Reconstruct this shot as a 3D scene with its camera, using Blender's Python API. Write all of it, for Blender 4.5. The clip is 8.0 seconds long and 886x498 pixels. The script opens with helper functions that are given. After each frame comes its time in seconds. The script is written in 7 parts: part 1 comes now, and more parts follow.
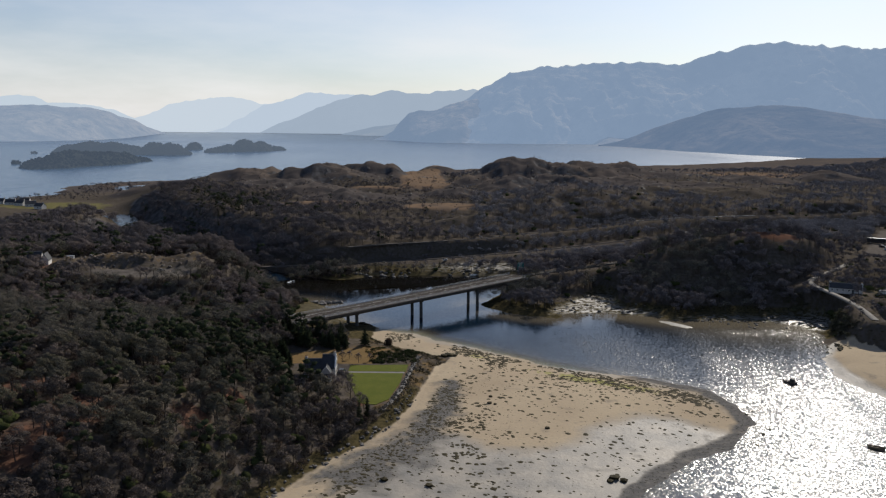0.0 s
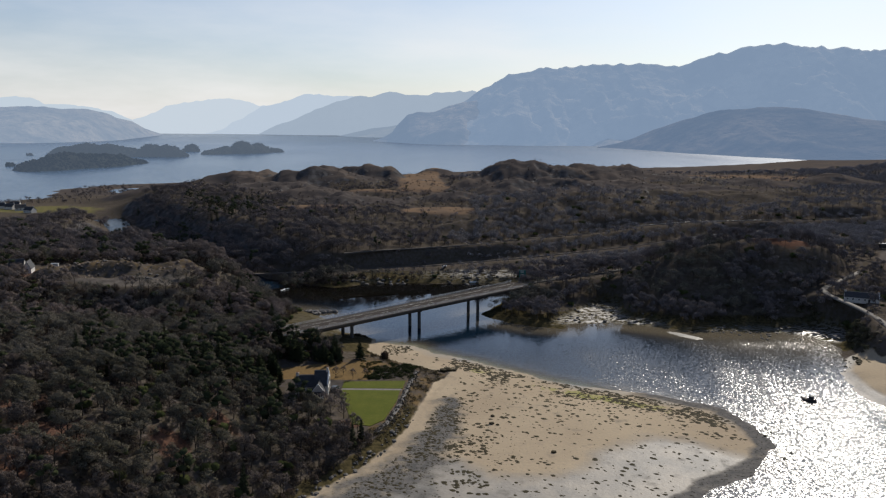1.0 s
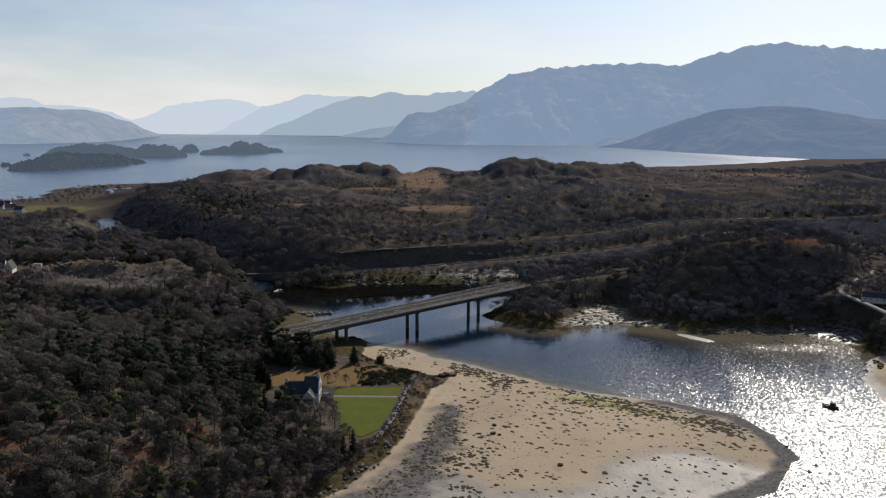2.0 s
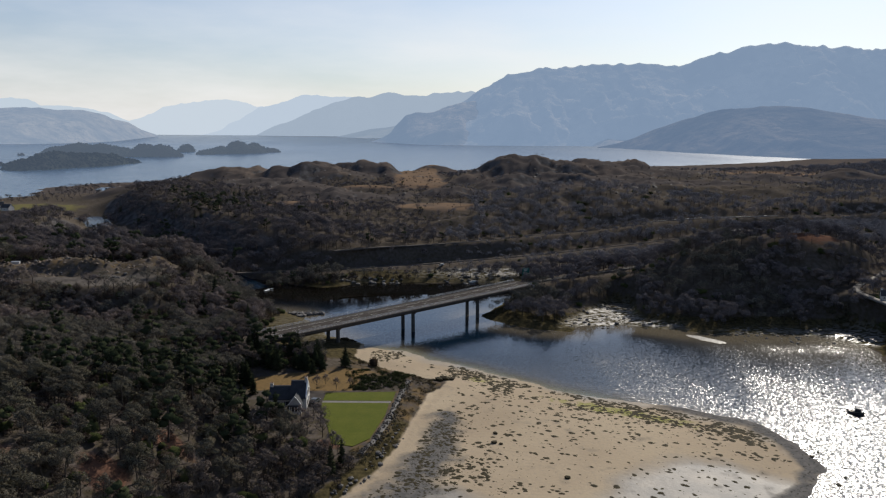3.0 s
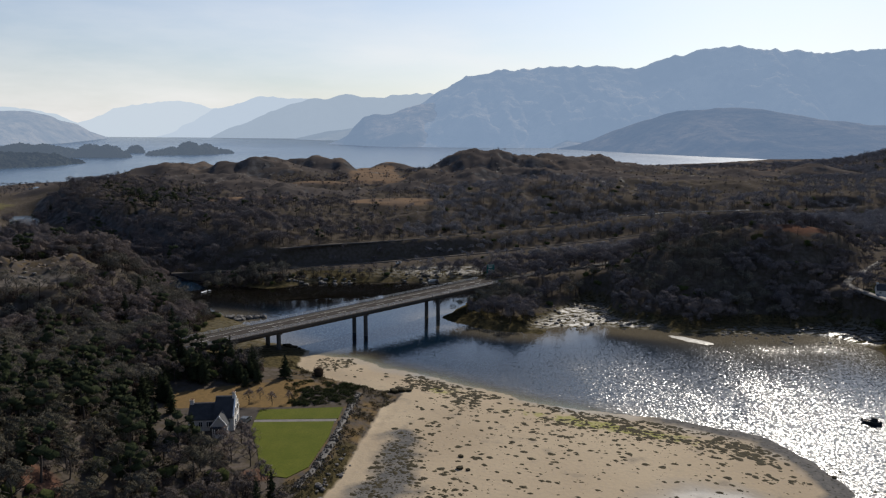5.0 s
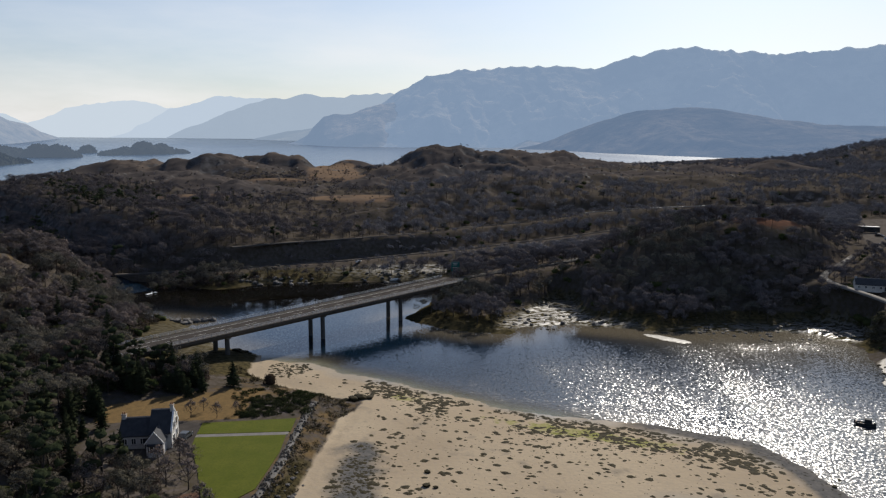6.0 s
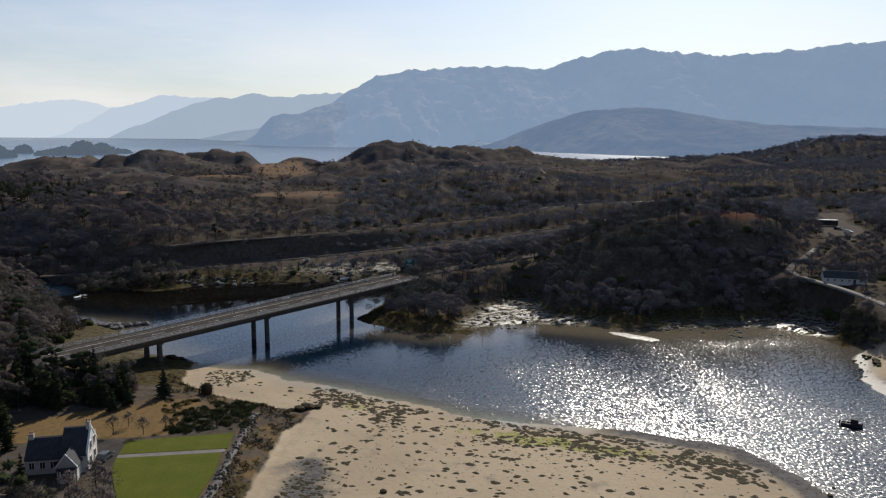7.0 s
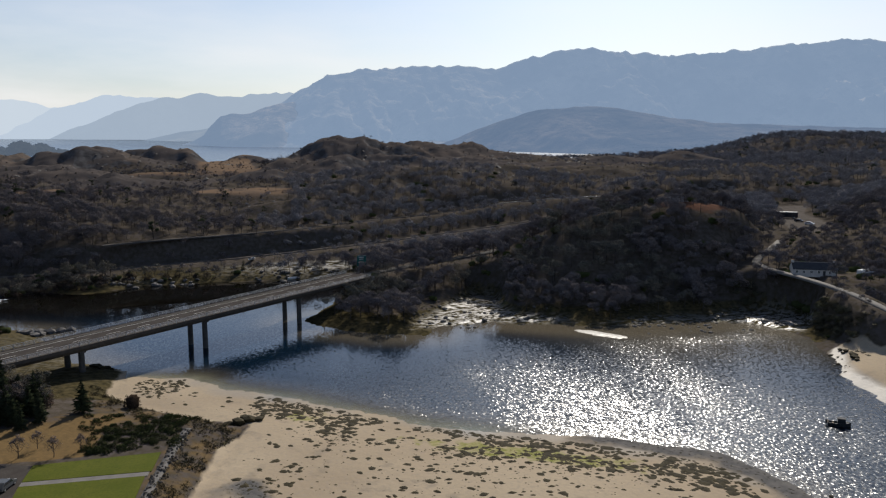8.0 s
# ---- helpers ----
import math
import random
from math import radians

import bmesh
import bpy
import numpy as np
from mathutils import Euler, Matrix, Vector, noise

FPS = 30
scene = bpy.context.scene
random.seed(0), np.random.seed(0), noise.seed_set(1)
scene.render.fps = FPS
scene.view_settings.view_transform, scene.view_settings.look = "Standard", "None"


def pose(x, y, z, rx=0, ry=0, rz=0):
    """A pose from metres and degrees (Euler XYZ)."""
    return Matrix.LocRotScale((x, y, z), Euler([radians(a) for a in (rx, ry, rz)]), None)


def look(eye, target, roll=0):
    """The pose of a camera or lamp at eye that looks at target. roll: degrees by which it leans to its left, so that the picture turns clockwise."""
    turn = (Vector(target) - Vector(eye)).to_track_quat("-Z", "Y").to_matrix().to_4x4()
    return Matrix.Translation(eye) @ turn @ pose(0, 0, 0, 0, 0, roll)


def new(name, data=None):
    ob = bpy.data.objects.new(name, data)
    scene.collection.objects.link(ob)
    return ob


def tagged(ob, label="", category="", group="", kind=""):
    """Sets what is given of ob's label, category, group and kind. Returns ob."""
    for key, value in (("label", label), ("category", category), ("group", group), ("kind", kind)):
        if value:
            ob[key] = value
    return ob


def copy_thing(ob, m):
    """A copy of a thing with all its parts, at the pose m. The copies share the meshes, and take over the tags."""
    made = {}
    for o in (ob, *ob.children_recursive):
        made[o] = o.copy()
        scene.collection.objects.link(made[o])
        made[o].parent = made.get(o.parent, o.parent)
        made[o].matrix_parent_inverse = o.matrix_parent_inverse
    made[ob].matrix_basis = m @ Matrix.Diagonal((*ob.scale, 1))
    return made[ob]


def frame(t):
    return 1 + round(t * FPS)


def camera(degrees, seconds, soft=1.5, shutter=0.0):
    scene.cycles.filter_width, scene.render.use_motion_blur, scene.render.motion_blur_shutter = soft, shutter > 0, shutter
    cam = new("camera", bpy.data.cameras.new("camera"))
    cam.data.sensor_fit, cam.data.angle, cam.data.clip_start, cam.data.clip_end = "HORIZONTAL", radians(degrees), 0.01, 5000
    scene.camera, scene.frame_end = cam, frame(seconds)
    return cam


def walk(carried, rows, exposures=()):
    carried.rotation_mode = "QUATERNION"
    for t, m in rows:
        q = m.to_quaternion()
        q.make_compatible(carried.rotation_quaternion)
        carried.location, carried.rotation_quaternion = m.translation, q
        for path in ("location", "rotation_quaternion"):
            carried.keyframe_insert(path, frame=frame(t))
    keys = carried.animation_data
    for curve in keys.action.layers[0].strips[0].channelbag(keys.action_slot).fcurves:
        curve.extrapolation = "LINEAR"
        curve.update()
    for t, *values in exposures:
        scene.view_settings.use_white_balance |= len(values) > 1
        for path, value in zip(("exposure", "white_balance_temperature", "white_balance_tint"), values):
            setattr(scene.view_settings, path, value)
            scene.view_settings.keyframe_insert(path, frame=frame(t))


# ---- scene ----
cam = camera(59.0, 8.0, 1.25)
PATH = [
    (0, (0.248, 1.641, 89.533), (0.244, 3.617, 89.22), 0.5),
    (0.5, (0.171, 9.061, 89.748), (0.169, 11.036, 89.436), 0.5),
    (1, (0.098, 16.914, 89.954), (0.097, 18.89, 89.645), 0.5),
    (1.5, (0.474, 24.426, 88.745), (0.471, 26.402, 88.437), 0.4),
    (3, (1.34, 48.369, 82.261), (1.341, 50.346, 81.957), 0.4),
    (3.5, (1.596, 56.702, 80.056), (1.617, 58.679, 79.755), 0.4),
    (4, (1.922, 65.128, 77.926), (1.969, 67.105, 77.629), 0.4),
    (4.5, (2.278, 73.53, 75.597), (2.349, 75.507, 75.302), 0.4),
    (6, (3.366, 99.728, 68.913), (3.568, 101.696, 68.622), 0.4),
    (6.5, (3.707, 107.867, 66.832), (3.969, 109.828, 66.542), 0.3),
    (7, (4.353, 117.16, 64.424), (4.678, 119.112, 64.136), 0.4),
    (7.5, (5.271, 125.839, 62.219), (5.654, 127.781, 61.932), 0.4),
    (8, (7.058, 133.866, 60.065), (7.499, 135.796, 59.779), 0.2),
]
walk(cam, [(t, look(eye, target, roll)) for t, eye, target, roll in PATH], [(0, 0.06, 6720, 10), (8, 0.1, 6720, 10)])

# ---- world, sun, exposure ----
SUN_AZ, SUN_EL = 27.5, 35.0
world = bpy.data.worlds.new("sky")
scene.world = world
world.use_nodes = True
wn, wl = world.node_tree.nodes, world.node_tree.links
wn.clear()
w_out = wn.new("ShaderNodeOutputWorld")
w_bg = wn.new("ShaderNodeBackground")
w_sky = wn.new("ShaderNodeTexSky")
w_sky.sky_type = "NISHITA"
w_sky.sun_disc = False
w_sky.sun_elevation = radians(SUN_EL)
w_sky.sun_rotation = radians(SUN_AZ)
w_sky.altitude = 50.0
w_sky.air_density = 1.0
w_sky.dust_density = 1.2
w_sky.ozone_density = 2.0
# thin high cloud: a veil that thickens towards the horizon, broken by soft noise
w_tc = wn.new("ShaderNodeTexCoord")
w_map = wn.new("ShaderNodeMapping")
w_map.inputs["Scale"].default_value = (2.0, 2.0, 9.0)
w_noise = wn.new("ShaderNodeTexNoise")
w_noise.inputs["Scale"].default_value = 1.6
w_noise.inputs["Detail"].default_value = 6.0
w_noise.inputs["Roughness"].default_value = 0.55
w_ramp = wn.new("ShaderNodeMapRange")
w_ramp.inputs["From Min"].default_value = 0.35
w_ramp.inputs["From Max"].default_value = 0.75
w_ramp.inputs["To Min"].default_value = 0.4
w_ramp.inputs["To Max"].default_value = 1.0
w_sep = wn.new("ShaderNodeSeparateXYZ")
w_high = wn.new("ShaderNodeMapRange")
w_high.inputs["From Min"].default_value = 0.0
w_high.inputs["From Max"].default_value = 0.25
w_high.inputs["To Min"].default_value = 1.0
w_high.inputs["To Max"].default_value = 0.06
w_mul = wn.new("ShaderNodeMath")
w_mul.operation = "MULTIPLY"
w_veil = wn.new("ShaderNodeMix")
w_veil.data_type = "RGBA"
w_tint = wn.new("ShaderNodeMix")
w_tint.data_type = "RGBA"
w_tint.blend_type = "MULTIPLY"
w_tint.inputs[0].default_value = 1.0
w_tint.inputs[7].default_value = (1.0, 1.0, 1.01, 1.0)
wl.new(w_tc.outputs["Generated"], w_map.inputs["Vector"])
wl.new(w_map.outputs["Vector"], w_noise.inputs["Vector"])
wl.new(w_noise.outputs["Fac"], w_ramp.inputs["Value"])
wl.new(w_tc.outputs["Generated"], w_sep.inputs[0])
wl.new(w_sep.outputs["Z"], w_high.inputs["Value"])
wl.new(w_ramp.outputs[0], w_mul.inputs[0])
wl.new(w_high.outputs[0], w_mul.inputs[1])
w_tint.inputs[6].default_value = (10.9, 11.0, 11.2, 1.0)
wl.new(w_mul.outputs[0], w_veil.inputs[0])
w_blue = wn.new("ShaderNodeMix")
w_blue.data_type = "RGBA"
w_blue.blend_type = "MULTIPLY"
w_blue.inputs[0].default_value = 1.0
w_blue.inputs[7].default_value = (0.8, 0.93, 1.12, 1.0)
wl.new(w_sky.outputs["Color"], w_blue.inputs[6])
wl.new(w_blue.outputs[2], w_veil.inputs[6])
wl.new(w_tint.outputs[2], w_veil.inputs[7])
wl.new(w_veil.outputs[2], w_bg.inputs["Color"])
w_bg.inputs["Strength"].default_value = 0.08
wl.new(w_bg.outputs[0], w_out.inputs[0])

sun = new("sun", bpy.data.lights.new("sun", "SUN"))
sun.data.energy = 5.0
sun.data.angle = radians(0.53)
sun.data.color = (1.0, 0.95, 0.87)
_az, _el = radians(SUN_AZ), radians(SUN_EL)
sun.matrix_world = look((0, 0, 500), (-math.sin(_az) * math.cos(_el) * 100, -math.cos(_az) * math.cos(_el) * 100, 500 - math.sin(_el) * 100))

# ---- materials ----


def material(name):
    m = bpy.data.materials.new(name)
    m.use_nodes = True
    n = m.node_tree.nodes
    return m, n, m.node_tree.links, n["Principled BSDF"]


def mixrgb(n, l, fac, a, b):
    """A colour mix; each of fac, a, b is a socket or a value."""
    k = n.new("ShaderNodeMix")
    k.data_type = "RGBA"
    for i, v in ((0, fac), (6, a), (7, b)):
        if isinstance(v, bpy.types.NodeSocket):
            l.new(v, k.inputs[i])
        else:
            k.inputs[i].default_value = v if i == 0 else (*v, 1.0)
    return k.outputs[2]


def noise_fac(n, l, scale, lo=0.35, hi=0.65, detail=4.0, vec=None, rough=0.55):
    k = n.new("ShaderNodeTexNoise")
    k.inputs["Scale"].default_value = scale
    k.inputs["Detail"].default_value = detail
    k.inputs["Roughness"].default_value = rough
    if vec is None:
        tc = n.new("ShaderNodeTexCoord")
        vec = tc.outputs["Object"]
    l.new(vec, k.inputs["Vector"])
    r = n.new("ShaderNodeMapRange")
    r.inputs["From Min"].default_value = lo
    r.inputs["From Max"].default_value = hi
    l.new(k.outputs["Fac"], r.inputs["Value"])
    return r.outputs[0]


def bump(n, l, bsdf, height, strength, distance):
    k = n.new("ShaderNodeBump")
    k.inputs["Strength"].default_value = strength
    k.inputs["Distance"].default_value = distance
    l.new(height, k.inputs["Height"])
    l.new(k.outputs[0], bsdf.inputs["Normal"])
    return k


def plain(name, ca, cb, scale, rough=0.8, metal=0.0, bump_d=0.02, fine=8.0, spec=0.15):
    """A surface of two tones at two scales, with a little relief."""
    m, n, l, b = material(name)
    big = noise_fac(n, l, scale)
    small = noise_fac(n, l, scale * fine, 0.3, 0.7)
    c = mixrgb(n, l, big, ca, cb)
    dark = tuple(v * 0.7 for v in ca)
    k = n.new("ShaderNodeMath")
    k.operation = "MULTIPLY"
    k.inputs[1].default_value = 0.5
    l.new(small, k.inputs[0])
    c = mixrgb(n, l, k.outputs[0], c, dark)
    l.new(c, b.inputs["Base Color"])
    b.inputs["Roughness"].default_value = rough
    b.inputs["Metallic"].default_value = metal
    b.inputs["Specular IOR Level"].default_value = spec
    bump(n, l, b, small, 0.4, bump_d)
    return m


def mask(n, name):
    a = n.new("ShaderNodeAttribute")
    a.attribute_name = name
    return a.outputs["Fac"]


def broken(n, l, m, scale, amount, edge=0.1):
    """A plan mask with an uneven edge."""
    k = n.new("ShaderNodeTexNoise")
    k.inputs["Scale"].default_value = scale
    k.inputs["Detail"].default_value = 5.0
    tc = n.new("ShaderNodeTexCoord")
    l.new(tc.outputs["Object"], k.inputs["Vector"])
    s = n.new("ShaderNodeMath")
    s.operation = "MULTIPLY_ADD"
    s.inputs[1].default_value = amount
    s.inputs[2].default_value = -0.5 * amount
    l.new(k.outputs["Fac"], s.inputs[0])
    a = n.new("ShaderNodeMath")
    a.operation = "ADD"
    l.new(m, a.inputs[0])
    l.new(s.outputs[0], a.inputs[1])
    r = n.new("ShaderNodeMapRange")
    r.inputs["From Min"].default_value = 0.5 - edge
    r.inputs["From Max"].default_value = 0.5 + edge
    l.new(a.outputs[0], r.inputs["Value"])
    return r.outputs[0]


def ground_material():
    m, n, l, b = material("ground")
    # woodland floor: leaf litter, dead bracken, moss
    floor_ = mixrgb(n, l, noise_fac(n, l, 0.05), (0.07, 0.061, 0.057), (0.096, 0.08, 0.071))
    floor_ = mixrgb(n, l, noise_fac(n, l, 0.6), floor_, (0.056, 0.047, 0.032))
    # moor: bleached grass, heather, rock
    moor = mixrgb(n, l, noise_fac(n, l, 0.02, 0.34, 0.52, 6), (0.1, 0.08, 0.066), (0.066, 0.058, 0.055))
    moor = mixrgb(n, l, noise_fac(n, l, 0.16, 0.4, 0.7, 5), moor, (0.062, 0.054, 0.05))
    moor = mixrgb(n, l, noise_fac(n, l, 0.11, 0.66, 0.74, 5), moor, (0.18, 0.165, 0.15))
    c = mixrgb(n, l, broken(n, l, mask(n, "moor"), 0.04, 0.9), floor_, moor)
    rush = mixrgb(n, l, noise_fac(n, l, 0.06, 0.3, 0.7, 6), (0.16, 0.108, 0.07), (0.105, 0.08, 0.062))
    c = mixrgb(n, l, broken(n, l, mask(n, "rush"), 0.05, 0.8), c, rush)
    crag = mixrgb(n, l, noise_fac(n, l, 0.2, 0.4, 0.65, 6), (0.05, 0.046, 0.045), (0.1, 0.096, 0.094))
    c = mixrgb(n, l, broken(n, l, mask(n, "cliff"), 0.2, 0.7), c, crag)
    bracken = mixrgb(n, l, noise_fac(n, l, 0.35), (0.12, 0.064, 0.044), (0.08, 0.049, 0.037))
    c = mixrgb(n, l, broken(n, l, mask(n, "bracken"), 0.12, 0.9), c, bracken)
    straw = mixrgb(n, l, noise_fac(n, l, 0.9, 0.3, 0.7, 6, None, 0.7), (0.165, 0.108, 0.05), (0.105, 0.074, 0.038))
    c = mixrgb(n, l, broken(n, l, mask(n, "straw"), 0.3, 0.6), c, straw)
    # rough green pasture
    green = mixrgb(n, l, noise_fac(n, l, 0.3), (0.085, 0.09, 0.036), (0.135, 0.11, 0.058))
    c = mixrgb(n, l, broken(n, l, mask(n, "pasture"), 0.08, 0.7), c, green)
    # shore: weed on stones with pale shingle between
    weed = mixrgb(n, l, noise_fac(n, l, 0.8), (0.03, 0.026, 0.014), (0.075, 0.06, 0.03))
    pm = n.new("ShaderNodeMapping")
    pm.inputs["Scale"].default_value = (0.5, 1.0, 1.0)
    pm.inputs["Rotation"].default_value = (0, 0, radians(24))
    pt = n.new("ShaderNodeTexCoord")
    l.new(pt.outputs["Object"], pm.inputs["Vector"])
    streaks = noise_fac(n, l, 0.75, 0.45, 0.55, 7, pm.outputs["Vector"], 0.6)
    pk = n.new("ShaderNodeMath")
    pk.operation = "MULTIPLY"
    l.new(streaks, pk.inputs[0])
    l.new(mask(n, "shingle"), pk.inputs[1])
    pale = pk.outputs[0]
    weed = mixrgb(n, l, pale, weed, (0.22, 0.204, 0.182))
    weed = mixrgb(n, l, noise_fac(n, l, 0.07, 0.64, 0.74, 4), weed, (0.075, 0.075, 0.03))
    c = mixrgb(n, l, broken(n, l, mask(n, "shore"), 0.25, 0.8), c, weed)
    # sand, dry and damp
    sand = mixrgb(n, l, noise_fac(n, l, 0.03), (0.35, 0.286, 0.202), (0.29, 0.232, 0.163))
    sand = mixrgb(n, l, noise_fac(n, l, 1.2, 0.5, 0.8), sand, (0.27, 0.225, 0.175))
    damp = mixrgb(n, l, noise_fac(n, l, 0.09, 0.35, 0.62, 6), (0.13, 0.122, 0.11), (0.22, 0.195, 0.16))
    dampmask = broken(n, l, mask(n, "damp"), 0.05, 1.0, 0.2)
    sand = mixrgb(n, l, dampmask, sand, damp)
    mud = mixrgb(n, l, noise_fac(n, l, 0.5), (0.085, 0.083, 0.08), (0.13, 0.122, 0.113))
    mud = mixrgb(n, l, noise_fac(n, l, 1.1, 0.56, 0.66, 4), mud, (0.03, 0.027, 0.02))
    mudmask = broken(n, l, mask(n, "mud"), 0.16, 1.9, 0.3)
    sand = mixrgb(n, l, mudmask, sand, mud)
    algae = mixrgb(n, l, noise_fac(n, l, 0.9), (0.16, 0.17, 0.045), (0.3, 0.26, 0.14))
    sand = mixrgb(n, l, broken(n, l, mask(n, "algae"), 0.35, 1.1), sand, algae)
    sandmask = broken(n, l, mask(n, "sand"), 0.3, 0.55)
    c = mixrgb(n, l, sandmask, c, sand)
    gravel = mixrgb(n, l, noise_fac(n, l, 0.4), (0.072, 0.064, 0.057), (0.11, 0.097, 0.085))
    c = mixrgb(n, l, broken(n, l, mask(n, "gravel"), 0.2, 0.4), c, gravel)
    # dark wet gloss on the added bar, there to carry the sun glint
    c = mixrgb(n, l, mask(n, "glint_wet"), c, (0.07, 0.066, 0.058))
    l.new(c, b.inputs["Base Color"])
    rr = n.new("ShaderNodeMapRange")
    rr.inputs["To Min"].default_value = 0.95
    rr.inputs["To Max"].default_value = 0.6
    m1 = n.new("ShaderNodeMath")
    m1.operation = "MULTIPLY"
    dry = n.new("ShaderNodeMath")
    dry.operation = "SUBTRACT"
    dry.use_clamp = True
    l.new(dampmask, dry.inputs[0])
    l.new(mudmask, dry.inputs[1])
    l.new(dry.outputs[0], m1.inputs[0])
    l.new(sandmask, m1.inputs[1])
    m2 = n.new("ShaderNodeMath")
    m2.operation = "MULTIPLY"
    l.new(pale, m2.inputs[0])
    l.new(mask(n, "shore"), m2.inputs[1])
    m3 = n.new("ShaderNodeMath")
    m3.operation = "MULTIPLY"
    m3.inputs[1].default_value = 1.6
    l.new(m2.outputs[0], m3.inputs[0])
    rr.clamp = False
    mx = n.new("ShaderNodeMath")
    mx.operation = "MAXIMUM"
    l.new(m1.outputs[0], mx.inputs[0])
    l.new(m3.outputs[0], mx.inputs[1])
    l.new(mx.outputs[0], rr.inputs["Value"])
    glint_wet = mask(n, "glint_wet")
    rw = n.new("ShaderNodeMix")
    l.new(glint_wet, rw.inputs[0])
    l.new(rr.outputs[0], rw.inputs[2])
    rw.inputs[3].default_value = 0.42
    l.new(rw.outputs[0], b.inputs["Roughness"])
    sp = n.new("ShaderNodeMath")
    sp.operation = "MULTIPLY"
    sp.inputs[1].default_value = 0.2
    l.new(mx.outputs[0], sp.inputs[0])
    sw = n.new("ShaderNodeMix")
    l.new(glint_wet, sw.inputs[0])
    l.new(sp.outputs[0], sw.inputs[2])
    sw.inputs[3].default_value = 0.13
    l.new(sw.outputs[0], b.inputs["Specular IOR Level"])
    bump(n, l, b, noise_fac(n, l, 0.9, 0.0, 1.0, 6), 0.5, 0.25)
    return m


def water_material(name, deep, roughness, wave, slope, calm=0.03, least=0.0):
    """Wind-rippled water: wavelets at two sizes, stronger and weaker in long streaks."""
    m, n, l, b = material(name)
    tc = n.new("ShaderNodeTexCoord")
    mp = n.new("ShaderNodeMapping")
    mp.inputs["Rotation"].default_value = (0, 0, radians(35))
    mp.inputs["Scale"].default_value = (1.0, 0.3, 1.0)
    l.new(tc.outputs["Object"], mp.inputs["Vector"])
    mq = n.new("ShaderNodeMapping")
    mq.inputs["Rotation"].default_value = (0, 0, radians(-8))
    mq.inputs["Scale"].default_value = (1.0, 0.55, 1.0)
    l.new(tc.outputs["Object"], mq.inputs["Vector"])
    fa = n.new("ShaderNodeTexNoise")
    fa.inputs["Scale"].default_value = wave
    fa.inputs["Detail"].default_value = 3.2
    fa.inputs["Roughness"].default_value = 0.7
    l.new(mq.outputs["Vector"], fa.inputs["Vector"])
    streak = noise_fac(n, l, calm, 0.33, 0.6, 4, mp.outputs["Vector"])
    lo_ = n.new("ShaderNodeMapRange")
    lo_.inputs["To Min"].default_value = least
    l.new(streak, lo_.inputs["Value"])
    streak = lo_.outputs[0]
    rip = mask(n, "ripple")
    mu = n.new("ShaderNodeMath")
    mu.operation = "MULTIPLY"
    l.new(streak, mu.inputs[0])
    l.new(rip, mu.inputs[1])
    # facets: the wavelets' slopes lean the surface this way and that
    sub = n.new("ShaderNodeVectorMath")
    sub.operation = "SUBTRACT"
    sub.inputs[1].default_value = (0.5, 0.5, 0.5)
    l.new(fa.outputs["Color"], sub.inputs[0])
    flat = n.new("ShaderNodeVectorMath")
    flat.operation = "MULTIPLY"
    flat.inputs[1].default_value = (slope, slope, 0.0)
    l.new(sub.outputs[0], flat.inputs[0])
    st = n.new("ShaderNodeMapRange")
    st.inputs["To Min"].default_value = 0.006
    st.inputs["To Max"].default_value = 1.0
    l.new(mu.outputs[0], st.inputs["Value"])
    sc = n.new("ShaderNodeVectorMath")
    sc.operation = "SCALE"
    l.new(flat.outputs[0], sc.inputs[0])
    l.new(st.outputs[0], sc.inputs["Scale"])
    ad = n.new("ShaderNodeVectorMath")
    ad.operation = "ADD"
    ad.inputs[1].default_value = (0.0, 0.0, 1.0)
    l.new(sc.outputs[0], ad.inputs[0])
    no = n.new("ShaderNodeVectorMath")
    no.operation = "NORMALIZE"
    l.new(ad.outputs[0], no.inputs[0])
    l.new(no.outputs[0], b.inputs["Normal"])
    ro = n.new("ShaderNodeMapRange")
    ro.inputs["To Min"].default_value = roughness * 0.1
    ro.inputs["To Max"].default_value = roughness
    l.new(mu.outputs[0], ro.inputs["Value"])
    l.new(ro.outputs[0], b.inputs["Roughness"])
    shallow = mask(n, "shallow")
    # upstream pool: peaty, and painted near black for the wooded bank mirrored there
    c = mixrgb(n, l, mask(n, "dark_pool"), deep, (0.004, 0.0035, 0.0025))
    c = mixrgb(n, l, shallow, c, (0.095, 0.08, 0.056))
    l.new(c, b.inputs["Base Color"])
    b.inputs["IOR"].default_value = 1.33
    tr = n.new("ShaderNodeBsdfTransparent")
    tr.inputs["Color"].default_value = (0.8, 0.86, 0.84, 1.0)
    mi = n.new("ShaderNodeMixShader")
    th = n.new("ShaderNodeMath")
    th.operation = "MULTIPLY"
    th.inputs[1].default_value = 0.8
    l.new(mask(n, "clear"), th.inputs[0])
    l.new(th.outputs[0], mi.inputs[0])
    l.new(b.outputs[0], mi.inputs[1])
    l.new(tr.outputs[0], mi.inputs[2])
    l.new(mi.outputs[0], n["Material Output"].inputs["Surface"])
    return m


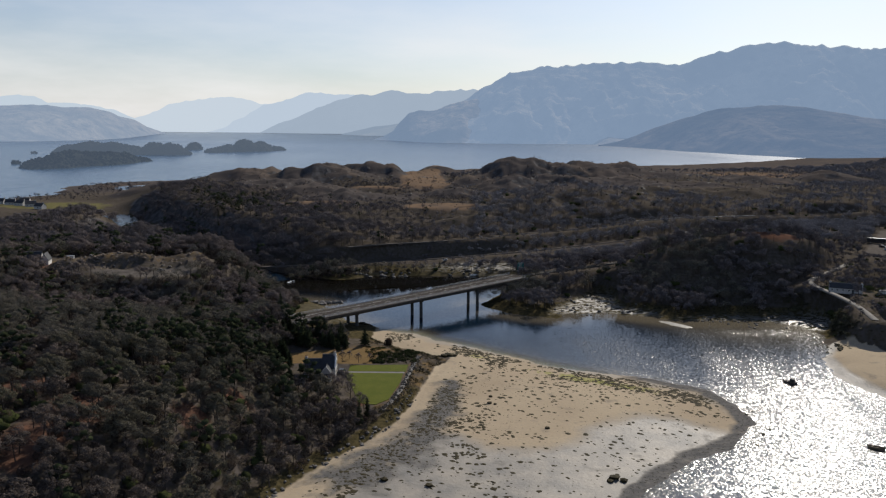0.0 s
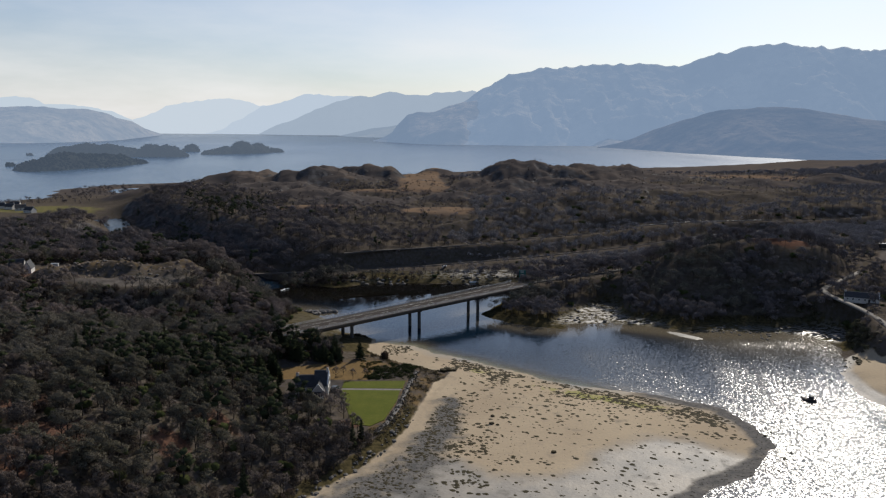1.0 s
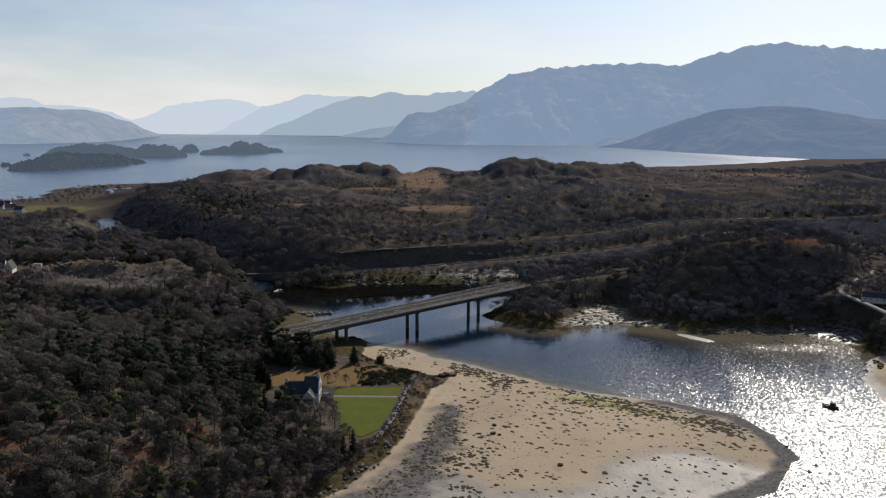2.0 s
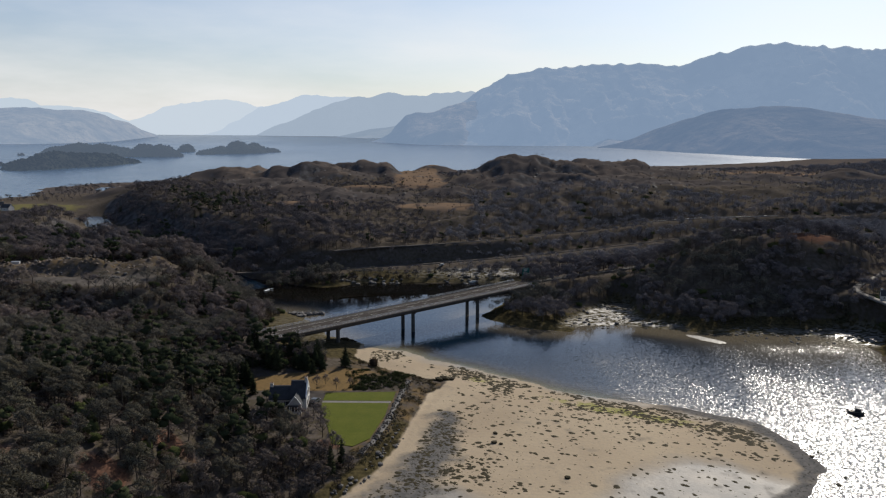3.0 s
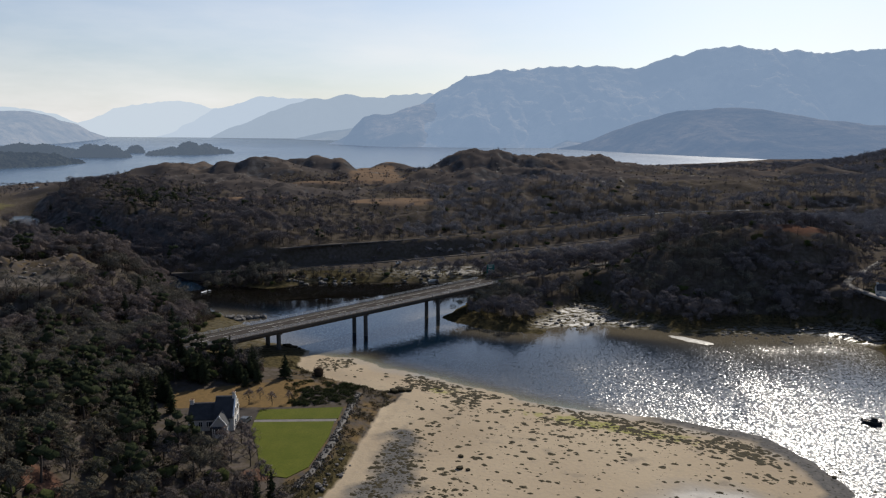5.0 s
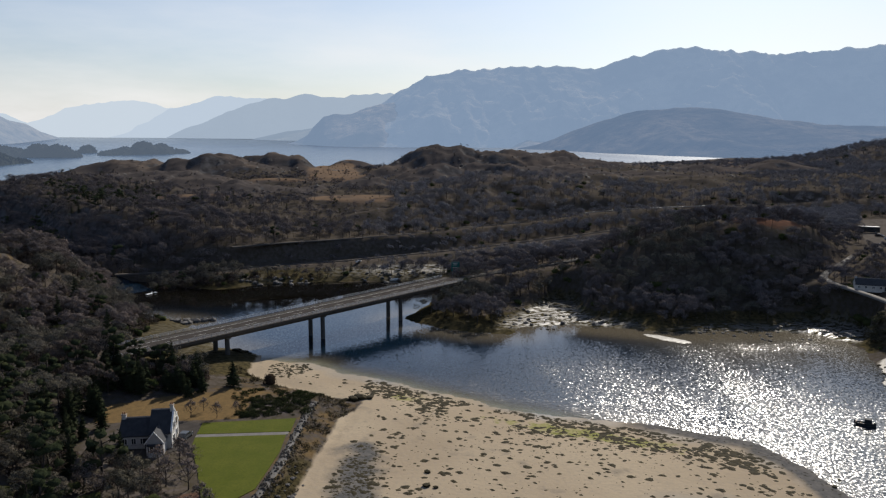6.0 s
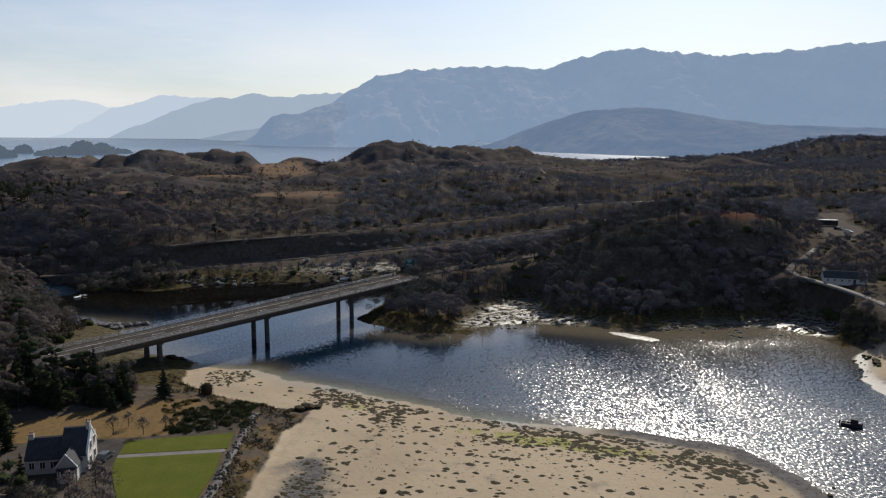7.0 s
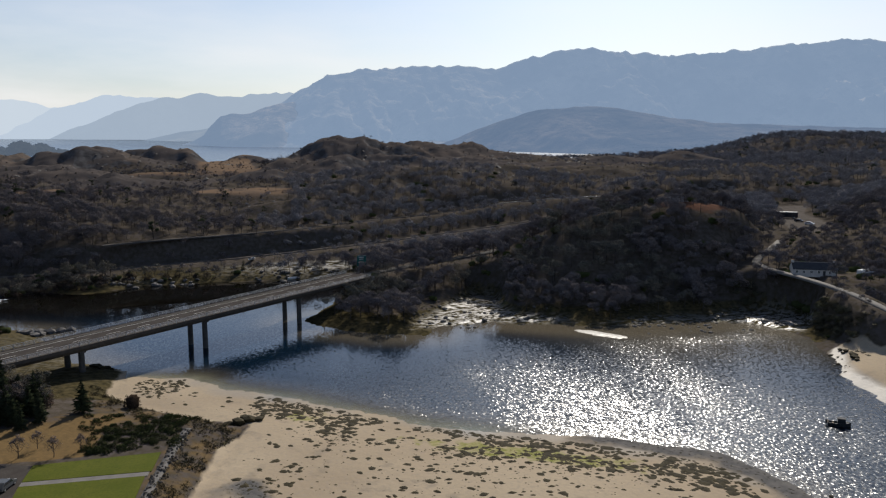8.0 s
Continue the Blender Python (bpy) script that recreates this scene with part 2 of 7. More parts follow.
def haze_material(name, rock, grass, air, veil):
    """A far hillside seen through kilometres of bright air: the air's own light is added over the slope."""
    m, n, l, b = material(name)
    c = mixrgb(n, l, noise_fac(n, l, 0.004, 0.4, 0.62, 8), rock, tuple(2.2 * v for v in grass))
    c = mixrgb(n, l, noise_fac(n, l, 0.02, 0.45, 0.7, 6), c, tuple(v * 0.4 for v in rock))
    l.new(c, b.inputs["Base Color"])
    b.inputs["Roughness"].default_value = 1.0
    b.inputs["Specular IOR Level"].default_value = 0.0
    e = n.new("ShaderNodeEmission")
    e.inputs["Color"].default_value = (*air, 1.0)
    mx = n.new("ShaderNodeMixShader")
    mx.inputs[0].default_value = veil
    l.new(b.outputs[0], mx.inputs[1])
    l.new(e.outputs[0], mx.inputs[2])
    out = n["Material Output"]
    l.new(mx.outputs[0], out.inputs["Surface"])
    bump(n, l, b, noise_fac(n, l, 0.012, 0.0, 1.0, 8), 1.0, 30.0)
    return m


def leaf_material(name, ca, cb, cc, rough=0.8, soft=0.7, airy=0.0):
    """Twigs or needles: tone by tree and by spray; soft: how far a spray takes its light from the whole crown's roundness; airy: the share of gaps between the twigs."""
    m, n, l, b = material(name)
    g = n.new("ShaderNodeNewGeometry")
    o = n.new("ShaderNodeObjectInfo")
    t = n.new("ShaderNodeMath")
    t.operation = "ADD"
    l.new(mask(n, "tint"), t.inputs[0])
    l.new(o.outputs["Random"], t.inputs[1])
    fr = n.new("ShaderNodeMath")
    fr.operation = "FRACT"
    l.new(t.outputs[0], fr.inputs[0])
    c = mixrgb(n, l, fr.outputs[0], ca, cb)
    k = n.new("ShaderNodeMath")
    k.operation = "MULTIPLY"
    k.inputs[1].default_value = 0.6
    l.new(g.outputs["Random Per Island"], k.inputs[0])
    c = mixrgb(n, l, k.outputs[0], c, cc)
    twig = n.new("ShaderNodeTexNoise")
    twig.inputs["Scale"].default_value = 3.4
    twig.inputs["Detail"].default_value = 5.0
    twig.inputs["Roughness"].default_value = 0.75
    l.new(g.outputs["Position"], twig.inputs["Vector"])
    tone = n.new("ShaderNodeMapRange")
    tone.inputs["From Min"].default_value, tone.inputs["From Max"].default_value = 0.32, 0.68
    tone.inputs["To Min"].default_value, tone.inputs["To Max"].default_value = 0.45, 1.4
    l.new(twig.outputs["Fac"], tone.inputs["Value"])
    sh = n.new("ShaderNodeVectorMath")
    sh.operation = "SCALE"
    l.new(c, sh.inputs[0])
    l.new(tone.outputs[0], sh.inputs["Scale"])
    c = sh.outputs[0]
    n.remove(b)
    b = n.new("ShaderNodeBsdfDiffuse")
    l.new(c, b.inputs["Color"])
    b.inputs["Roughness"].default_value = rough
    if airy:
        gap = n.new("ShaderNodeMapRange")
        gap.inputs["From Min"].default_value, gap.inputs["From Max"].default_value = 0.42 + 0.16 * airy, 0.36 + 0.16 * airy
        l.new(twig.outputs["Fac"], gap.inputs["Value"])
        tr = n.new("ShaderNodeBsdfTransparent")
        mx = n.new("ShaderNodeMixShader")
        l.new(gap.outputs[0], mx.inputs[0])
        l.new(b.outputs[0], mx.inputs[1])
        l.new(tr.outputs[0], mx.inputs[2])
        l.new(mx.outputs[0], n["Material Output"].inputs["Surface"])
    else:
        l.new(b.outputs[0], n["Material Output"].inputs["Surface"])
    if soft:
        at = n.new("ShaderNodeAttribute")
        at.attribute_name = "puff"
        vt = n.new("ShaderNodeVectorTransform")
        vt.vector_type, vt.convert_from, vt.convert_to = "NORMAL", "OBJECT", "WORLD"
        l.new(at.outputs["Vector"], vt.inputs[0])
        mv = n.new("ShaderNodeMix")
        mv.data_type = "VECTOR"
        mv.inputs[0].default_value = soft
        l.new(g.outputs["Normal"], mv.inputs[4])
        l.new(vt.outputs[0], mv.inputs[5])
        nn = n.new("ShaderNodeVectorMath")
        nn.operation = "NORMALIZE"
        l.new(mv.outputs[1], nn.inputs[0])
        bu = n.new("ShaderNodeBump")
        bu.inputs["Strength"].default_value, bu.inputs["Distance"].default_value = 0.5, 0.35
        l.new(twig.outputs["Fac"], bu.inputs["Height"])
        l.new(nn.outputs[0], bu.inputs["Normal"])
        l.new(bu.outputs[0], b.inputs["Normal"])
        m.cycles.use_bump_map_correction = False
    return m


M_GROUND = ground_material()
M_SEA = water_material("sea_water", (0.003, 0.010, 0.02), 0.25, 2.0, 1.4, 0.03, 0.5)
# the loch's base colour is lifted to blue-grey for the haze over it
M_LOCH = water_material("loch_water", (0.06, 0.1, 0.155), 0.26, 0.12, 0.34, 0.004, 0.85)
M_BARK = plain("bark", (0.055, 0.047, 0.043), (0.09, 0.078, 0.07), 1.5, 1.0, spec=0.0)
M_TWIG = leaf_material("bare_twigs", (0.175, 0.134, 0.115), (0.14, 0.115, 0.102), (0.19, 0.154, 0.13), airy=0.8)
M_LICHEN = leaf_material("lichened_twigs", (0.122, 0.11, 0.078), (0.135, 0.115, 0.092), (0.15, 0.138, 0.11), airy=0.95)
# birch twigs coloured paler and greyer to stand in for haze over the slopes
M_HAZED_BIRCH = leaf_material("hazed_birch_twigs", (0.215, 0.195, 0.19), (0.18, 0.167, 0.168), (0.235, 0.216, 0.208), airy=0.95)
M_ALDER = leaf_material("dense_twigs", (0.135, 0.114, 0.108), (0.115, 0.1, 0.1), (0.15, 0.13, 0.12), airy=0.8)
M_OSIER = leaf_material("pale_scrub_twigs", (0.115, 0.105, 0.078), (0.13, 0.112, 0.09), (0.14, 0.13, 0.1), airy=0.95)
M_NEEDLE = leaf_material("needles", (0.034, 0.043, 0.022), (0.048, 0.054, 0.029), (0.056, 0.064, 0.033))
M_GORSE = leaf_material("evergreen_leaves", (0.042, 0.055, 0.02), (0.066, 0.066, 0.03), (0.07, 0.08, 0.03))
M_ROCK = plain("rock", (0.09, 0.085, 0.08), (0.15, 0.14, 0.13), 0.6, 0.85, 0, 0.05)
M_WEED = plain("bladder_wrack", (0.026, 0.022, 0.013), (0.055, 0.044, 0.02), 1.2, 0.85, spec=0.08)
M_CONCRETE = plain("concrete", (0.22, 0.215, 0.2), (0.16, 0.155, 0.145), 0.5, 0.85)
M_PIER = plain("stained_concrete", (0.07, 0.07, 0.068), (0.11, 0.106, 0.1), 0.7, 0.85)
M_GIRDER = plain("stained_girder", (0.07, 0.061, 0.053), (0.1, 0.088, 0.076), 0.8, 0.85, spec=0.05)
M_ASPHALT = plain("asphalt", (0.052, 0.046, 0.042), (0.07, 0.063, 0.057), 0.4, 1.0, spec=0.0)
M_STEEL = plain("galvanised_steel", (0.42, 0.43, 0.44), (0.32, 0.33, 0.34), 2.0, 0.45, 0.6, 0.002)
M_LINE = plain("road_paint", (0.7, 0.69, 0.66), (0.55, 0.54, 0.5), 1.0, 0.7)

# ---- mesh helpers ----


def link_mesh(name, verts, faces, mats, idx=None, attrs=None, smooth=False):
    """A mesh object from arrays: faces (n, 3) or (n, 4)."""
    verts, faces = np.asarray(verts, np.float32), np.asarray(faces, np.int32)
    me = bpy.data.meshes.new(name)
    k = faces.shape[1]
    me.vertices.add(len(verts))
    me.vertices.foreach_set("co", verts.ravel())
    me.loops.add(faces.size)
    me.loops.foreach_set("vertex_index", faces.ravel())
    me.polygons.add(len(faces))
    me.polygons.foreach_set("loop_start", np.arange(0, faces.size, k, dtype=np.int32))
    for m in mats if isinstance(mats, (list, tuple)) else [mats]:
        me.materials.append(m)
    if idx is not None:
        me.polygons.foreach_set("material_index", np.asarray(idx, np.int32))
    if smooth:
        me.polygons.foreach_set("use_smooth", np.ones(len(faces), bool))
    for key, values in (attrs or {}).items():
        values = np.asarray(values, np.float32)
        if values.ndim == 2:
            me.attributes.new(key, "FLOAT_VECTOR", "POINT").data.foreach_set("vector", values.ravel())
        else:
            me.attributes.new(key, "FLOAT", "POINT").data.foreach_set("value", values)
    me.update(calc_edges=True)
    me.validate()
    return new(name, me)


def part(name, bm, mat, parent, label=""):
    """Links a bmesh as one mesh object under a thing or a part."""
    me = bpy.data.meshes.new(name)
    bm.to_mesh(me)
    bm.free()
    me.materials.append(mat)
    ob = new(name, me)
    ob.parent = parent
    return tagged(ob, label)


def empty(name, m, label, category, group="", kind=""):
    ob = new(name)
    ob.empty_display_size = 0.5
    ob.matrix_basis = m
    return tagged(ob, label, category, group, kind)


def box(bm, x0, x1, y0, y1, z0, z1, bevel=0.0):
    r = bmesh.ops.create_cube(bm, size=1.0)
    vs = r["verts"]
    for v in vs:
        v.co = Vector((x0 + (v.co.x + 0.5) * (x1 - x0), y0 + (v.co.y + 0.5) * (y1 - y0), z0 + (v.co.z + 0.5) * (z1 - z0)))
    if bevel:
        es = {e for v in vs for e in v.link_edges}
        bmesh.ops.bevel(bm, geom=list(es), offset=bevel, segments=1, affect="EDGES")
    return vs


def boxbm(*a, bevel=0.0):
    bm = bmesh.new()
    box(bm, *a, bevel=bevel)
    return bm


def prism(bm, outline, axis, a, b):
    """A solid from a closed outline of (u, v), drawn from a to b along an axis: 'x' (u=y, v=z), 'y' (u=x, v=z) or 'z' (u=x, v=y)."""
    def at(u, v, s):
        return {"x": (s, u, v), "y": (u, s, v), "z": (u, v, s)}[axis]
    lo = [bm.verts.new(at(u, v, a)) for u, v in outline]
    hi = [bm.verts.new(at(u, v, b)) for u, v in outline]
    n = len(outline)
    bm.faces.new(lo)
    bm.faces.new(hi[::-1])
    for i in range(n):
        bm.faces.new((lo[i], hi[i], hi[(i + 1) % n], lo[(i + 1) % n]))
    bmesh.ops.recalc_face_normals(bm, faces=bm.faces)


def prismbm(outline, axis, a, b):
    bm = bmesh.new()
    prism(bm, outline, axis, a, b)
    return bm


def cylbm(r0, r1, h, seg=12, z0=0.0):
    bm = bmesh.new()
    bmesh.ops.create_cone(bm, cap_ends=True, segments=seg, radius1=r0, radius2=r1, depth=h, matrix=Matrix.Translation((0, 0, z0 + h / 2)))
    return bm


# ---- the plan: shores, hills, heights ----
_LAT = np.random.default_rng(11).random((256, 256))


def vnoise(x, y):
    """Smooth lattice noise, 0 to 1."""
    xi, yi = np.floor(x).astype(int), np.floor(y).astype(int)
    u, v = x - xi, y - yi
    u, v = u * u * (3 - 2 * u), v * v * (3 - 2 * v)
    a, b = _LAT[xi % 256, yi % 256], _LAT[(xi + 1) % 256, yi % 256]
    c, d = _LAT[xi % 256, (yi + 1) % 256], _LAT[(xi + 1) % 256, (yi + 1) % 256]
    return (a * (1 - u) + b * u) * (1 - v) + (c * (1 - u) + d * u) * v


def fbm(x, y, octaves=4, ridged=False):
    t, amp, tot = 0.0, 1.0, 0.0
    for o in range(octaves):
        k = vnoise(x * 2**o + 17.3 * o, y * 2**o - 9.1 * o)
        t = t + amp * (1 - np.abs(2 * k - 1) if ridged else k)
        tot += amp
        amp *= 0.5
    return t / tot


def smooth(a, b, v):
    t = np.clip((v - a) / (b - a), 0, 1)
    return t * t * (3 - 2 * t)


def signed(poly, x, y):
    """Distance to a closed outline in plan, positive outside."""
    d2, inside = np.full(np.shape(x), 1e18), np.zeros(np.shape(x), bool)
    for (ax, ay), (bx, by) in zip(poly, poly[1:] + poly[:1]):
        ex, ey = bx - ax, by - ay
        t = np.clip(((x - ax) * ex + (y - ay) * ey) / (ex * ex + ey * ey), 0, 1)
        d2 = np.minimum(d2, (x - ax - t * ex) ** 2 + (y - ay - t * ey) ** 2)
        if ay != by:
            inside ^= ((ay > y) != (by > y)) & (x < ex * (y - ay) / (by - ay) + ax)
    return np.where(inside, -1, 1) * np.sqrt(d2)


def along(line, x, y):
    """Distance to an open line in plan, and its height there; the line's points are (x, y, z)."""
    best, zz = np.full(np.shape(x), 1e9), np.zeros(np.shape(x))
    for (ax, ay, az), (bx, by, bz) in zip(line, line[1:]):
        ex, ey = bx - ax, by - ay
        t = np.clip(((x - ax) * ex + (y - ay) * ey) / (ex * ex + ey * ey), 0, 1)
        d = np.hypot(x - ax - t * ex, y - ay - t * ey)
        zz = np.where(d < best, az + t * (bz - az), zz)
        best = np.minimum(best, d)
    return best, zz


ESTUARY = [(-75, 100), (-41, 178), (-30, 199), (-22, 211), (-15, 224), (-10, 240), (-6, 262), (-2, 282), (4, 295), (-7, 300), (-21, 311), (-30, 322),
           (-29, 340), (-44, 353), (-56, 378), (-66, 389), (-80, 399), (-90, 432), (-88, 446), (-60, 446), (-42, 462), (-10, 464), (40, 464), (38, 436),
           (28, 408), (17, 387), (29, 374), (41, 365), (54, 361), (60, 371), (78, 374), (98, 366), (112, 360), (150, 360), (161, 356), (169, 338),
           (161, 319), (150, 300), (145, 278), (149, 254), (165, 215), (200, 120), (260, -100), (700, -4000), (-1500, -4000), (-400, -100)]
SANDBANK = [(-34, 330), (-27, 335), (-12, 331), (-5, 322), (11, 311), (22, 301), (36, 289), (48, 282), (63, 275), (77, 266), (87, 258), (92, 246), (91, 232),
            (86, 223), (77, 214), (67, 208), (56, 197), (45, 184), (36, 160), (20, 120), (0, 60), (-60, 0), (-300, -60), (-200, 100), (-60, 170), (-30, 230), (-20, 300)]
LOCH = [(-3000, 760), (-700, 770), (-457, 803), (-433, 872), (-470, 985), (-440, 1060), (-380, 1100), (-200, 1230), (92, 1500), (504, 1690), (747, 1886), (995, 2150), (2100, 2700), (2100, 4950), (-4000, 4950), (-4000, 760)]
SPIT = [(161, 319), (148, 298), (143, 278), (147, 254), (163, 215), (205, 170), (196, 250), (176, 300), (169, 320)]
GARDEN = [(-60, 258), (-58, 290), (-44, 296), (-26, 294), (-12, 290), (-13, 262), (-18, 236), (-28, 236), (-33, 251), (-50, 251)]
QUARRY = [(-212, 390), (-186, 364), (-140, 353), (-120, 357), (-116, 392), (-150, 398), (-205, 405)]
RIVER = [(-300, 706, 6.2), (-285, 690, 6.0), (-255, 635, 5.0), (-190, 560, 4.0), (-130, 490, 2.5), (-88, 440, -0.3)]
ROAD_MAIN = [(-90, 296, 10.0), (-66, 314, 9.3), (-39, 339.0, 9.2), (40, 410.5, 10.4), (66, 428, 10.9), (100, 447, 11.8), (150, 492, 13.5), (215, 560, 15.0)]
ROAD_OLD = [(-110, 466, 4.0), (-61, 477, 4.3), (-38, 484, 4.8), (-8, 491, 5.3), (23, 501, 6.5), (55, 509, 8.0), (89, 521, 10.0), (149, 546, 13.0), (172, 559, 14.3), (204, 576, 15.2), (235, 590, 16.0)]
RAILWAY = [(-60, 484, 13.8), (-39, 494, 14.3), (-9, 503, 14.7), (23, 516, 15.2), (40, 527, 15.8), (58, 538, 16.2), (88, 552, 16.8), (123, 569, 18.5), (146, 583, 20.0), (180, 596, 20.8), (223, 604, 21.5), (262, 608, 22.2), (320, 618, 23)]
LANE = [(178, 316, 11.5), (181.5, 338, 13.0), (180.5, 352, 13.8), (179.6, 365, 14.0), (179, 377, 14.0), (181.5, 387, 14.2), (196, 400, 14.6), (216, 420, 15.5), (239, 444, 16.8), (262, 468, 18.0), (285, 505, 18.4), (318, 553, 18.6)]
CAR_PARK = [(242, 433), (266, 448), (284, 478), (298, 510), (336, 557), (309, 553), (285, 515), (262, 480), (244, 450)]
COTTAGE_PLOT = [(181, 357), (197, 349), (208, 350), (208, 358), (198, 366), (186, 371)]
HOUSE_GREEN = [(-214, 392), (-216, 378), (-196, 374), (-190, 392)]
PIER_SHORE = [(-66, 318), (-24, 314), (-18, 350), (-56, 384), (-68, 388), (-68, 352)]
TIDAL = [[(50, 366), (60, 370), (78, 374), (104, 364), (103, 373), (90, 380), (87, 392), (91, 412), (84, 418), (75, 406), (66, 392), (55, 379)], [(108, 361), (150, 358), (160, 354), (168, 340), (178, 344), (184, 360), (172, 370), (152, 367), (130, 367)]]
HILLS = [  # x, y, half-widths, height
    (-80, 205, 45, 60, 14), (-145, 255, 60, 60, 11), (-190, 385, 60, 40, 12), (-118, 425, 36, 50, 17), (-115, 150, 60, 50, 10), (-320, 300, 110, 160, 16),
    (172, 418, 46, 34, 27), (120, 424, 36, 30, 14), (330, 430, 70, 60, 18),
    (-75, 507, 40, 20, 6), (480, 560, 110, 90, 16), (-250, 745, 70, 70, 8),
]
KNOLLS = [  # rocky knolls of the moor: x, y, half-widths, height of the top
    (-290, 850, 60, 60, 24), (-186, 800, 46, 48, 42), (-119, 792, 40, 40, 51), (-76, 828, 32, 32, 49), (-47, 824, 26, 28, 51), (-150, 778, 30, 30, 46), (-97, 835, 26, 26, 45), (-10, 975, 30, 30, 40),
    (36, 742, 32, 32, 43), (76, 768, 42, 50, 58), (104, 765, 40, 42, 55), (166, 792, 36, 40, 53), (137, 785, 40, 48, 54), (194, 800, 46, 48, 47), (227, 825, 40, 50, 43),
    (118, 630, 46, 34, 37), (70, 600, 26, 24, 29), (20, 553, 21, 15, 24), (305, 760, 38, 28, 41), (388, 802, 32, 28, 44), (-70, 655, 44, 26, 34), (-105, 690, 34, 26, 35),
    (60, 690, 26, 24, 45), (100, 700, 30, 30, 48), (150, 700, 40, 34, 44), (200, 700, 36, 34, 38), (250, 690, 40, 30, 34), (-150, 730, 34, 26, 38), (10, 660, 22, 14, 35),
]
WOODED = [(-215, 660, 60, 55, 25), (-150, 630, 50, 36, 27), (600, 905, 80, 105, 62), (690, 935, 120, 110, 62), (535, 940, 46, 60, 44), (410, 690, 60, 50, 36), (520, 720, 90, 80, 40), (330, 660, 50, 40, 32)]


def knoll_shape(x, y, which, base=30.0):
    """How far up the nearest knolls a place is, 0 to 1, and the height that they give above the base."""
    wx, wy = vnoise(x / 34 + 4, y / 34) - 0.5, vnoise(x / 34 + 21, y / 34 + 8) - 0.5
    x, y = x + 18 * wx + 5 * (vnoise(x / 12, y / 12 + 3) - 0.5), y + 18 * wy + 5 * (vnoise(x / 13 + 9, y / 13) - 0.5)
    up, lift = np.zeros_like(x), np.zeros_like(x)
    for cx, cy, sx, sy, top in which:
        p = np.exp(-((((x - cx) / sx / 1.12) ** 2 + ((y - cy) / sy / 1.12) ** 2) ** 1.05))
        up, lift = np.maximum(up, p), np.maximum(lift, (top - base) * p)
    return up, lift


def bank_line(x, y):
    """Steps back from the far bank of the pool, which runs aslant."""
    return y - 0.4 * (np.clip(x, -100, 240) + 50)


def flats(x, y):
    """Level boggy grass between the knolls, 0 to 1."""
    a = np.exp(-((((x + 4) / 32) ** 2 + ((y - 597) / 22) ** 2) ** 2))
    c = np.exp(-((((x + 22 + 0.06 * (y - 800)) / 24) ** 2) ** 2)) * smooth(690, 730, y) * smooth(985, 930, y)
    b = np.exp(-((((x + 100) / 34) ** 2 + ((y - 618) / 12) ** 2) ** 2)) + np.exp(-((((x - 330) / 90) ** 2 + ((y - 900) / 60) ** 2) ** 2)) + 0.8 * np.exp(-((((x + 62) / 26) ** 2 + ((y - 716) / 14) ** 2) ** 2))
    return np.clip(np.maximum(a, np.maximum(b, c)), 0, 1)


def glint_bar(x, y):
    """A low wet bar, added in the channel to imitate a sun glint."""
    u, v = (x - 107) * 0.68 - (y - 351) * 0.73, (x - 107) * 0.73 + (y - 351) * 0.68
    return np.exp(-((u / 9) ** 2) - (v / 2.3) ** 2) * (0.3 + 1.3 * fbm(x / 2.5, y / 2.5, 4))


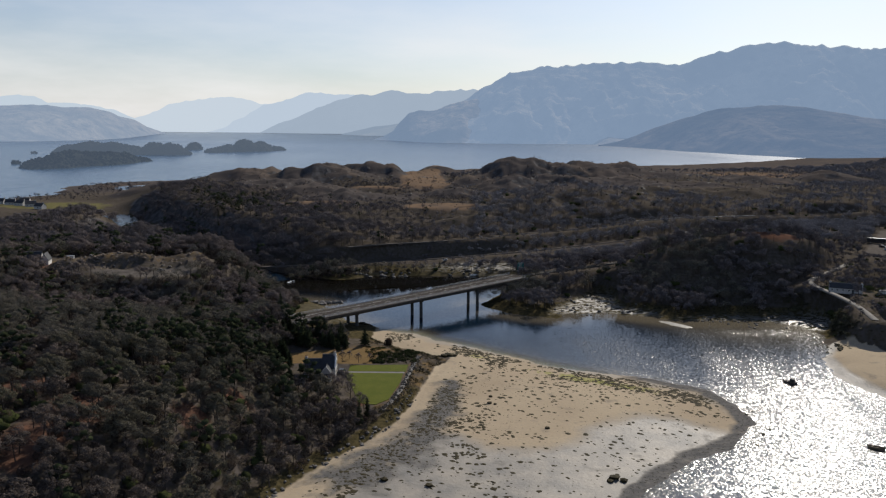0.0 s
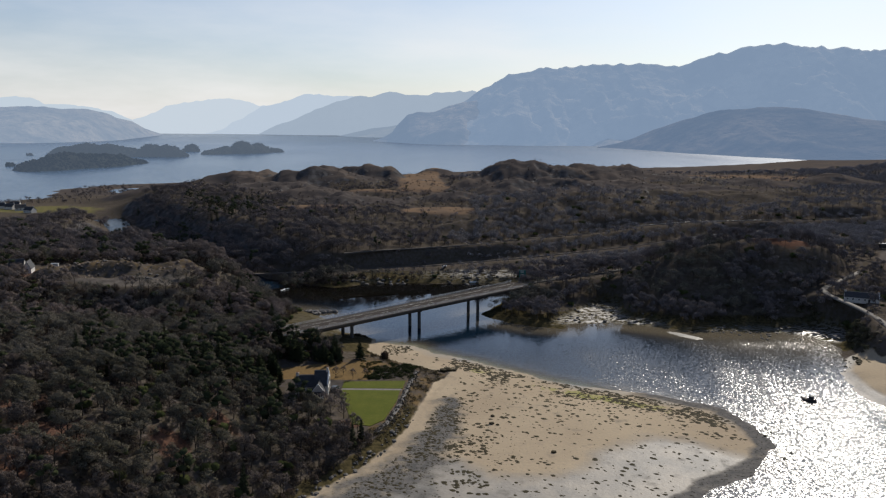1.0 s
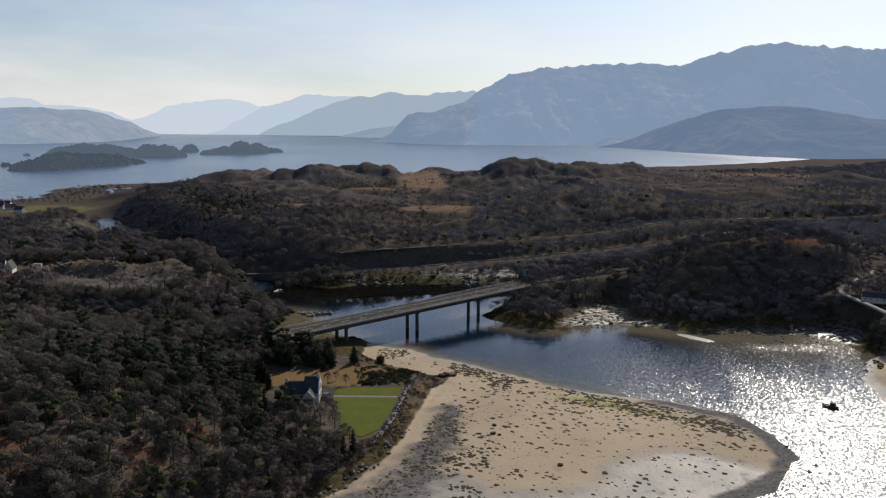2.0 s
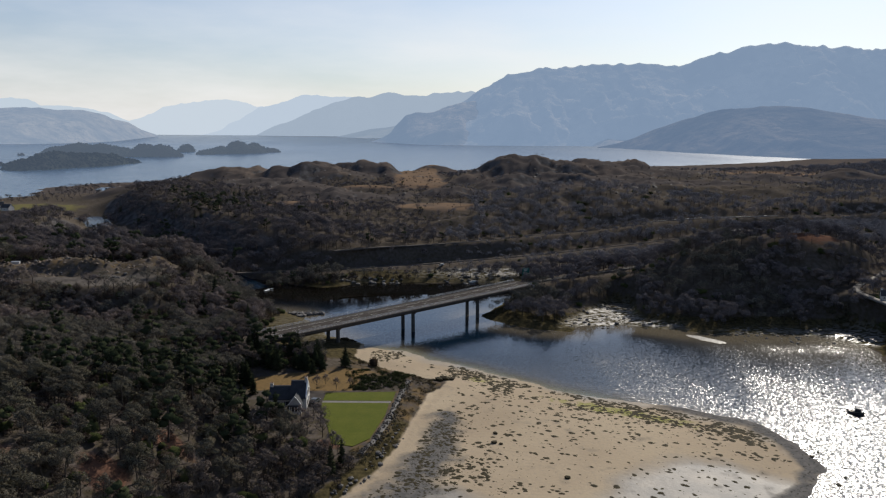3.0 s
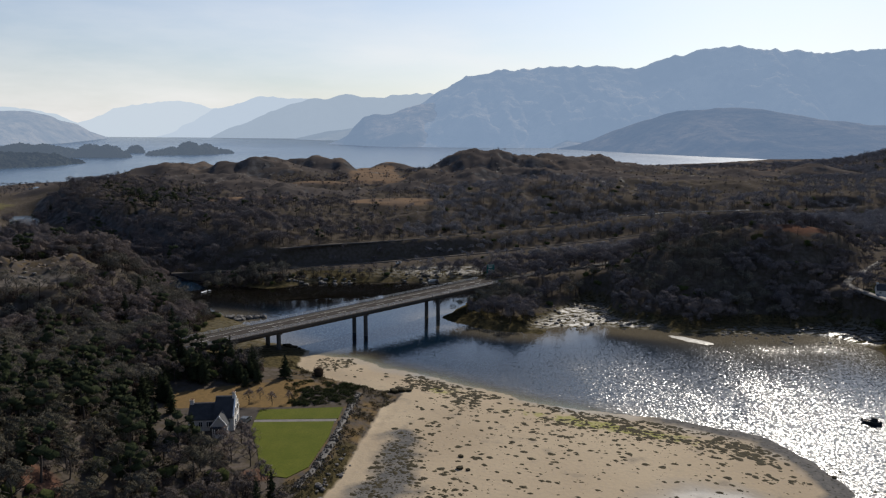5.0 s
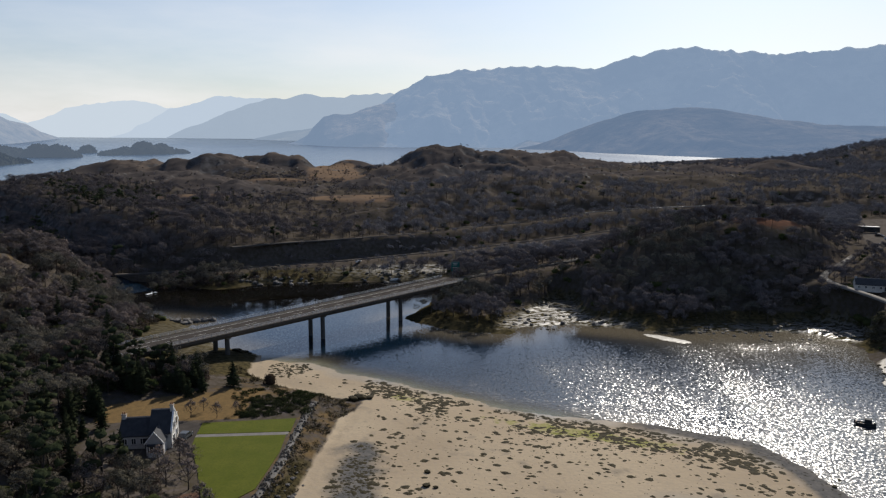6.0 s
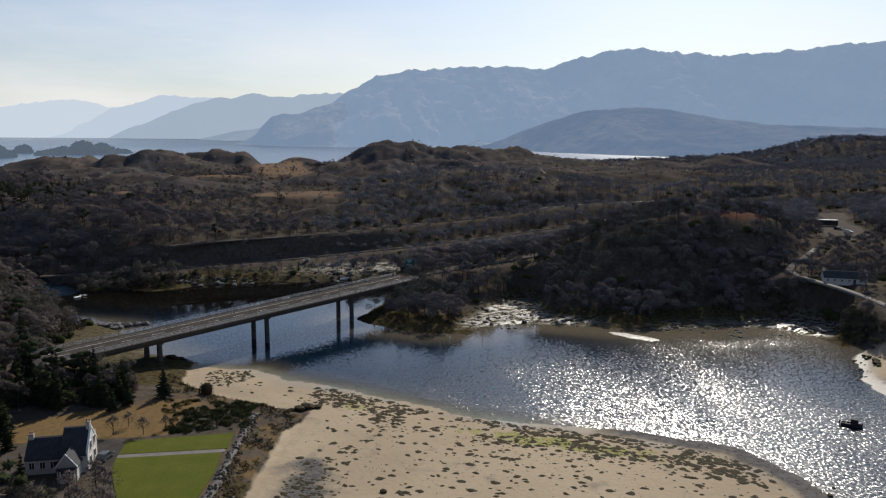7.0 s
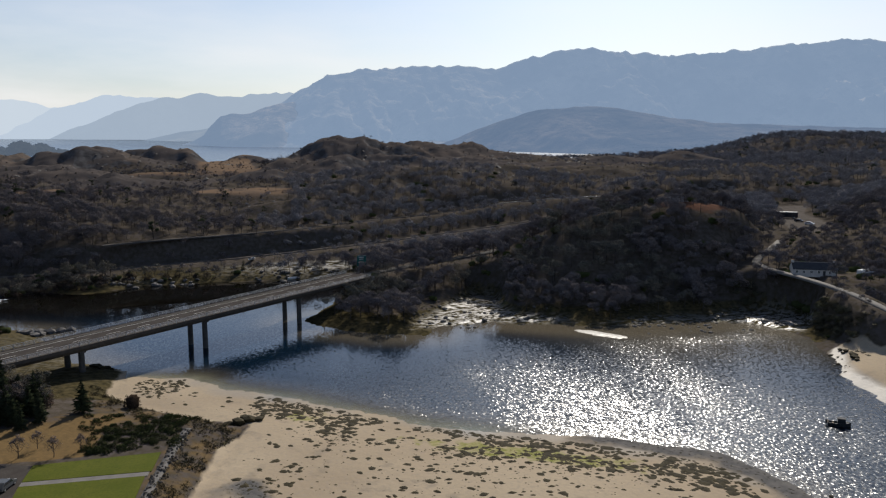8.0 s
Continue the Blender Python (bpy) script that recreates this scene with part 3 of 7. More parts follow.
def ground_z(x, y):
    x, y = np.asarray(x, float), np.asarray(y, float)
    wob = 5.0 * (fbm(x / 14, y / 14, 3) - 0.5)
    d = signed(ESTUARY, x, y) + wob
    dl = signed(LOCH, x, y) + 3 * wob
    ds = -signed(SANDBANK, x, y) + 0.8 * wob + 3.0 * (fbm(x / 5 + 7, y / 5, 3) - 0.5)
    # under the sea, and the sandbank that the ebb has left
    sea = -np.minimum(2.5, np.maximum(-d, 0) * 0.12) - 0.12
    bank = 0.02 + 0.75 * smooth(0, 26, ds) + 0.25 * (fbm(x / 30, y / 30, 3) - 0.5) * smooth(0, 15, ds)
    ring = np.maximum(smooth(55, 80, x), smooth(240, 225, y))
    sea = np.where(ds > -10, np.maximum(sea, np.where(ds > 0, 0.03 + bank, 0.05 - 0.3 * smooth(-3.5 * ring, -4 - 6 * ring, ds))), sea)
    # land
    hill = np.zeros_like(x)
    for cx, cy, sx, sy, hh in HILLS:
        hill = hill + hh * np.exp(-(((x - cx) / sx) ** 2) - ((y - cy) / sy) ** 2)
    v = bank_line(x, y)
    low = 6 * smooth(430, 520, y) + 11 * smooth(140, 250, x) * smooth(330, 430, y) * smooth(700, 500, y)
    wild = smooth(-420, -200, x)
    moor = 4.5 + 0.04 * (np.clip(x, -100, 240) + 50) + wild * (8 * smooth(473, 492, v) + 6 * smooth(500, 540, v) + 8.0 * smooth(532, 572, v) + 4 * smooth(640, 760, v) * smooth(330, 260, x)) - 3 * smooth(240, 330, x)
    moor = np.where(y > 700, np.minimum(moor, 9.5 + np.maximum(dl, 0) * (0.055 - 0.01 * smooth(150, 350, x))), moor)
    up, lift = knoll_shape(x, y, KNOLLS, moor)
    lift_w = knoll_shape(x, y, WOODED, moor)[1]
    level = flats(x, y)
    rough = 9.0 * (fbm(x / 52, y / 38, 4, True) - 0.62) + 4.5 * (fbm(x / 15 + 40, y / 12, 3, True) - 0.62)
    moor = moor + np.maximum(lift, lift_w)
    moor = moor + rough * smooth(490, 560, v) * (1 - 0.85 * level) * (0.6 + 0.6 * up) * (1 - 0.8 * smooth(880, 980, y))
    moor = moor + (np.where(y < 650, 29.0, 35.0) - moor) * level * smooth(-150, -120, x) * smooth(60, 30, x)
    back = smooth(452, 476, v)
    plateau = low + (moor - low) * back + 6 * smooth(-60, -200, x) * (1 - back)
    crag = 15.0 * (fbm(x / 75, y / 75, 5, True) - 0.58) + 5.0 * (fbm(x / 19 + 40, y / 19, 3, True) - 0.5)
    rise = smooth(2, 34, d)
    land = 2.6 * (1 - np.exp(-np.maximum(d, 0) / 4.5)) + rise * (hill + plateau) - 2.6 * rise * back + crag * 0.2 * (1 - back) * smooth(10, 60, d)
    land = land + (7.0 - land) * smooth(1.35, 0.6, np.hypot((x + 230) / 34, (y - 576) / 62))
    land = land + (11.5 - land) * smooth(110, 60, np.hypot(x + 375, (y - 725) * 1.3))
    gd = signed(GARDEN, x, y)
    land = land + (2.8 - land) * smooth(10, -1, gd)
    qd = signed(QUARRY, x, y)
    shelf = 19.5 + 7.5 * np.exp(-(((y - 0.28 * (x + 160) - 376) / 11) ** 2)) * (0.1 + 1.5 * fbm(x / 15 + 3, y / 8, 4, True) - 0.35) * smooth(-194, -178, x) * smooth(-112, -126, x)
    land = land + (shelf - land) * smooth(14, 0, qd)
    for line, half, slope in ((LANE, 3.5, 9), (RAILWAY, 4, 9), (ROAD_OLD, 4, 7)):
        dd, zz = along(line, x, y)
        land = land + (zz - land) * smooth(half + slope, half, dd) * smooth(1, 8, d)
    for plot, zz in ((CAR_PARK, 18.2), (COTTAGE_PLOT, 13.9)):
        land = land + (zz - land) * smooth(26, 1, signed(plot, x, y))
    dd, zz = along(ROAD_MAIN, x, y)
    land = land + (zz - 0.2 - land) * smooth(16, 6.5, dd) * np.maximum(smooth(30, 48, x), smooth(-56, -70, x)) * smooth(0, 6, d)
    for flat in TIDAL:
        land = land + (0.3 + 0.9 * fbm(x / 7, y / 5, 3) ** 2 - land) * smooth(6, -1, signed(flat, x, y))
    dr, zr = along(RIVER, x, y)
    land = np.where(d > 0, land + (zr - 1.2 - land) * smooth(42, 5, dr), land)
    sea = np.maximum(sea, 0.4 * glint_bar(x, y) - 0.12)
    z = np.where(d > 0, land, sea)
    z = np.where(dl < 140, z + (np.maximum(9.6 + 0.02 * np.maximum(dl, 0), 9.6) - z) * smooth(140, 20, dl), z)
    z = np.where(dl < 0, 9 - np.minimum(6, -dl * 0.05), z)
    return z


def z_at(x, y):
    return float(ground_z(np.array([float(x)]), np.array([float(y)]))[0])


def axis_steps(*runs):
    out = [np.arange(a, b, s) for a, b, s in runs]
    return np.unique(np.concatenate(out + [np.array([runs[-1][1]])]))


gx = axis_steps((-4600, -1000, 300), (-1000, -400, 20), (-400, -210, 7), (-210, -60, 2.4), (-60, 110, 1.6), (110, 230, 2.4), (230, 400, 4), (400, 1000, 15), (1000, 4600, 300))
gy = axis_steps((-3600, 0, 300), (0, 120, 10), (120, 180, 2.4), (180, 340, 1.6), (340, 400, 2.2), (400, 720, 2.8), (720, 900, 4), (900, 1100, 6), (1100, 2200, 40), (2200, 4700, 250))
GX, GY = np.meshgrid(gx, gy)
GZ = ground_z(GX, GY)
nx, ny = len(gx), len(gy)
ii = np.arange(nx * ny).reshape(ny, nx)
quads = np.stack([ii[:-1, :-1], ii[:-1, 1:], ii[1:, 1:], ii[1:, :-1]], -1).reshape(-1, 4)
fx, fy, fz = GX.ravel(), GY.ravel(), GZ.ravel()
E_D, S_D, SP_D = signed(ESTUARY, fx, fy), signed(SANDBANK, fx, fy), signed(SPIT, fx, fy)
G_D, Q_D, L_D = signed(GARDEN, fx, fy), signed(QUARRY, fx, fy), signed(LOCH, fx, fy)


def blob(cx, cy, sx, sy, ang=0.0):
    c, s = math.cos(radians(ang)), math.sin(radians(ang))
    u, v = (fx - cx) * c + (fy - cy) * s, -(fx - cx) * s + (fy - cy) * c
    return np.exp(-((u / sx) ** 2) - (v / sy) ** 2)


UP = knoll_shape(fx, fy, KNOLLS)[0]
STEEP = np.hypot(*np.gradient(GZ, gy, gx)).ravel()
LEVEL = flats(fx, fy)
T_D = np.minimum(signed(TIDAL[0], fx, fy), signed(TIDAL[1], fx, fy))
BRACKEN = [(-108, 200, 13, 9), (-88, 184, 11, 8), (-91, 164, 9, 12), (-59, 210, 8, 5), (-64, 192, 6, 6), (174, 415, 17, 7), (-190, 380, 22, 10), (-27, 238, 5, 4)]
masks = {
    "glint_wet": smooth(0.05, 0.15, glint_bar(fx, fy)),
    "sand": np.maximum(0.0 * fx, np.maximum(smooth(11, 8, S_D) * smooth(3, -2, E_D), smooth(3, -3, SP_D) * smooth(4.5, 3, fz))),
    "damp": np.maximum(smooth(238, 205, fy + 14 * np.sin(fx / 14)) * smooth(10, 26, -E_D + 4), np.maximum(0.5 * smooth(-9, 0, S_D), 0.8 * blob(62, 218, 30, 8, 20)) * smooth(8, 20, -E_D + 4)) + 0.8 * smooth(7, 1, E_D) * smooth(5, 0, SP_D),
    "mud": np.maximum(1.05 * np.exp(-((along([(3, 264, 0), (1, 240, 0), (-8, 214, 0), (-24, 190, 0)], fx, fy)[0] / np.clip(3.5 + 0.09 * (264 - fy), 2.5, 12)) ** 2)), 0.0 * fx) + 0.95 * smooth(-2, 1, S_D) * smooth(14, 9, S_D) * np.maximum(smooth(55, 80, fx), smooth(240, 225, fy)),
    "algae": 0.75 * blob(55, 268, 30, 5, -28) + 0.6 * blob(14, 298, 7, 5),
    "shore": (1.0 * smooth(4, 0, T_D) + 0.9 * smooth(6, -4, signed(PIER_SHORE, fx, fy)) + smooth(24, 6, E_D) * smooth(-4, 2, E_D) * smooth(310, 340, fy) * np.where(fx > 10, 1, 0.8) + 0.9 * smooth(9, 2, E_D) * smooth(-3, 1, E_D) * smooth(300, 220, fy) + 0.9 * blob(30, 478, 42, 11, 5)) * smooth(6, 3.5, fz),
    "moor": smooth(545, 590, bank_line(fx, fy)) * np.clip(0.2 + 0.7 * smooth(0.15, 0.55, UP) + 0.9 * LEVEL + 0.6 * smooth(850, 930, fy), 0, 1),
    "rush": LEVEL * smooth(520, 560, fy) + 0.34 * smooth(0.2, 0.5, UP) * smooth(0.4, 0.15, STEEP) + 0.35 * smooth(900, 960, fy) * smooth(0.25, 0.1, STEEP),
    "cliff": smooth(0.45, 0.8, STEEP) * smooth(500, 540, bank_line(fx, fy)),
    "bracken": np.clip(sum(blob(*b) for b in BRACKEN), 0, 1),
    "straw": np.maximum(np.maximum(1.0 * smooth(2, -1, G_D) * smooth(277, 280, fy) * smooth(-22, -28, fx), 0.45 * smooth(13, 9, E_D) * smooth(-1, 1, E_D) * smooth(224, 236, fy) * smooth(322, 312, fy) * (fx > -40)), np.maximum(0.7 * blob(-28, 297, 18, 8), 0.42 * smooth(6, -2, Q_D) * smooth(366, 372, fy - 0.28 * (fx + 160)))),
    "shingle": np.clip(smooth(3, -2, T_D) * np.where(fx < 110, 0.3 + blob(76, 392, 12, 16) + blob(66, 376, 10, 5) + 0.8 * blob(92, 374, 10, 4), 0.4 + 1.2 * blob(170, 352, 14, 11)) + blob(30, 478, 34, 9) + 0.25 * blob(-50, 360, 20, 24) + 0.5 * blob(-60, 466, 16, 6), 0, 1),
    "pasture": np.maximum(np.maximum(blob(-370, 735, 60, 34), 0.9 * blob(-320, 665, 30, 20)), 0.5 * blob(-60, 372, 12, 10)) + 0.6 * blob(205, 366, 14, 10),
    "gravel": np.maximum(smooth(3, -3, Q_D) * smooth(366, 361, fy - 0.28 * (fx + 160)), smooth(1.5, -1.5, signed(CAR_PARK, fx, fy))),
}
ground = link_mesh("ground", np.stack([fx, fy, fz], -1), quads, M_GROUND, attrs={k: np.clip(v, 0, 1) for k, v in masks.items()}, smooth=True)
tagged(ground, "brown moor, wooded hillsides and pale tidal sand", "ground", kind="structure")


def water_sheet(name, xs, ys, z, mat, ripple, shallow, label, clear=lambda x, y: np.zeros(x.shape)):
    X, Y = np.meshgrid(xs, ys)
    k = np.arange(X.size).reshape(X.shape)
    q = np.stack([k[:-1, :-1], k[:-1, 1:], k[1:, 1:], k[1:, :-1]], -1).reshape(-1, 4)
    ob = link_mesh(name, np.stack([X.ravel(), Y.ravel(), np.broadcast_to(z(X, Y) if callable(z) else z, X.shape).ravel()], -1), q, mat, attrs={"ripple": ripple(X, Y).ravel(), "shallow": shallow(X, Y).ravel(), "clear": clear(X, Y).ravel(), "dark_pool": (smooth(385, 425, Y) * smooth(700, 600, Y)).ravel()}, smooth=True)
    return tagged(ob, label, "water", kind="structure")


def sea_ripple(x, y):
    calm = smooth(20, 70, signed([(150, 366), (95, 372), (150, 322), (175, 322), (180, 350)], x, y))
    return np.clip((0.15 + 0.85 * smooth(360, 314, y - 0.3 * (x - 60))) * (0.55 + 0.45 * calm) * (0.03 + 0.5 * smooth(425, 405, y) + 0.47 * smooth(410, 345, y)) + 0.7 * np.exp(-(((x - 140 + 0.5 * (y - 338)) / 13) ** 2) - ((y - 338) / 5) ** 2), 0, 1)


def sea_shallow(x, y):
    return np.clip(0.8 * smooth(14, 0, signed(SANDBANK, x, y)) + 0.9 * smooth(-20, -2, signed(ESTUARY, x, y)) * smooth(330, 350, y) * smooth(412, 396, y) + 0.6 * smooth(40, 5, signed([(150, 366), (100, 372), (130, 345), (165, 330), (180, 350)], x, y)), 0, 1)


water_sheet("water_estuary", axis_steps((-2500, -200, 150), (-200, 260, 3), (260, 3000, 150)), axis_steps((-3600, 50, 150), (50, 500, 3)), 0.0, M_SEA, sea_ripple, sea_shallow, "wind-rippled blue tidal water sparkling in the sun", lambda x, y: np.clip(smooth(9, 0.5, signed(SANDBANK, x, y)) * smooth(70, 45, x), 0, 1))
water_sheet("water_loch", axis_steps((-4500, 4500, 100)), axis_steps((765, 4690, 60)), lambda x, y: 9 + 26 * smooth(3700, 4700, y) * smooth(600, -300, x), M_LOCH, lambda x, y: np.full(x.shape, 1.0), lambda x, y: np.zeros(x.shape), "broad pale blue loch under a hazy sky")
rv, rf = [], []
for i, (x, y, z) in enumerate(RIVER):
    j = min(i, len(RIVER) - 2)
    dx, dy = RIVER[j + 1][0] - RIVER[j][0], RIVER[j + 1][1] - RIVER[j][1]
    n_ = math.hypot(dx, dy)
    for s in (-1, 1):
        w_ = 10.0 if y > 600 else 5.5
        rv.append((x - s * dy / n_ * w_, y + s * dx / n_ * w_, z))
    if i:
        rf.append((2 * i - 2, 2 * i - 1, 2 * i + 1, 2 * i))
tagged(link_mesh("water_river", rv, rf, M_SEA, attrs={"ripple": [0.6] * len(rv), "shallow": [0.0] * len(rv)}), "short river between wooded banks", "water", kind="structure")

# ---- far hills ----


def far_hill(name, crest, shore, mat, label, rough=0.42, step=12.0, seed=0.0, rows=60):
    """A mountain side: a crest line (x, y, height) over a shore line (x, y) of as many points, with a short back, cut by gullies."""
    cr, sh = np.array(crest, float), np.array(shore, float)
    u = np.concatenate([[0], np.cumsum(np.hypot(np.diff(cr[:, 0]), np.diff(cr[:, 2])))])
    t = np.linspace(0, u[-1], int(u[-1] / step) + 2)
    cx, cy, cz, sx, sy = (np.interp(t, u, q) for q in (cr[:, 0], cr[:, 1], cr[:, 2], sh[:, 0], sh[:, 1]))
    vs = np.concatenate([np.linspace(-1, 0, rows), np.linspace(0, 1, 6)[1:]])[:, None]
    X = np.where(vs < 0, cx + vs * (cx - sx), cx + 0 * vs)
    Y = np.where(vs < 0, cy + vs * (cy - sy), cy + vs * 60)
    fall = np.where(vs < 0, (1 + vs) ** 1.1, 1 - vs) + 0 * X
    gul = fbm(X / 300 + seed, Y / 520 + seed, 6, True) - 0.55
    fine = fbm(X / 70 + seed, Y / 110, 4, True) - 0.55
    H = np.maximum(cz - 9, 3)
    Z = 6 + (H + 3) * fall + (rough * H * gul * (1 - fall) * 1.6 + 0.13 * H * fine * (0.6 + 0.6 * (1 - fall))) * smooth(0, 0.2, fall)
    k = np.arange(X.size).reshape(X.shape)
    q = np.stack([k[:-1, :-1], k[:-1, 1:], k[1:, 1:], k[1:, :-1]], -1).reshape(-1, 4)
    ob = link_mesh(name, np.stack([X.ravel(), Y.ravel(), Z.ravel()], -1), q, mat, smooth=True)
    return tagged(ob, label, "mountain", kind="structure")


def set_back(crest, front):
    return [(x, y - front) for x, y, z in crest]


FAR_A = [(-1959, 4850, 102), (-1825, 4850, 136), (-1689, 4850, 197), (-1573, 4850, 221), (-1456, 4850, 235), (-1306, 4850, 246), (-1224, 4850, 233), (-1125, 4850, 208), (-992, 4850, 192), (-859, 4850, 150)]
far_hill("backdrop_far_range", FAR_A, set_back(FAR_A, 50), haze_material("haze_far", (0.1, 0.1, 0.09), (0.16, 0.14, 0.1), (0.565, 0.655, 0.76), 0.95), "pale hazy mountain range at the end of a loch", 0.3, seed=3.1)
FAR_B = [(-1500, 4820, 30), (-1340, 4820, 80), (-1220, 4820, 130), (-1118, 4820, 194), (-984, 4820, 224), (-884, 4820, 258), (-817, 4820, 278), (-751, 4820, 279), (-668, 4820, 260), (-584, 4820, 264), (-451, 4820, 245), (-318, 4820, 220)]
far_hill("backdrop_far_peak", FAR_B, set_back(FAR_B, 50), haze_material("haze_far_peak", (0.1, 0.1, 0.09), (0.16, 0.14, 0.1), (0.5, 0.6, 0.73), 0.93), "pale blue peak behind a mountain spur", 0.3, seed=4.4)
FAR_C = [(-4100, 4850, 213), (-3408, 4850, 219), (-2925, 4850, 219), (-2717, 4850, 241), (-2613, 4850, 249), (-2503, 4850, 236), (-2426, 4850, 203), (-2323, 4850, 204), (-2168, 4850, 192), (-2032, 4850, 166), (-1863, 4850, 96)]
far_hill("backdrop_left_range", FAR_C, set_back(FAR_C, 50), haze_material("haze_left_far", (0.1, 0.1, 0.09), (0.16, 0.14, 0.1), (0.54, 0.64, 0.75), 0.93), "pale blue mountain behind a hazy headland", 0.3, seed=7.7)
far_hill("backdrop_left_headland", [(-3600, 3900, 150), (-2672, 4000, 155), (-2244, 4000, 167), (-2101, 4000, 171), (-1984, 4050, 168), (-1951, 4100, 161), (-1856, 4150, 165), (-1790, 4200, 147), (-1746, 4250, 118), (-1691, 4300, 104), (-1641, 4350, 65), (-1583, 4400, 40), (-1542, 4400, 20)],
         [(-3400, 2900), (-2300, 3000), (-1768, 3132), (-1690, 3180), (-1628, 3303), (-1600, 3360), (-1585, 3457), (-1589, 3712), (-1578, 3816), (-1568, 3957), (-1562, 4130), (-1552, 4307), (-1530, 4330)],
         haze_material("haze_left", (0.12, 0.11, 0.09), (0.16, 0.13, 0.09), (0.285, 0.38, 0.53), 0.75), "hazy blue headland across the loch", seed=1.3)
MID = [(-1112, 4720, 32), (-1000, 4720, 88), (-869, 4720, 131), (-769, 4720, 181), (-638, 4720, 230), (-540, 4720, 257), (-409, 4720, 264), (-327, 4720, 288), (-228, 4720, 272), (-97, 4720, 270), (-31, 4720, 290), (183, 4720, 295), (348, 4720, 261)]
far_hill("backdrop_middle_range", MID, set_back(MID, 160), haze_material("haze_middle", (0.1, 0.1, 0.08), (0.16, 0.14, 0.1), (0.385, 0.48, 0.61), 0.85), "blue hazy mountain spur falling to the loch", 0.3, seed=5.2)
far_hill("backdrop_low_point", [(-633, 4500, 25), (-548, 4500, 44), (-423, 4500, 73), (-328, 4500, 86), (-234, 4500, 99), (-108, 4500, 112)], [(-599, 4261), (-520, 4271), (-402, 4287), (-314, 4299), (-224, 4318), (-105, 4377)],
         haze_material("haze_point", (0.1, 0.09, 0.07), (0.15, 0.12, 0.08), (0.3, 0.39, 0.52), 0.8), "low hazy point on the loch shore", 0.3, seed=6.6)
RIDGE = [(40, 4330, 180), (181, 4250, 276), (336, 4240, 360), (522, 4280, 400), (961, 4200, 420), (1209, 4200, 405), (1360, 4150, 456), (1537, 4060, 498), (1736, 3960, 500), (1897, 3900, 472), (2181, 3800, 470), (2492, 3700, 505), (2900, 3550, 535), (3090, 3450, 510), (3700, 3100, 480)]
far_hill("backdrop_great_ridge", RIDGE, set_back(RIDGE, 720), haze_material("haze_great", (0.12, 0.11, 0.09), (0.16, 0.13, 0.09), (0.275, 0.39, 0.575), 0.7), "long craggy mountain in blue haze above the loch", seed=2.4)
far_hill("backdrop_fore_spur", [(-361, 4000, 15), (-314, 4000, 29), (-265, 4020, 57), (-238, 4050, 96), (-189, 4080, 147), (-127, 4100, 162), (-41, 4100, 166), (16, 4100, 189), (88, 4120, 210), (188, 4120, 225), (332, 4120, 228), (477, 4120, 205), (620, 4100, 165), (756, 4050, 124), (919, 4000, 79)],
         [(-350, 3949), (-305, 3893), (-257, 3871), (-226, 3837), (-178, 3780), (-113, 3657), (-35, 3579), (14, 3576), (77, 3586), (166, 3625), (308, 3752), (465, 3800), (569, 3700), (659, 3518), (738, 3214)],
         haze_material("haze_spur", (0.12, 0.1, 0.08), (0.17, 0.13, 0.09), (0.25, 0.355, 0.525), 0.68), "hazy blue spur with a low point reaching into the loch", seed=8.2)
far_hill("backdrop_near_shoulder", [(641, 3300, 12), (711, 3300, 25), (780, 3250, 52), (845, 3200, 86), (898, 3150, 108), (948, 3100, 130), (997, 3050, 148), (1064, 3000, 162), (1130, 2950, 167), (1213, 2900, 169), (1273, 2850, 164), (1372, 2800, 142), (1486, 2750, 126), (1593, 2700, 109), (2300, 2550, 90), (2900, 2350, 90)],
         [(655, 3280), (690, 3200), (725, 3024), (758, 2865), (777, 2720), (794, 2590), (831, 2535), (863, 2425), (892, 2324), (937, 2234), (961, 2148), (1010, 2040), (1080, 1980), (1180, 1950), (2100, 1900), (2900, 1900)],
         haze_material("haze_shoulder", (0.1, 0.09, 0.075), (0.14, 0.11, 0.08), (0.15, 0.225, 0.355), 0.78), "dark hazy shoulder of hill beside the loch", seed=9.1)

# ---- bridge ----
M_FOOTWAY = plain("footway_asphalt", (0.075, 0.067, 0.06), (0.1, 0.09, 0.081), 0.6, 1.0, spec=0.0)
BR = pose(-12.8, 363.0, 9.6, 0, 0, 42.0) @ pose(0, 0, 0, 0, -0.75, 0)
S0, S1 = -74.0, 70.0
bridge = empty("bridge", BR, "long two-lane concrete road bridge on paired columns over tidal water", "bridge")
SOFFIT = [(-5.7, -0.05), (-5.7, -0.6), (-4.6, -0.75), (-4.2, -1.75), (-2.4, -1.75), (-2.2, -0.7), (2.2, -0.7), (2.4, -1.75), (4.2, -1.75), (4.6, -0.75), (5.7, -0.6), (5.7, -0.05)]
part("deck", prismbm(SOFFIT, "x", S0, S1), M_GIRDER, bridge, "dark stained concrete deck with two girders")
part("carriageway", boxbm(S0 - 2, S1 + 2, -3.65, 3.65, -0.049, 0.02), M_ASPHALT, bridge, "worn grey asphalt carriageway")
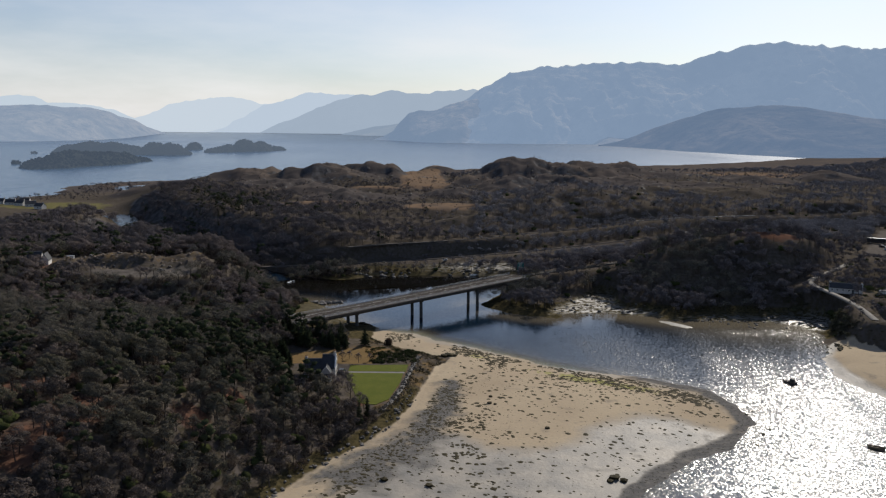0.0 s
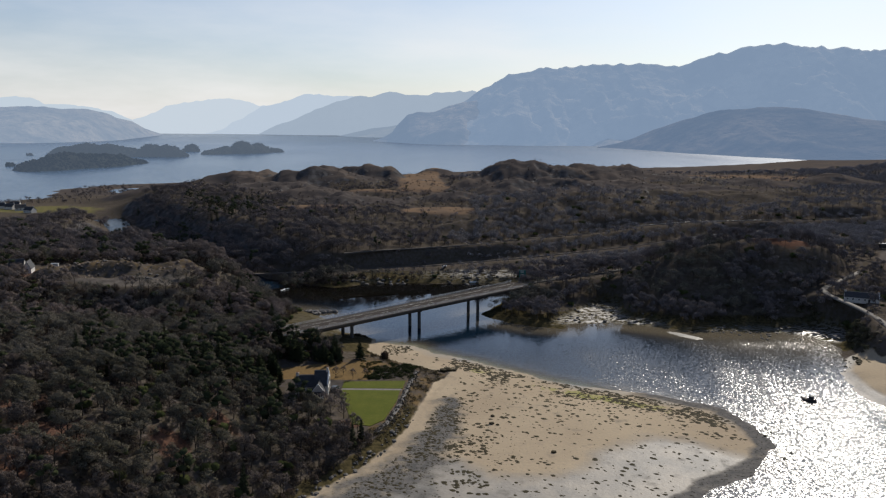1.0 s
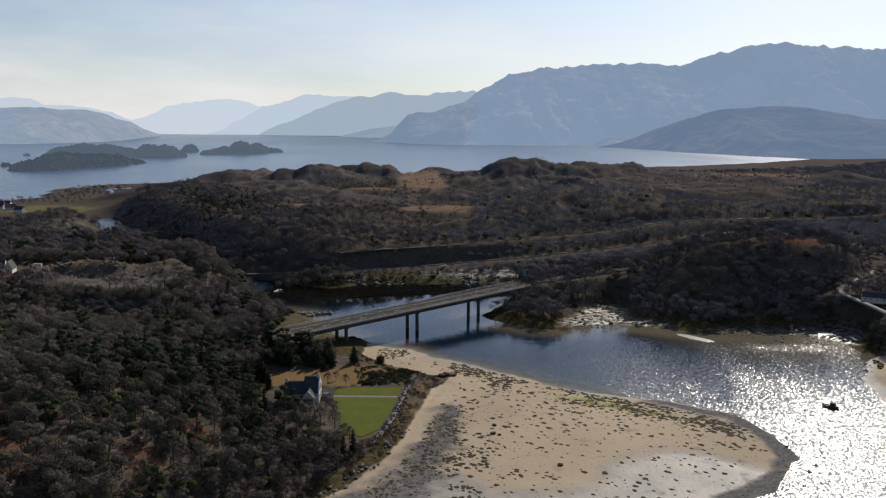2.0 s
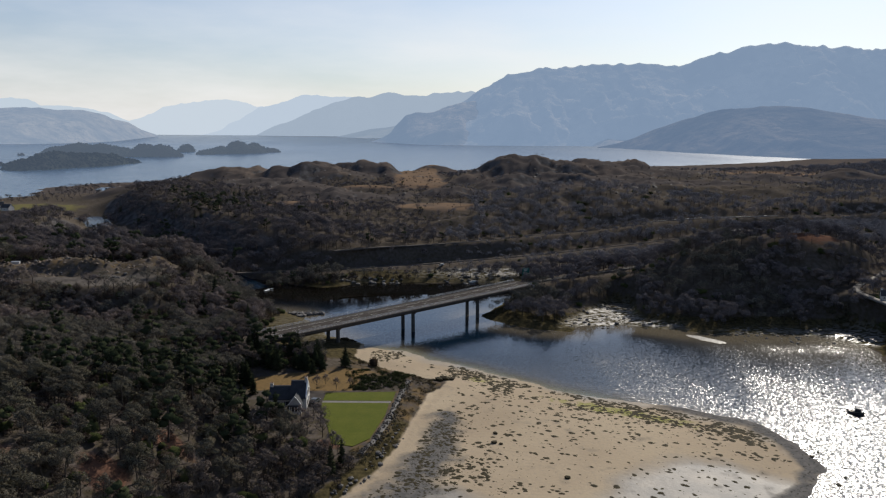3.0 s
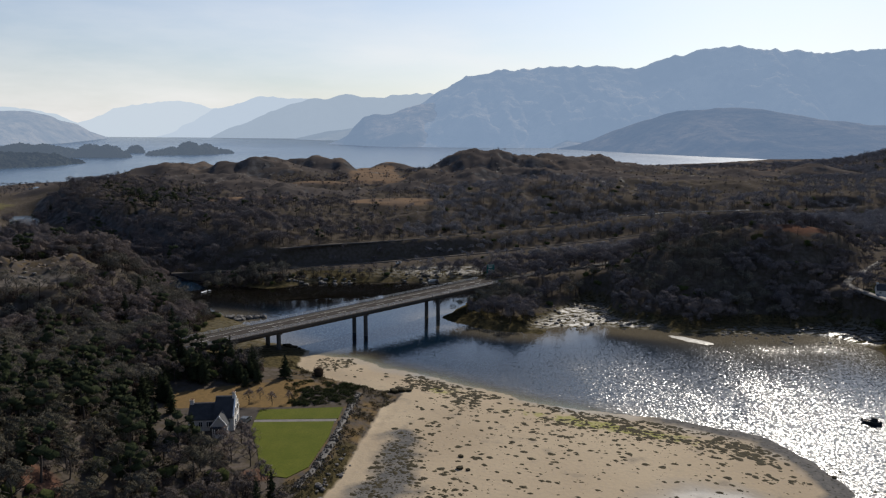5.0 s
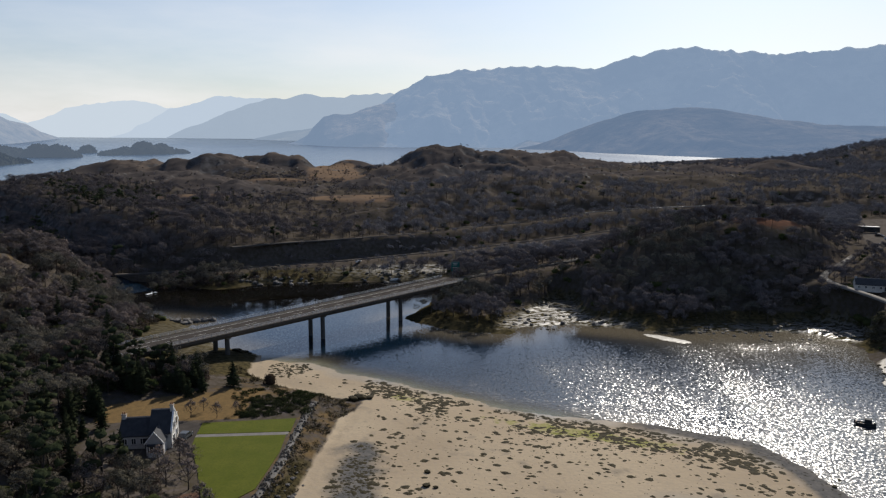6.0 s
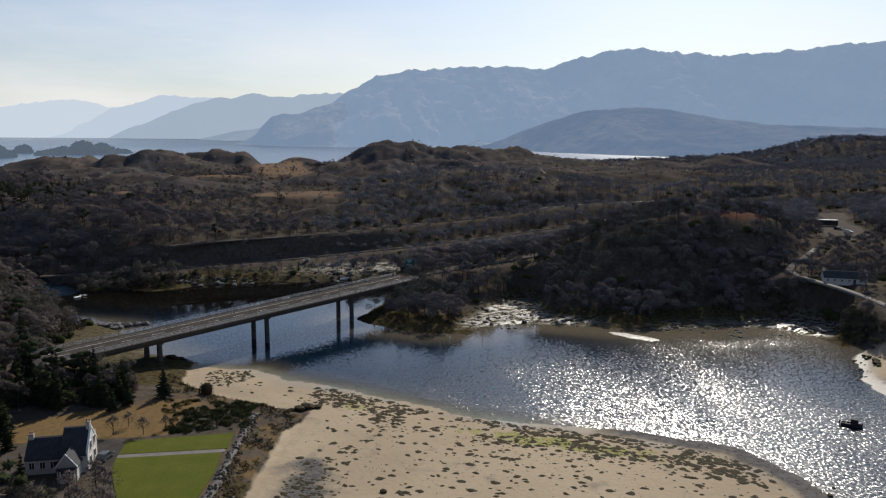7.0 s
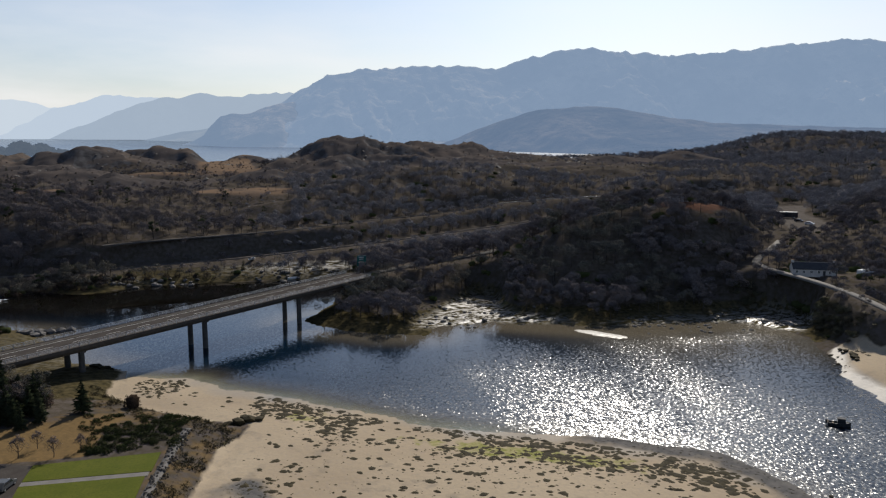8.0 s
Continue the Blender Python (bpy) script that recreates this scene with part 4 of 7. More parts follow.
for side in (-1, 1):
    part("footway", boxbm(S0 - 2, S1 + 2, min(side * 3.65, side * 5.6), max(side * 3.65, side * 5.6), -0.049, 0.15, bevel=0.02), M_FOOTWAY, bridge, "grey footway")
    part("edge_beam", boxbm(S0, S1, min(side * 5.6, side * 5.95), max(side * 5.6, side * 5.95), -0.62, 0.22, bevel=0.03), M_GIRDER, bridge)
    part("edge_line", boxbm(S0, S1, side * 3.35 - 0.07, side * 3.35 + 0.07, 0.02, 0.026), M_LINE, bridge, "white painted road line")
dash = boxbm(-2.0, 2.0, -0.06, 0.06, 0.02, 0.026)
first = part("lane_dash", dash, M_LINE, bridge, "white painted dash")
first.matrix_basis = pose(S0 + 3, 0, 0)
for i in range(1, 16):
    o = new("lane_dash", first.data)
    o.parent = bridge
    o.matrix_basis = pose(S0 + 3 + 9 * i, 0, 0)
for s in (-36.9, 0.0, 36.9):
    for side in (-3.3, 3.3):
        bm = cylbm(0.78, 0.72, 12.0, 16, -13.6)
        c = part("column", bm, M_PIER, bridge, "round dark concrete column")
        c.matrix_basis = pose(s, side, 0)
    cap = part("pier_cap", boxbm(s - 0.8, s + 0.8, -4.3, 4.3, -2.1, -1.7, bevel=0.08), M_PIER, bridge)
for s, w in ((S0, -1), (S1, 1)):
    part("abutment", boxbm(min(s, s + w * 1.6), max(s, s + w * 1.6), -6.2, 6.2, -8.0, -0.06, bevel=0.05), M_CONCRETE, bridge, "plain concrete abutment wall")
post_me = None
for side in (-5.75, 5.75):
    for z in (0.55, 0.85, 1.18):
        part("parapet_rail", boxbm(S0, S1, side - 0.045, side + 0.045, z - 0.05, z + 0.05, bevel=0.01), M_STEEL, bridge, "galvanised steel rail")
    for i in range(58):
        if post_me is None:
            o = part("parapet_post", boxbm(-0.07, 0.07, -0.06, 0.06, 0.2, 1.24, bevel=0.015), M_STEEL, bridge, "galvanised steel post")
            post_me = o.data
        else:
            o = new("parapet_post", post_me)
            o.parent = bridge
        o.matrix_basis = pose(S0 + 0.5 + 2.5 * i, side, 0)


def ribbon(name, line, half, lift, mat, label, category="road", thick=0.25):
    """A road laid along a line on the ground, with its own thickness."""
    pts = []
    for (ax, ay, az), (bx, by, bz) in zip(line, line[1:]):
        n = max(2, int(math.hypot(bx - ax, by - ay) / 3))
        pts += [(ax + (bx - ax) * i / n, ay + (by - ay) * i / n, az + (bz - az) * i / n) for i in range(n)]
    pts.append(line[-1])
    p = np.array(pts)
    for _ in range(12):
        p[1:-1] = (p[:-2] + 2 * p[1:-1] + p[2:]) / 4
    d = np.gradient(p[:, :2], axis=0)
    d /= np.linalg.norm(d, axis=1)[:, None]
    nrm = np.stack([-d[:, 1], d[:, 0]], -1)
    rows = []
    for s, dz in ((-1, -thick), (-1, lift), (1, lift), (1, -thick)):
        rows.append(np.column_stack([p[:, :2] + s * half * nrm, p[:, 2] + dz]))
    v = np.stack(rows, 1).reshape(-1, 3)
    f = []
    for i in range(len(p) - 1):
        for k in range(3):
            f.append((4 * i + k, 4 * i + 4 + k, 4 * i + 5 + k, 4 * i + 1 + k))
    return tagged(link_mesh(name, v, [q[::-1] for q in f], mat), label, category, kind="structure"), p, nrm


M_OLD_ROAD = plain("old_asphalt", (0.042, 0.041, 0.04), (0.065, 0.062, 0.058), 0.4, 0.95, spec=0.04)
M_TRACK = plain("gravel_track", (0.19, 0.178, 0.16), (0.14, 0.13, 0.118), 0.4, 0.95)
ribbon("road_approach_west", [(-100, 288, 10.3), (-90, 296, 10.0), (-75.5, 306.5, 9.3), (-69.3, 312.1, 8.65)], 3.8, 0.05, M_ASPHALT, "grey two-lane road leading onto a bridge")
ribbon("road_approach_east", [(40.7, 411.2, 10.55), (50, 418, 10.6), (66, 428, 10.9), (100, 447, 11.8), (150, 492, 13.5), (215, 560, 15.0)], 2.2, 0.05, M_OLD_ROAD, "grey two-lane road running on through scrub")
ribbon("road_old", ROAD_OLD, 1.6, 0.2, M_FOOTWAY, "narrow grey road along the far bank")
ribbon("road_railway", RAILWAY, 1.6, 0.15, plain("ballast", (0.07, 0.065, 0.06), (0.1, 0.092, 0.085), 0.5, 1.0, spec=0.0), "railway trackbed on a low ledge of the hill", "railway")
ribbon("road_lane", LANE[:-3], 1.4, 0.3, M_TRACK, "pale winding lane behind a wooded headland", thick=0.3)

# ---- crash barriers: beam on posts ----
def barrier(line, label):
    root = empty("crash_barrier", pose(0, 0, 0), label, "barrier", "roadside barriers")
    bm = bmesh.new()
    prev = None
    for x, y, z in line:
        ring = [bm.verts.new((x, y, z + dz)) for dz in (0.45, 0.6, 0.75)] + [bm.verts.new((x - 0.1, y + 0.1, z + dz)) for dz in (0.75, 0.45)]
        if prev:
            for i in range(5):
                bm.faces.new((prev[i], ring[i], ring[(i + 1) % 5], prev[(i + 1) % 5]))
        prev = ring
    part("beam", bm, M_STEEL, root, "galvanised beam")
    me = None
    for x, y, z in line[::2]:
        if me is None:
            o = part("post", boxbm(-0.06, 0.06, 0.0, 0.14, -0.5, 0.74), M_STEEL, root)
            me = o.data
        else:
            o = new("post", me)
            o.parent = root
        o.matrix_basis = pose(x, y + 0.05, z)
    return root


def spaced(a, b, n, lift=0.3):
    out = []
    for i in range(n):
        x, y = a[0] + (b[0] - a[0]) * i / (n - 1), a[1] + (b[1] - a[1]) * i / (n - 1)
        out.append((x, y, a[2] + (b[2] - a[2]) * i / (n - 1) + lift))
    return out


barrier(spaced((140, 577.5, 19.6), (180, 593.6, 20.8), 18) + spaced((182.4, 594, 20.85), (240, 603.4, 21.8), 22), "bright galvanised barrier beside the railway ledge")
barrier(spaced((171, 556.8, 14.3), (205, 574.8, 15.25), 20), "bright galvanised barrier beside a wooded road")

# ---- trees ----


def rot_z(v, a):
    c, s = np.cos(a), np.sin(a)
    return np.stack([v[..., 0] * c - v[..., 1] * s, v[..., 0] * s + v[..., 1] * c, v[..., 2]], -1)


def tube(rg, p0, p1, r0, r1, sides, bend=0.0, segs=2):
    """A tapered limb of triangles from p0 to p1."""
    p0, p1 = np.array(p0, float), np.array(p1, float)
    off = rg.normal(0, bend, 3)
    rings, a = [], np.arange(sides) * 2 * np.pi / sides
    ax = (p1 - p0) / np.linalg.norm(p1 - p0)
    u = np.cross(ax, (0.3, 0.9, 0.1))
    u /= np.linalg.norm(u)
    w = np.cross(ax, u)
    for k in range(segs + 1):
        t = k / segs
        c = p0 + (p1 - p0) * t + off * np.sin(np.pi * t)
        r = r0 + (r1 - r0) * t
        rings.append(c + r * (np.cos(a)[:, None] * u + np.sin(a)[:, None] * w))
    v = np.concatenate(rings)
    f = []
    for k in range(segs):
        for i in range(sides):
            j = (i + 1) % sides
            f += [(k * sides + i, k * sides + j, (k + 1) * sides + j), (k * sides + i, (k + 1) * sides + j, (k + 1) * sides + i)]
    return v, np.array(f)


def join(pieces):
    vs, fs, n = [], [], 0
    for v, f in pieces:
        vs.append(v)
        fs.append(f + n)
        n += len(v)
    return np.concatenate(vs), np.concatenate(fs)


def sprays(rg, base, way, length, width):
    """Thin triangular sprays of twigs or needles: one from each base point along its way."""
    n = len(base)
    side = np.cross(way, rg.normal(0, 1, (n, 3)))
    side /= np.linalg.norm(side, axis=1)[:, None] + 1e-9
    v = np.stack([base - side * width[:, None] / 2, base + side * width[:, None] / 2, base + way * length[:, None]], 1).reshape(-1, 3)
    return v, np.arange(3 * n).reshape(n, 3)


_GR = (1 + 5**0.5) / 2
ICO_V = np.array([(-1, _GR, 0), (1, _GR, 0), (-1, -_GR, 0), (1, -_GR, 0), (0, -1, _GR), (0, 1, _GR), (0, -1, -_GR), (0, 1, -_GR), (_GR, 0, -1), (_GR, 0, 1), (-_GR, 0, -1), (-_GR, 0, 1)]) / math.hypot(1, _GR)
ICO_F = np.array([(0, 11, 5), (0, 5, 1), (0, 1, 7), (0, 7, 10), (0, 10, 11), (1, 5, 9), (5, 11, 4), (11, 10, 2), (10, 7, 6), (7, 1, 8), (3, 9, 4), (3, 4, 2), (3, 2, 6), (3, 6, 8), (3, 8, 9), (4, 9, 5), (2, 4, 11), (6, 2, 10), (8, 6, 7), (9, 8, 1)])


def tufts(rg, centres, radius, flat=0.8):
    """Ragged twig masses: one uneven lump round each centre."""
    n = len(centres)
    v = ICO_V[None] * (0.7 + 0.6 * rg.random((n, 12)))[..., None] * np.asarray(radius)[:, None, None] * np.array([1, 1, flat])
    v = rot_z(v, (rg.random(n) * 6.28)[:, None]) + np.asarray(centres)[:, None]
    return v.reshape(-1, 3), (ICO_F[None] + 12 * np.arange(n)[:, None, None]).reshape(-1, 3)


def bare_tree(seed, n=320, spread=0.34, width=0.1, low=0.48, limbs=7, sides=5, lumps=7):
    """A leafless tree one unit high: leaning trunk, limbs, and a haze of fine twigs. Returns trunk and crown arrays, for a height of one."""
    rg = np.random.default_rng(seed)
    lean = rg.normal(0, 0.04, 2)
    top = np.array([lean[0], lean[1], 0.62])
    wood = [tube(rg, (0, 0, -0.05), top, 0.022, 0.011, sides, 0.015, 3 if sides > 3 else 1)]
    tips = []
    for k in range(limbs):
        a = k * 2.4 + rg.random()
        t = 0.3 + 0.7 * rg.random()
        p0 = top * t
        out = spread * (0.6 + 0.6 * rg.random())
        p1 = np.array([p0[0] + out * np.cos(a), p0[1] + out * np.sin(a), min(0.97, p0[2] + 0.16 + 0.3 * rg.random())])
        wood.append(tube(rg, p0, p1, 0.011, 0.004, 3, 0.02, 2))
        tips.append((p0, p1))
    tips.append((top, top + np.array([0, 0, 0.33])))
    # twigs fill a rounded, lumpy crown, thickest towards its edge
    d = rg.normal(0, 1, (n, 3))
    d[:, 2] = np.abs(d[:, 2]) * 1.1 - 0.45
    d /= np.linalg.norm(d, axis=1)[:, None]
    ph = rg.random(3) * 6
    lump = 0.82 + 0.22 * np.sin(3 * np.arctan2(d[:, 1], d[:, 0]) + ph[0]) + 0.16 * np.sin(5 * d[:, 2] + ph[1])
    r = (0.45 + 0.55 * rg.random(n) ** 0.6) * lump
    base = np.array([top[0], top[1], low]) + d * r[:, None] * np.array([spread * 1.15, spread * 1.15, 0.9 - low])
    way = d + rg.normal(0, 0.9, (n, 3)) + np.array([0, 0, 0.15])
    way /= np.linalg.norm(way, axis=1)[:, None]
    crown = sprays(rg, base, way, 0.05 + 0.08 * rg.random(n), width * (0.18 + 0.22 * rg.random(n)))
    a = np.arange(lumps) * 2.4 + rg.random() * 6
    rr = spread * 0.68 * np.sqrt((np.arange(lumps) + 0.3) / lumps)
    mid = np.stack([top[0] + rr * np.cos(a), top[1] + rr * np.sin(a), low + (0.84 - low) * (1 - (rr / spread) ** 2) * (0.5 + 0.6 * rg.random(lumps))], -1)
    return join(wood), join([tufts(rg, mid, spread * 0.72 / math.sqrt(lumps) * (1 + 0.5 * rg.random(lumps))), crown])


def spruce(seed, tiers=12):
    """A conifer one unit high: straight stem, tiers of drooping boughs with ragged ends."""
    rg = np.random.default_rng(seed)
    wood = tube(rg, (0, 0, -0.05), (0, 0, 0.97), 0.02, 0.003, 5, 0.0, 2)
    pcs = []
    for k in range(tiers):
        t = k / (tiers - 1)
        z, r = 0.1 + 0.86 * t, 0.2 * (1 - t) ** 0.8 + 0.015
        n = int(15 - 7 * t)
        a = np.arange(n) * 2 * np.pi / n + rg.random() * 6 + rg.normal(0, 0.2, n)
        rr = r * (0.6 + 0.6 * rg.random(n))
        way = np.stack([np.cos(a), np.sin(a), -0.35 + 0.35 * rg.random(n) + 0.4 * t], -1)
        way /= np.linalg.norm(way, axis=1)[:, None]
        base = np.stack([0 * a, 0 * a, np.full(n, z)], -1) + rg.normal(0, 0.008, (n, 3))
        pcs.append(sprays(rg, base + way * rr[:, None] * 0.1, way, rr, 0.07 + 0.04 * rg.random(n)))
        mid = base + way * (rr * (0.35 + 0.4 * rg.random(n)))[:, None]
        w2 = way + rg.normal(0, 0.5, (n, 3)) + np.array([0, 0, -0.2])
        pcs.append(sprays(rg, mid, w2 / np.linalg.norm(w2, axis=1)[:, None], rr * 0.55, 0.05 + 0.03 * rg.random(n)))
    return wood, join(pcs)


def pine(seed, n=420):
    """A broad-topped pine one unit high: bare stem, clumps of needle sprays on crooked limbs."""
    rg = np.random.default_rng(seed)
    wood = [tube(rg, (0, 0, -0.05), (0.03, 0.02, 0.75), 0.024, 0.012, 5, 0.02, 2)]
    heads = []
    for k in range(9):
        a, z = k * 2.4 + rg.random(), 0.4 + 0.5 * rg.random()
        r = 0.24 * (1.15 - 0.7 * abs(z - 0.55)) * (0.5 + 0.6 * rg.random())
        p1 = (r * np.cos(a), r * np.sin(a), z)
        wood.append(tube(rg, (0.02, 0.01, z - 0.12), p1, 0.009, 0.004, 3, 0.01, 1))
        heads.append(p1)
    heads.append((0.03, 0.02, 0.86))
    h = np.array(heads)[rg.integers(0, len(heads), n)]
    way = rg.normal(0, 1, (n, 3)) + np.array([0, 0, 0.4])
    way /= np.linalg.norm(way, axis=1)[:, None]
    base = h + way * 0.05 * rg.random(n)[:, None] * np.array([1.2, 1.2, 0.7])
    lump = tufts(rg, np.array(heads), 0.075 + 0.05 * rg.random(len(heads)), 0.7)
    return join(wood), join([lump, sprays(rg, base, way, 0.05 + 0.06 * rg.random(n), 0.025 + 0.025 * rg.random(n))])


def shrub(seed, n=90, leaf=0.14, lumps=3):
    """A rounded evergreen bush one unit high, of many small leaf sprays, open at the edge."""
    rg = np.random.default_rng(seed)
    d = rg.normal(0, 1, (n, 3))
    d[:, 2] = np.abs(d[:, 2])
    d /= np.linalg.norm(d, axis=1)[:, None]
    r = 0.35 + 0.5 * rg.random(n) ** 0.5
    lump = 1 + 0.25 * np.sin(d[:, 0] * 5 + seed) * np.cos(d[:, 1] * 4)
    base = d * (r * lump)[:, None] * np.array([0.75, 0.75, 0.8])
    way = d + rg.normal(0, 0.6, (n, 3))
    way /= np.linalg.norm(way, axis=1)[:, None]
    stem = tube(rg, (0, 0, -0.1), (0, 0, 0.5), 0.03, 0.02, 3, 0.02, 1)
    if not lumps:
        return stem, sprays(rg, base, way, leaf * (0.7 + rg.random(n)), leaf * (0.5 + 0.4 * rg.random(n)))
    lump = tufts(rg, rg.normal(0, 0.25, (lumps, 3)) * np.array([1, 1, 0.3]) * (lumps > 1) + np.array([0, 0, 0.35]), (0.34 if lumps > 1 else 0.5) + 0.12 * rg.random(lumps), 0.85)
    return stem, join([lump, sprays(rg, base, way, leaf * (0.7 + rg.random(n)), leaf * (0.5 + 0.4 * rg.random(n)))])


def puff(v, first=0):
    """Directions outward from the middle of a crown, leaning upward; the points before first are limbs."""
    c = v[first:]
    d = (v - c.mean(0)) / (c.std(0) + 1e-6) + np.array([0, 0, 1.3])
    return d / (np.linalg.norm(d, axis=1)[:, None] + 1e-9)


STEM = {"bare_tree": 20, "conifer": 15, "pine": 15, "bush": 6}  # points of the stem alone


def tree_thing(name, proto, mat_crown, label, category, group):
    (tv, tf), (cv, cf) = proto
    root = empty(name, pose(0, 0, -200), label, category, group)
    # the stem is one mesh; limbs, twigs and needles are the crown
    n = 1 + max(i for i in range(len(tf)) if tf[: i + 1].max() < STEM[name])
    a = link_mesh("trunk", tv[: STEM[name]], tf[:n], M_BARK, smooth=True)
    lv, lf = tv[STEM[name] :], tf[n:] - STEM[name]
    wv, wf = np.concatenate([lv, cv]), np.concatenate([lf, cf + len(lv)]).astype(int)
    b = link_mesh("crown", wv, wf, [M_BARK, mat_crown], np.r_[np.zeros(len(lf)), np.ones(len(cf))], {"puff": puff(wv, len(lv))}, True)
    a.parent = b.parent = root
    return root


def forest(name, protos, mat_crown, xyz, height, label, category="woods"):
    """One joined object of many trees, for woods that nobody could count."""
    if not len(xyz):
        return None
    rg = np.random.default_rng(len(xyz))
    V, F, M, T, U, n = [], [], [], [], [], 0
    kind = rg.integers(0, len(protos), len(xyz))
    for k, ((tv, tf), (cv, cf)) in enumerate(protos):
        at = np.flatnonzero(kind == k)
        if not len(at):
            continue
        v = np.concatenate([tv, cv])
        f = np.concatenate([tf, cf + len(tv)])
        a = rg.random(len(at)) * 6.283
        wide = 0.85 + 0.4 * rg.random(len(at))
        c, s, hh = np.cos(a), np.sin(a), height[at]
        X = (v[None, :, 0] * c[:, None] - v[None, :, 1] * s[:, None]) * (hh * wide)[:, None]
        Y = (v[None, :, 0] * s[:, None] + v[None, :, 1] * c[:, None]) * (hh * wide)[:, None]
        Z = v[None, :, 2] * hh[:, None]
        P = np.stack([X, Y, Z], -1) + xyz[at][:, None, :]
        V.append(P.reshape(-1, 3))
        F.append((f[None] + (n + np.arange(len(at)) * len(v))[:, None, None]).reshape(-1, 3))
        M.append(np.tile(np.r_[np.zeros(len(tf)), np.ones(len(cf))], len(at)))
        T.append(np.repeat(rg.random(len(at)), len(v)))
        w = puff(v, len(tv))
        U.append(np.stack([w[None, :, 0] * c[:, None] - w[None, :, 1] * s[:, None], w[None, :, 0] * s[:, None] + w[None, :, 1] * c[:, None], np.broadcast_to(w[:, 2], (len(at), len(v)))], -1).reshape(-1, 3))
        n += len(v) * len(at)
    ob = link_mesh(name, np.concatenate(V), np.concatenate(F), [M_BARK, mat_crown], np.concatenate(M), {"tint": np.concatenate(T), "puff": np.concatenate(U)}, True)
    return tagged(ob, label, category, kind="stuff")


def scatter(x0, x1, y0, y1, step, seed):
    rg = np.random.default_rng(seed)
    X, Y = np.meshgrid(np.arange(x0, x1, step), np.arange(y0, y1, step))
    x, y = X.ravel() + rg.uniform(-0.5, 0.5, X.size) * step * 0.95, Y.ravel() + rg.uniform(-0.5, 0.5, X.size) * step * 0.95
    keep = (x > -0.66 * y - 25) & (x < 0.66 * y + 150)
    return x[keep], y[keep], rg


BARES = [bare_tree(k, 130, 0.44, 0.08, 0.38, 4, 5, 9) for k in range(20, 26)]
SPRUCES = [spruce(k) for k in range(4)]
PINES = [pine(k, 200) for k in range(10, 14)]
SHRUBS = [shrub(k, 50) for k in range(30, 34)]
LEANS = [bare_tree(k, 50, 0.5, 0.12, 0.32, 0, 3, 5) for k in range(40, 46)]
FARS = [bare_tree(k, 22, 0.52, 0.16, 0.3, 0, 3, 3) for k in range(60, 65)]


def open_ground(x, y, z):
    """Where trees can stand: 1 in the woods, 0 on shore, roads, lawns and water."""
    k = smooth(2, 5, signed(ESTUARY, x, y)) * smooth(0, 4, signed(GARDEN, x, y)) * smooth(-1, 5, signed(QUARRY, x, y)) * smooth(-2, 10, signed(LOCH, x, y)) * smooth(1, 6, signed(SPIT, x, y))
    for line, half in ((ROAD_MAIN, 2.6), (ROAD_OLD, 3.4), (RAILWAY, 2.4), (LANE, 2.6), (RIVER, 5)):
        k = k * (along(line, x, y)[0] > half)
    k = k * (along(ROAD_OLD, x - 1.5, y + 4.5)[0] > 3.0)
    k = k * (signed(CAR_PARK, x, y) > 2) * (signed(PIER_SHORE, x, y) > 1) * ((x < -37) | (y < 288) | (y > 330) | (x > 10)) * (signed(COTTAGE_PLOT, x, y) > 1) * (signed(HOUSE_GREEN, x, y) > 1)
    k = k * smooth(3, 8, signed(GARDEN, x, y))
    k = k * ((x < -21) | (y < 234) | (y > 330) | (x > 10))
    k = k * (np.minimum(signed(TIDAL[0], x, y), signed(TIDAL[1], x, y)) > 2)
    k = k * (1 - smooth(115, 90, np.hypot(x + 375, (y - 725) * 1.3))) * (np.hypot(x + 325, y - 668) > 30) * (np.hypot((x + 256) / 0.7, y - 628) > 36) * (np.hypot(x + 16, y - 233) > 8)
    return k


def blob_at(x, y, cx, cy, sx, sy):
    return np.exp(-(((x - cx) / sx) ** 2) - ((y - cy) / sy) ** 2)



# west wood
x, y, rg = scatter(-330, -6, 118, 470, 3.9, 3)
z = ground_z(x, y)
dens = 0.9 * open_ground(x, y, z)
for cx, cy, sx, sy in BRACKEN:
    dens = dens * (1 - 0.85 * blob_at(x, y, cx, cy, sx, sy))
ok = rg.random(len(x)) < dens
x, y, z = x[ok], y[ok], z[ok]
pc = 0.035 + 0.55 * blob_at(x, y, -70, 250, 34, 24) + 0.75 * blob_at(x, y, -52, 308, 15, 14)
r = rg.random(len(x))
is_con = r < pc
is_shrub = ~is_con & (rg.random(len(x)) < 0.22)
is_bare = ~is_con & ~is_shrub
hgt = np.where(is_con, 7.5 + 4.5 * rg.random(len(x)), np.where(is_shrub, 2.0 + 1.6 * rg.random(len(x)), 5.5 + 3.5 * rg.random(len(x))))
hgt = hgt * (1 - 0.3 * smooth(-62, -56, x) * smooth(-26, -32, x) * smooth(234, 240, y) * smooth(262, 256, y)) * (1 - 0.4 * blob_at(x, y, -150, 330, 45, 16))
hgt = hgt * (0.75 + 0.25 * smooth(4, 20, signed(ESTUARY, x, y)))
xyz = np.stack([x, y, z], -1)
near = (x > -115) & (y < 325)
lichen = fbm(x / 30 + 5, y / 30, 2) > 0.5


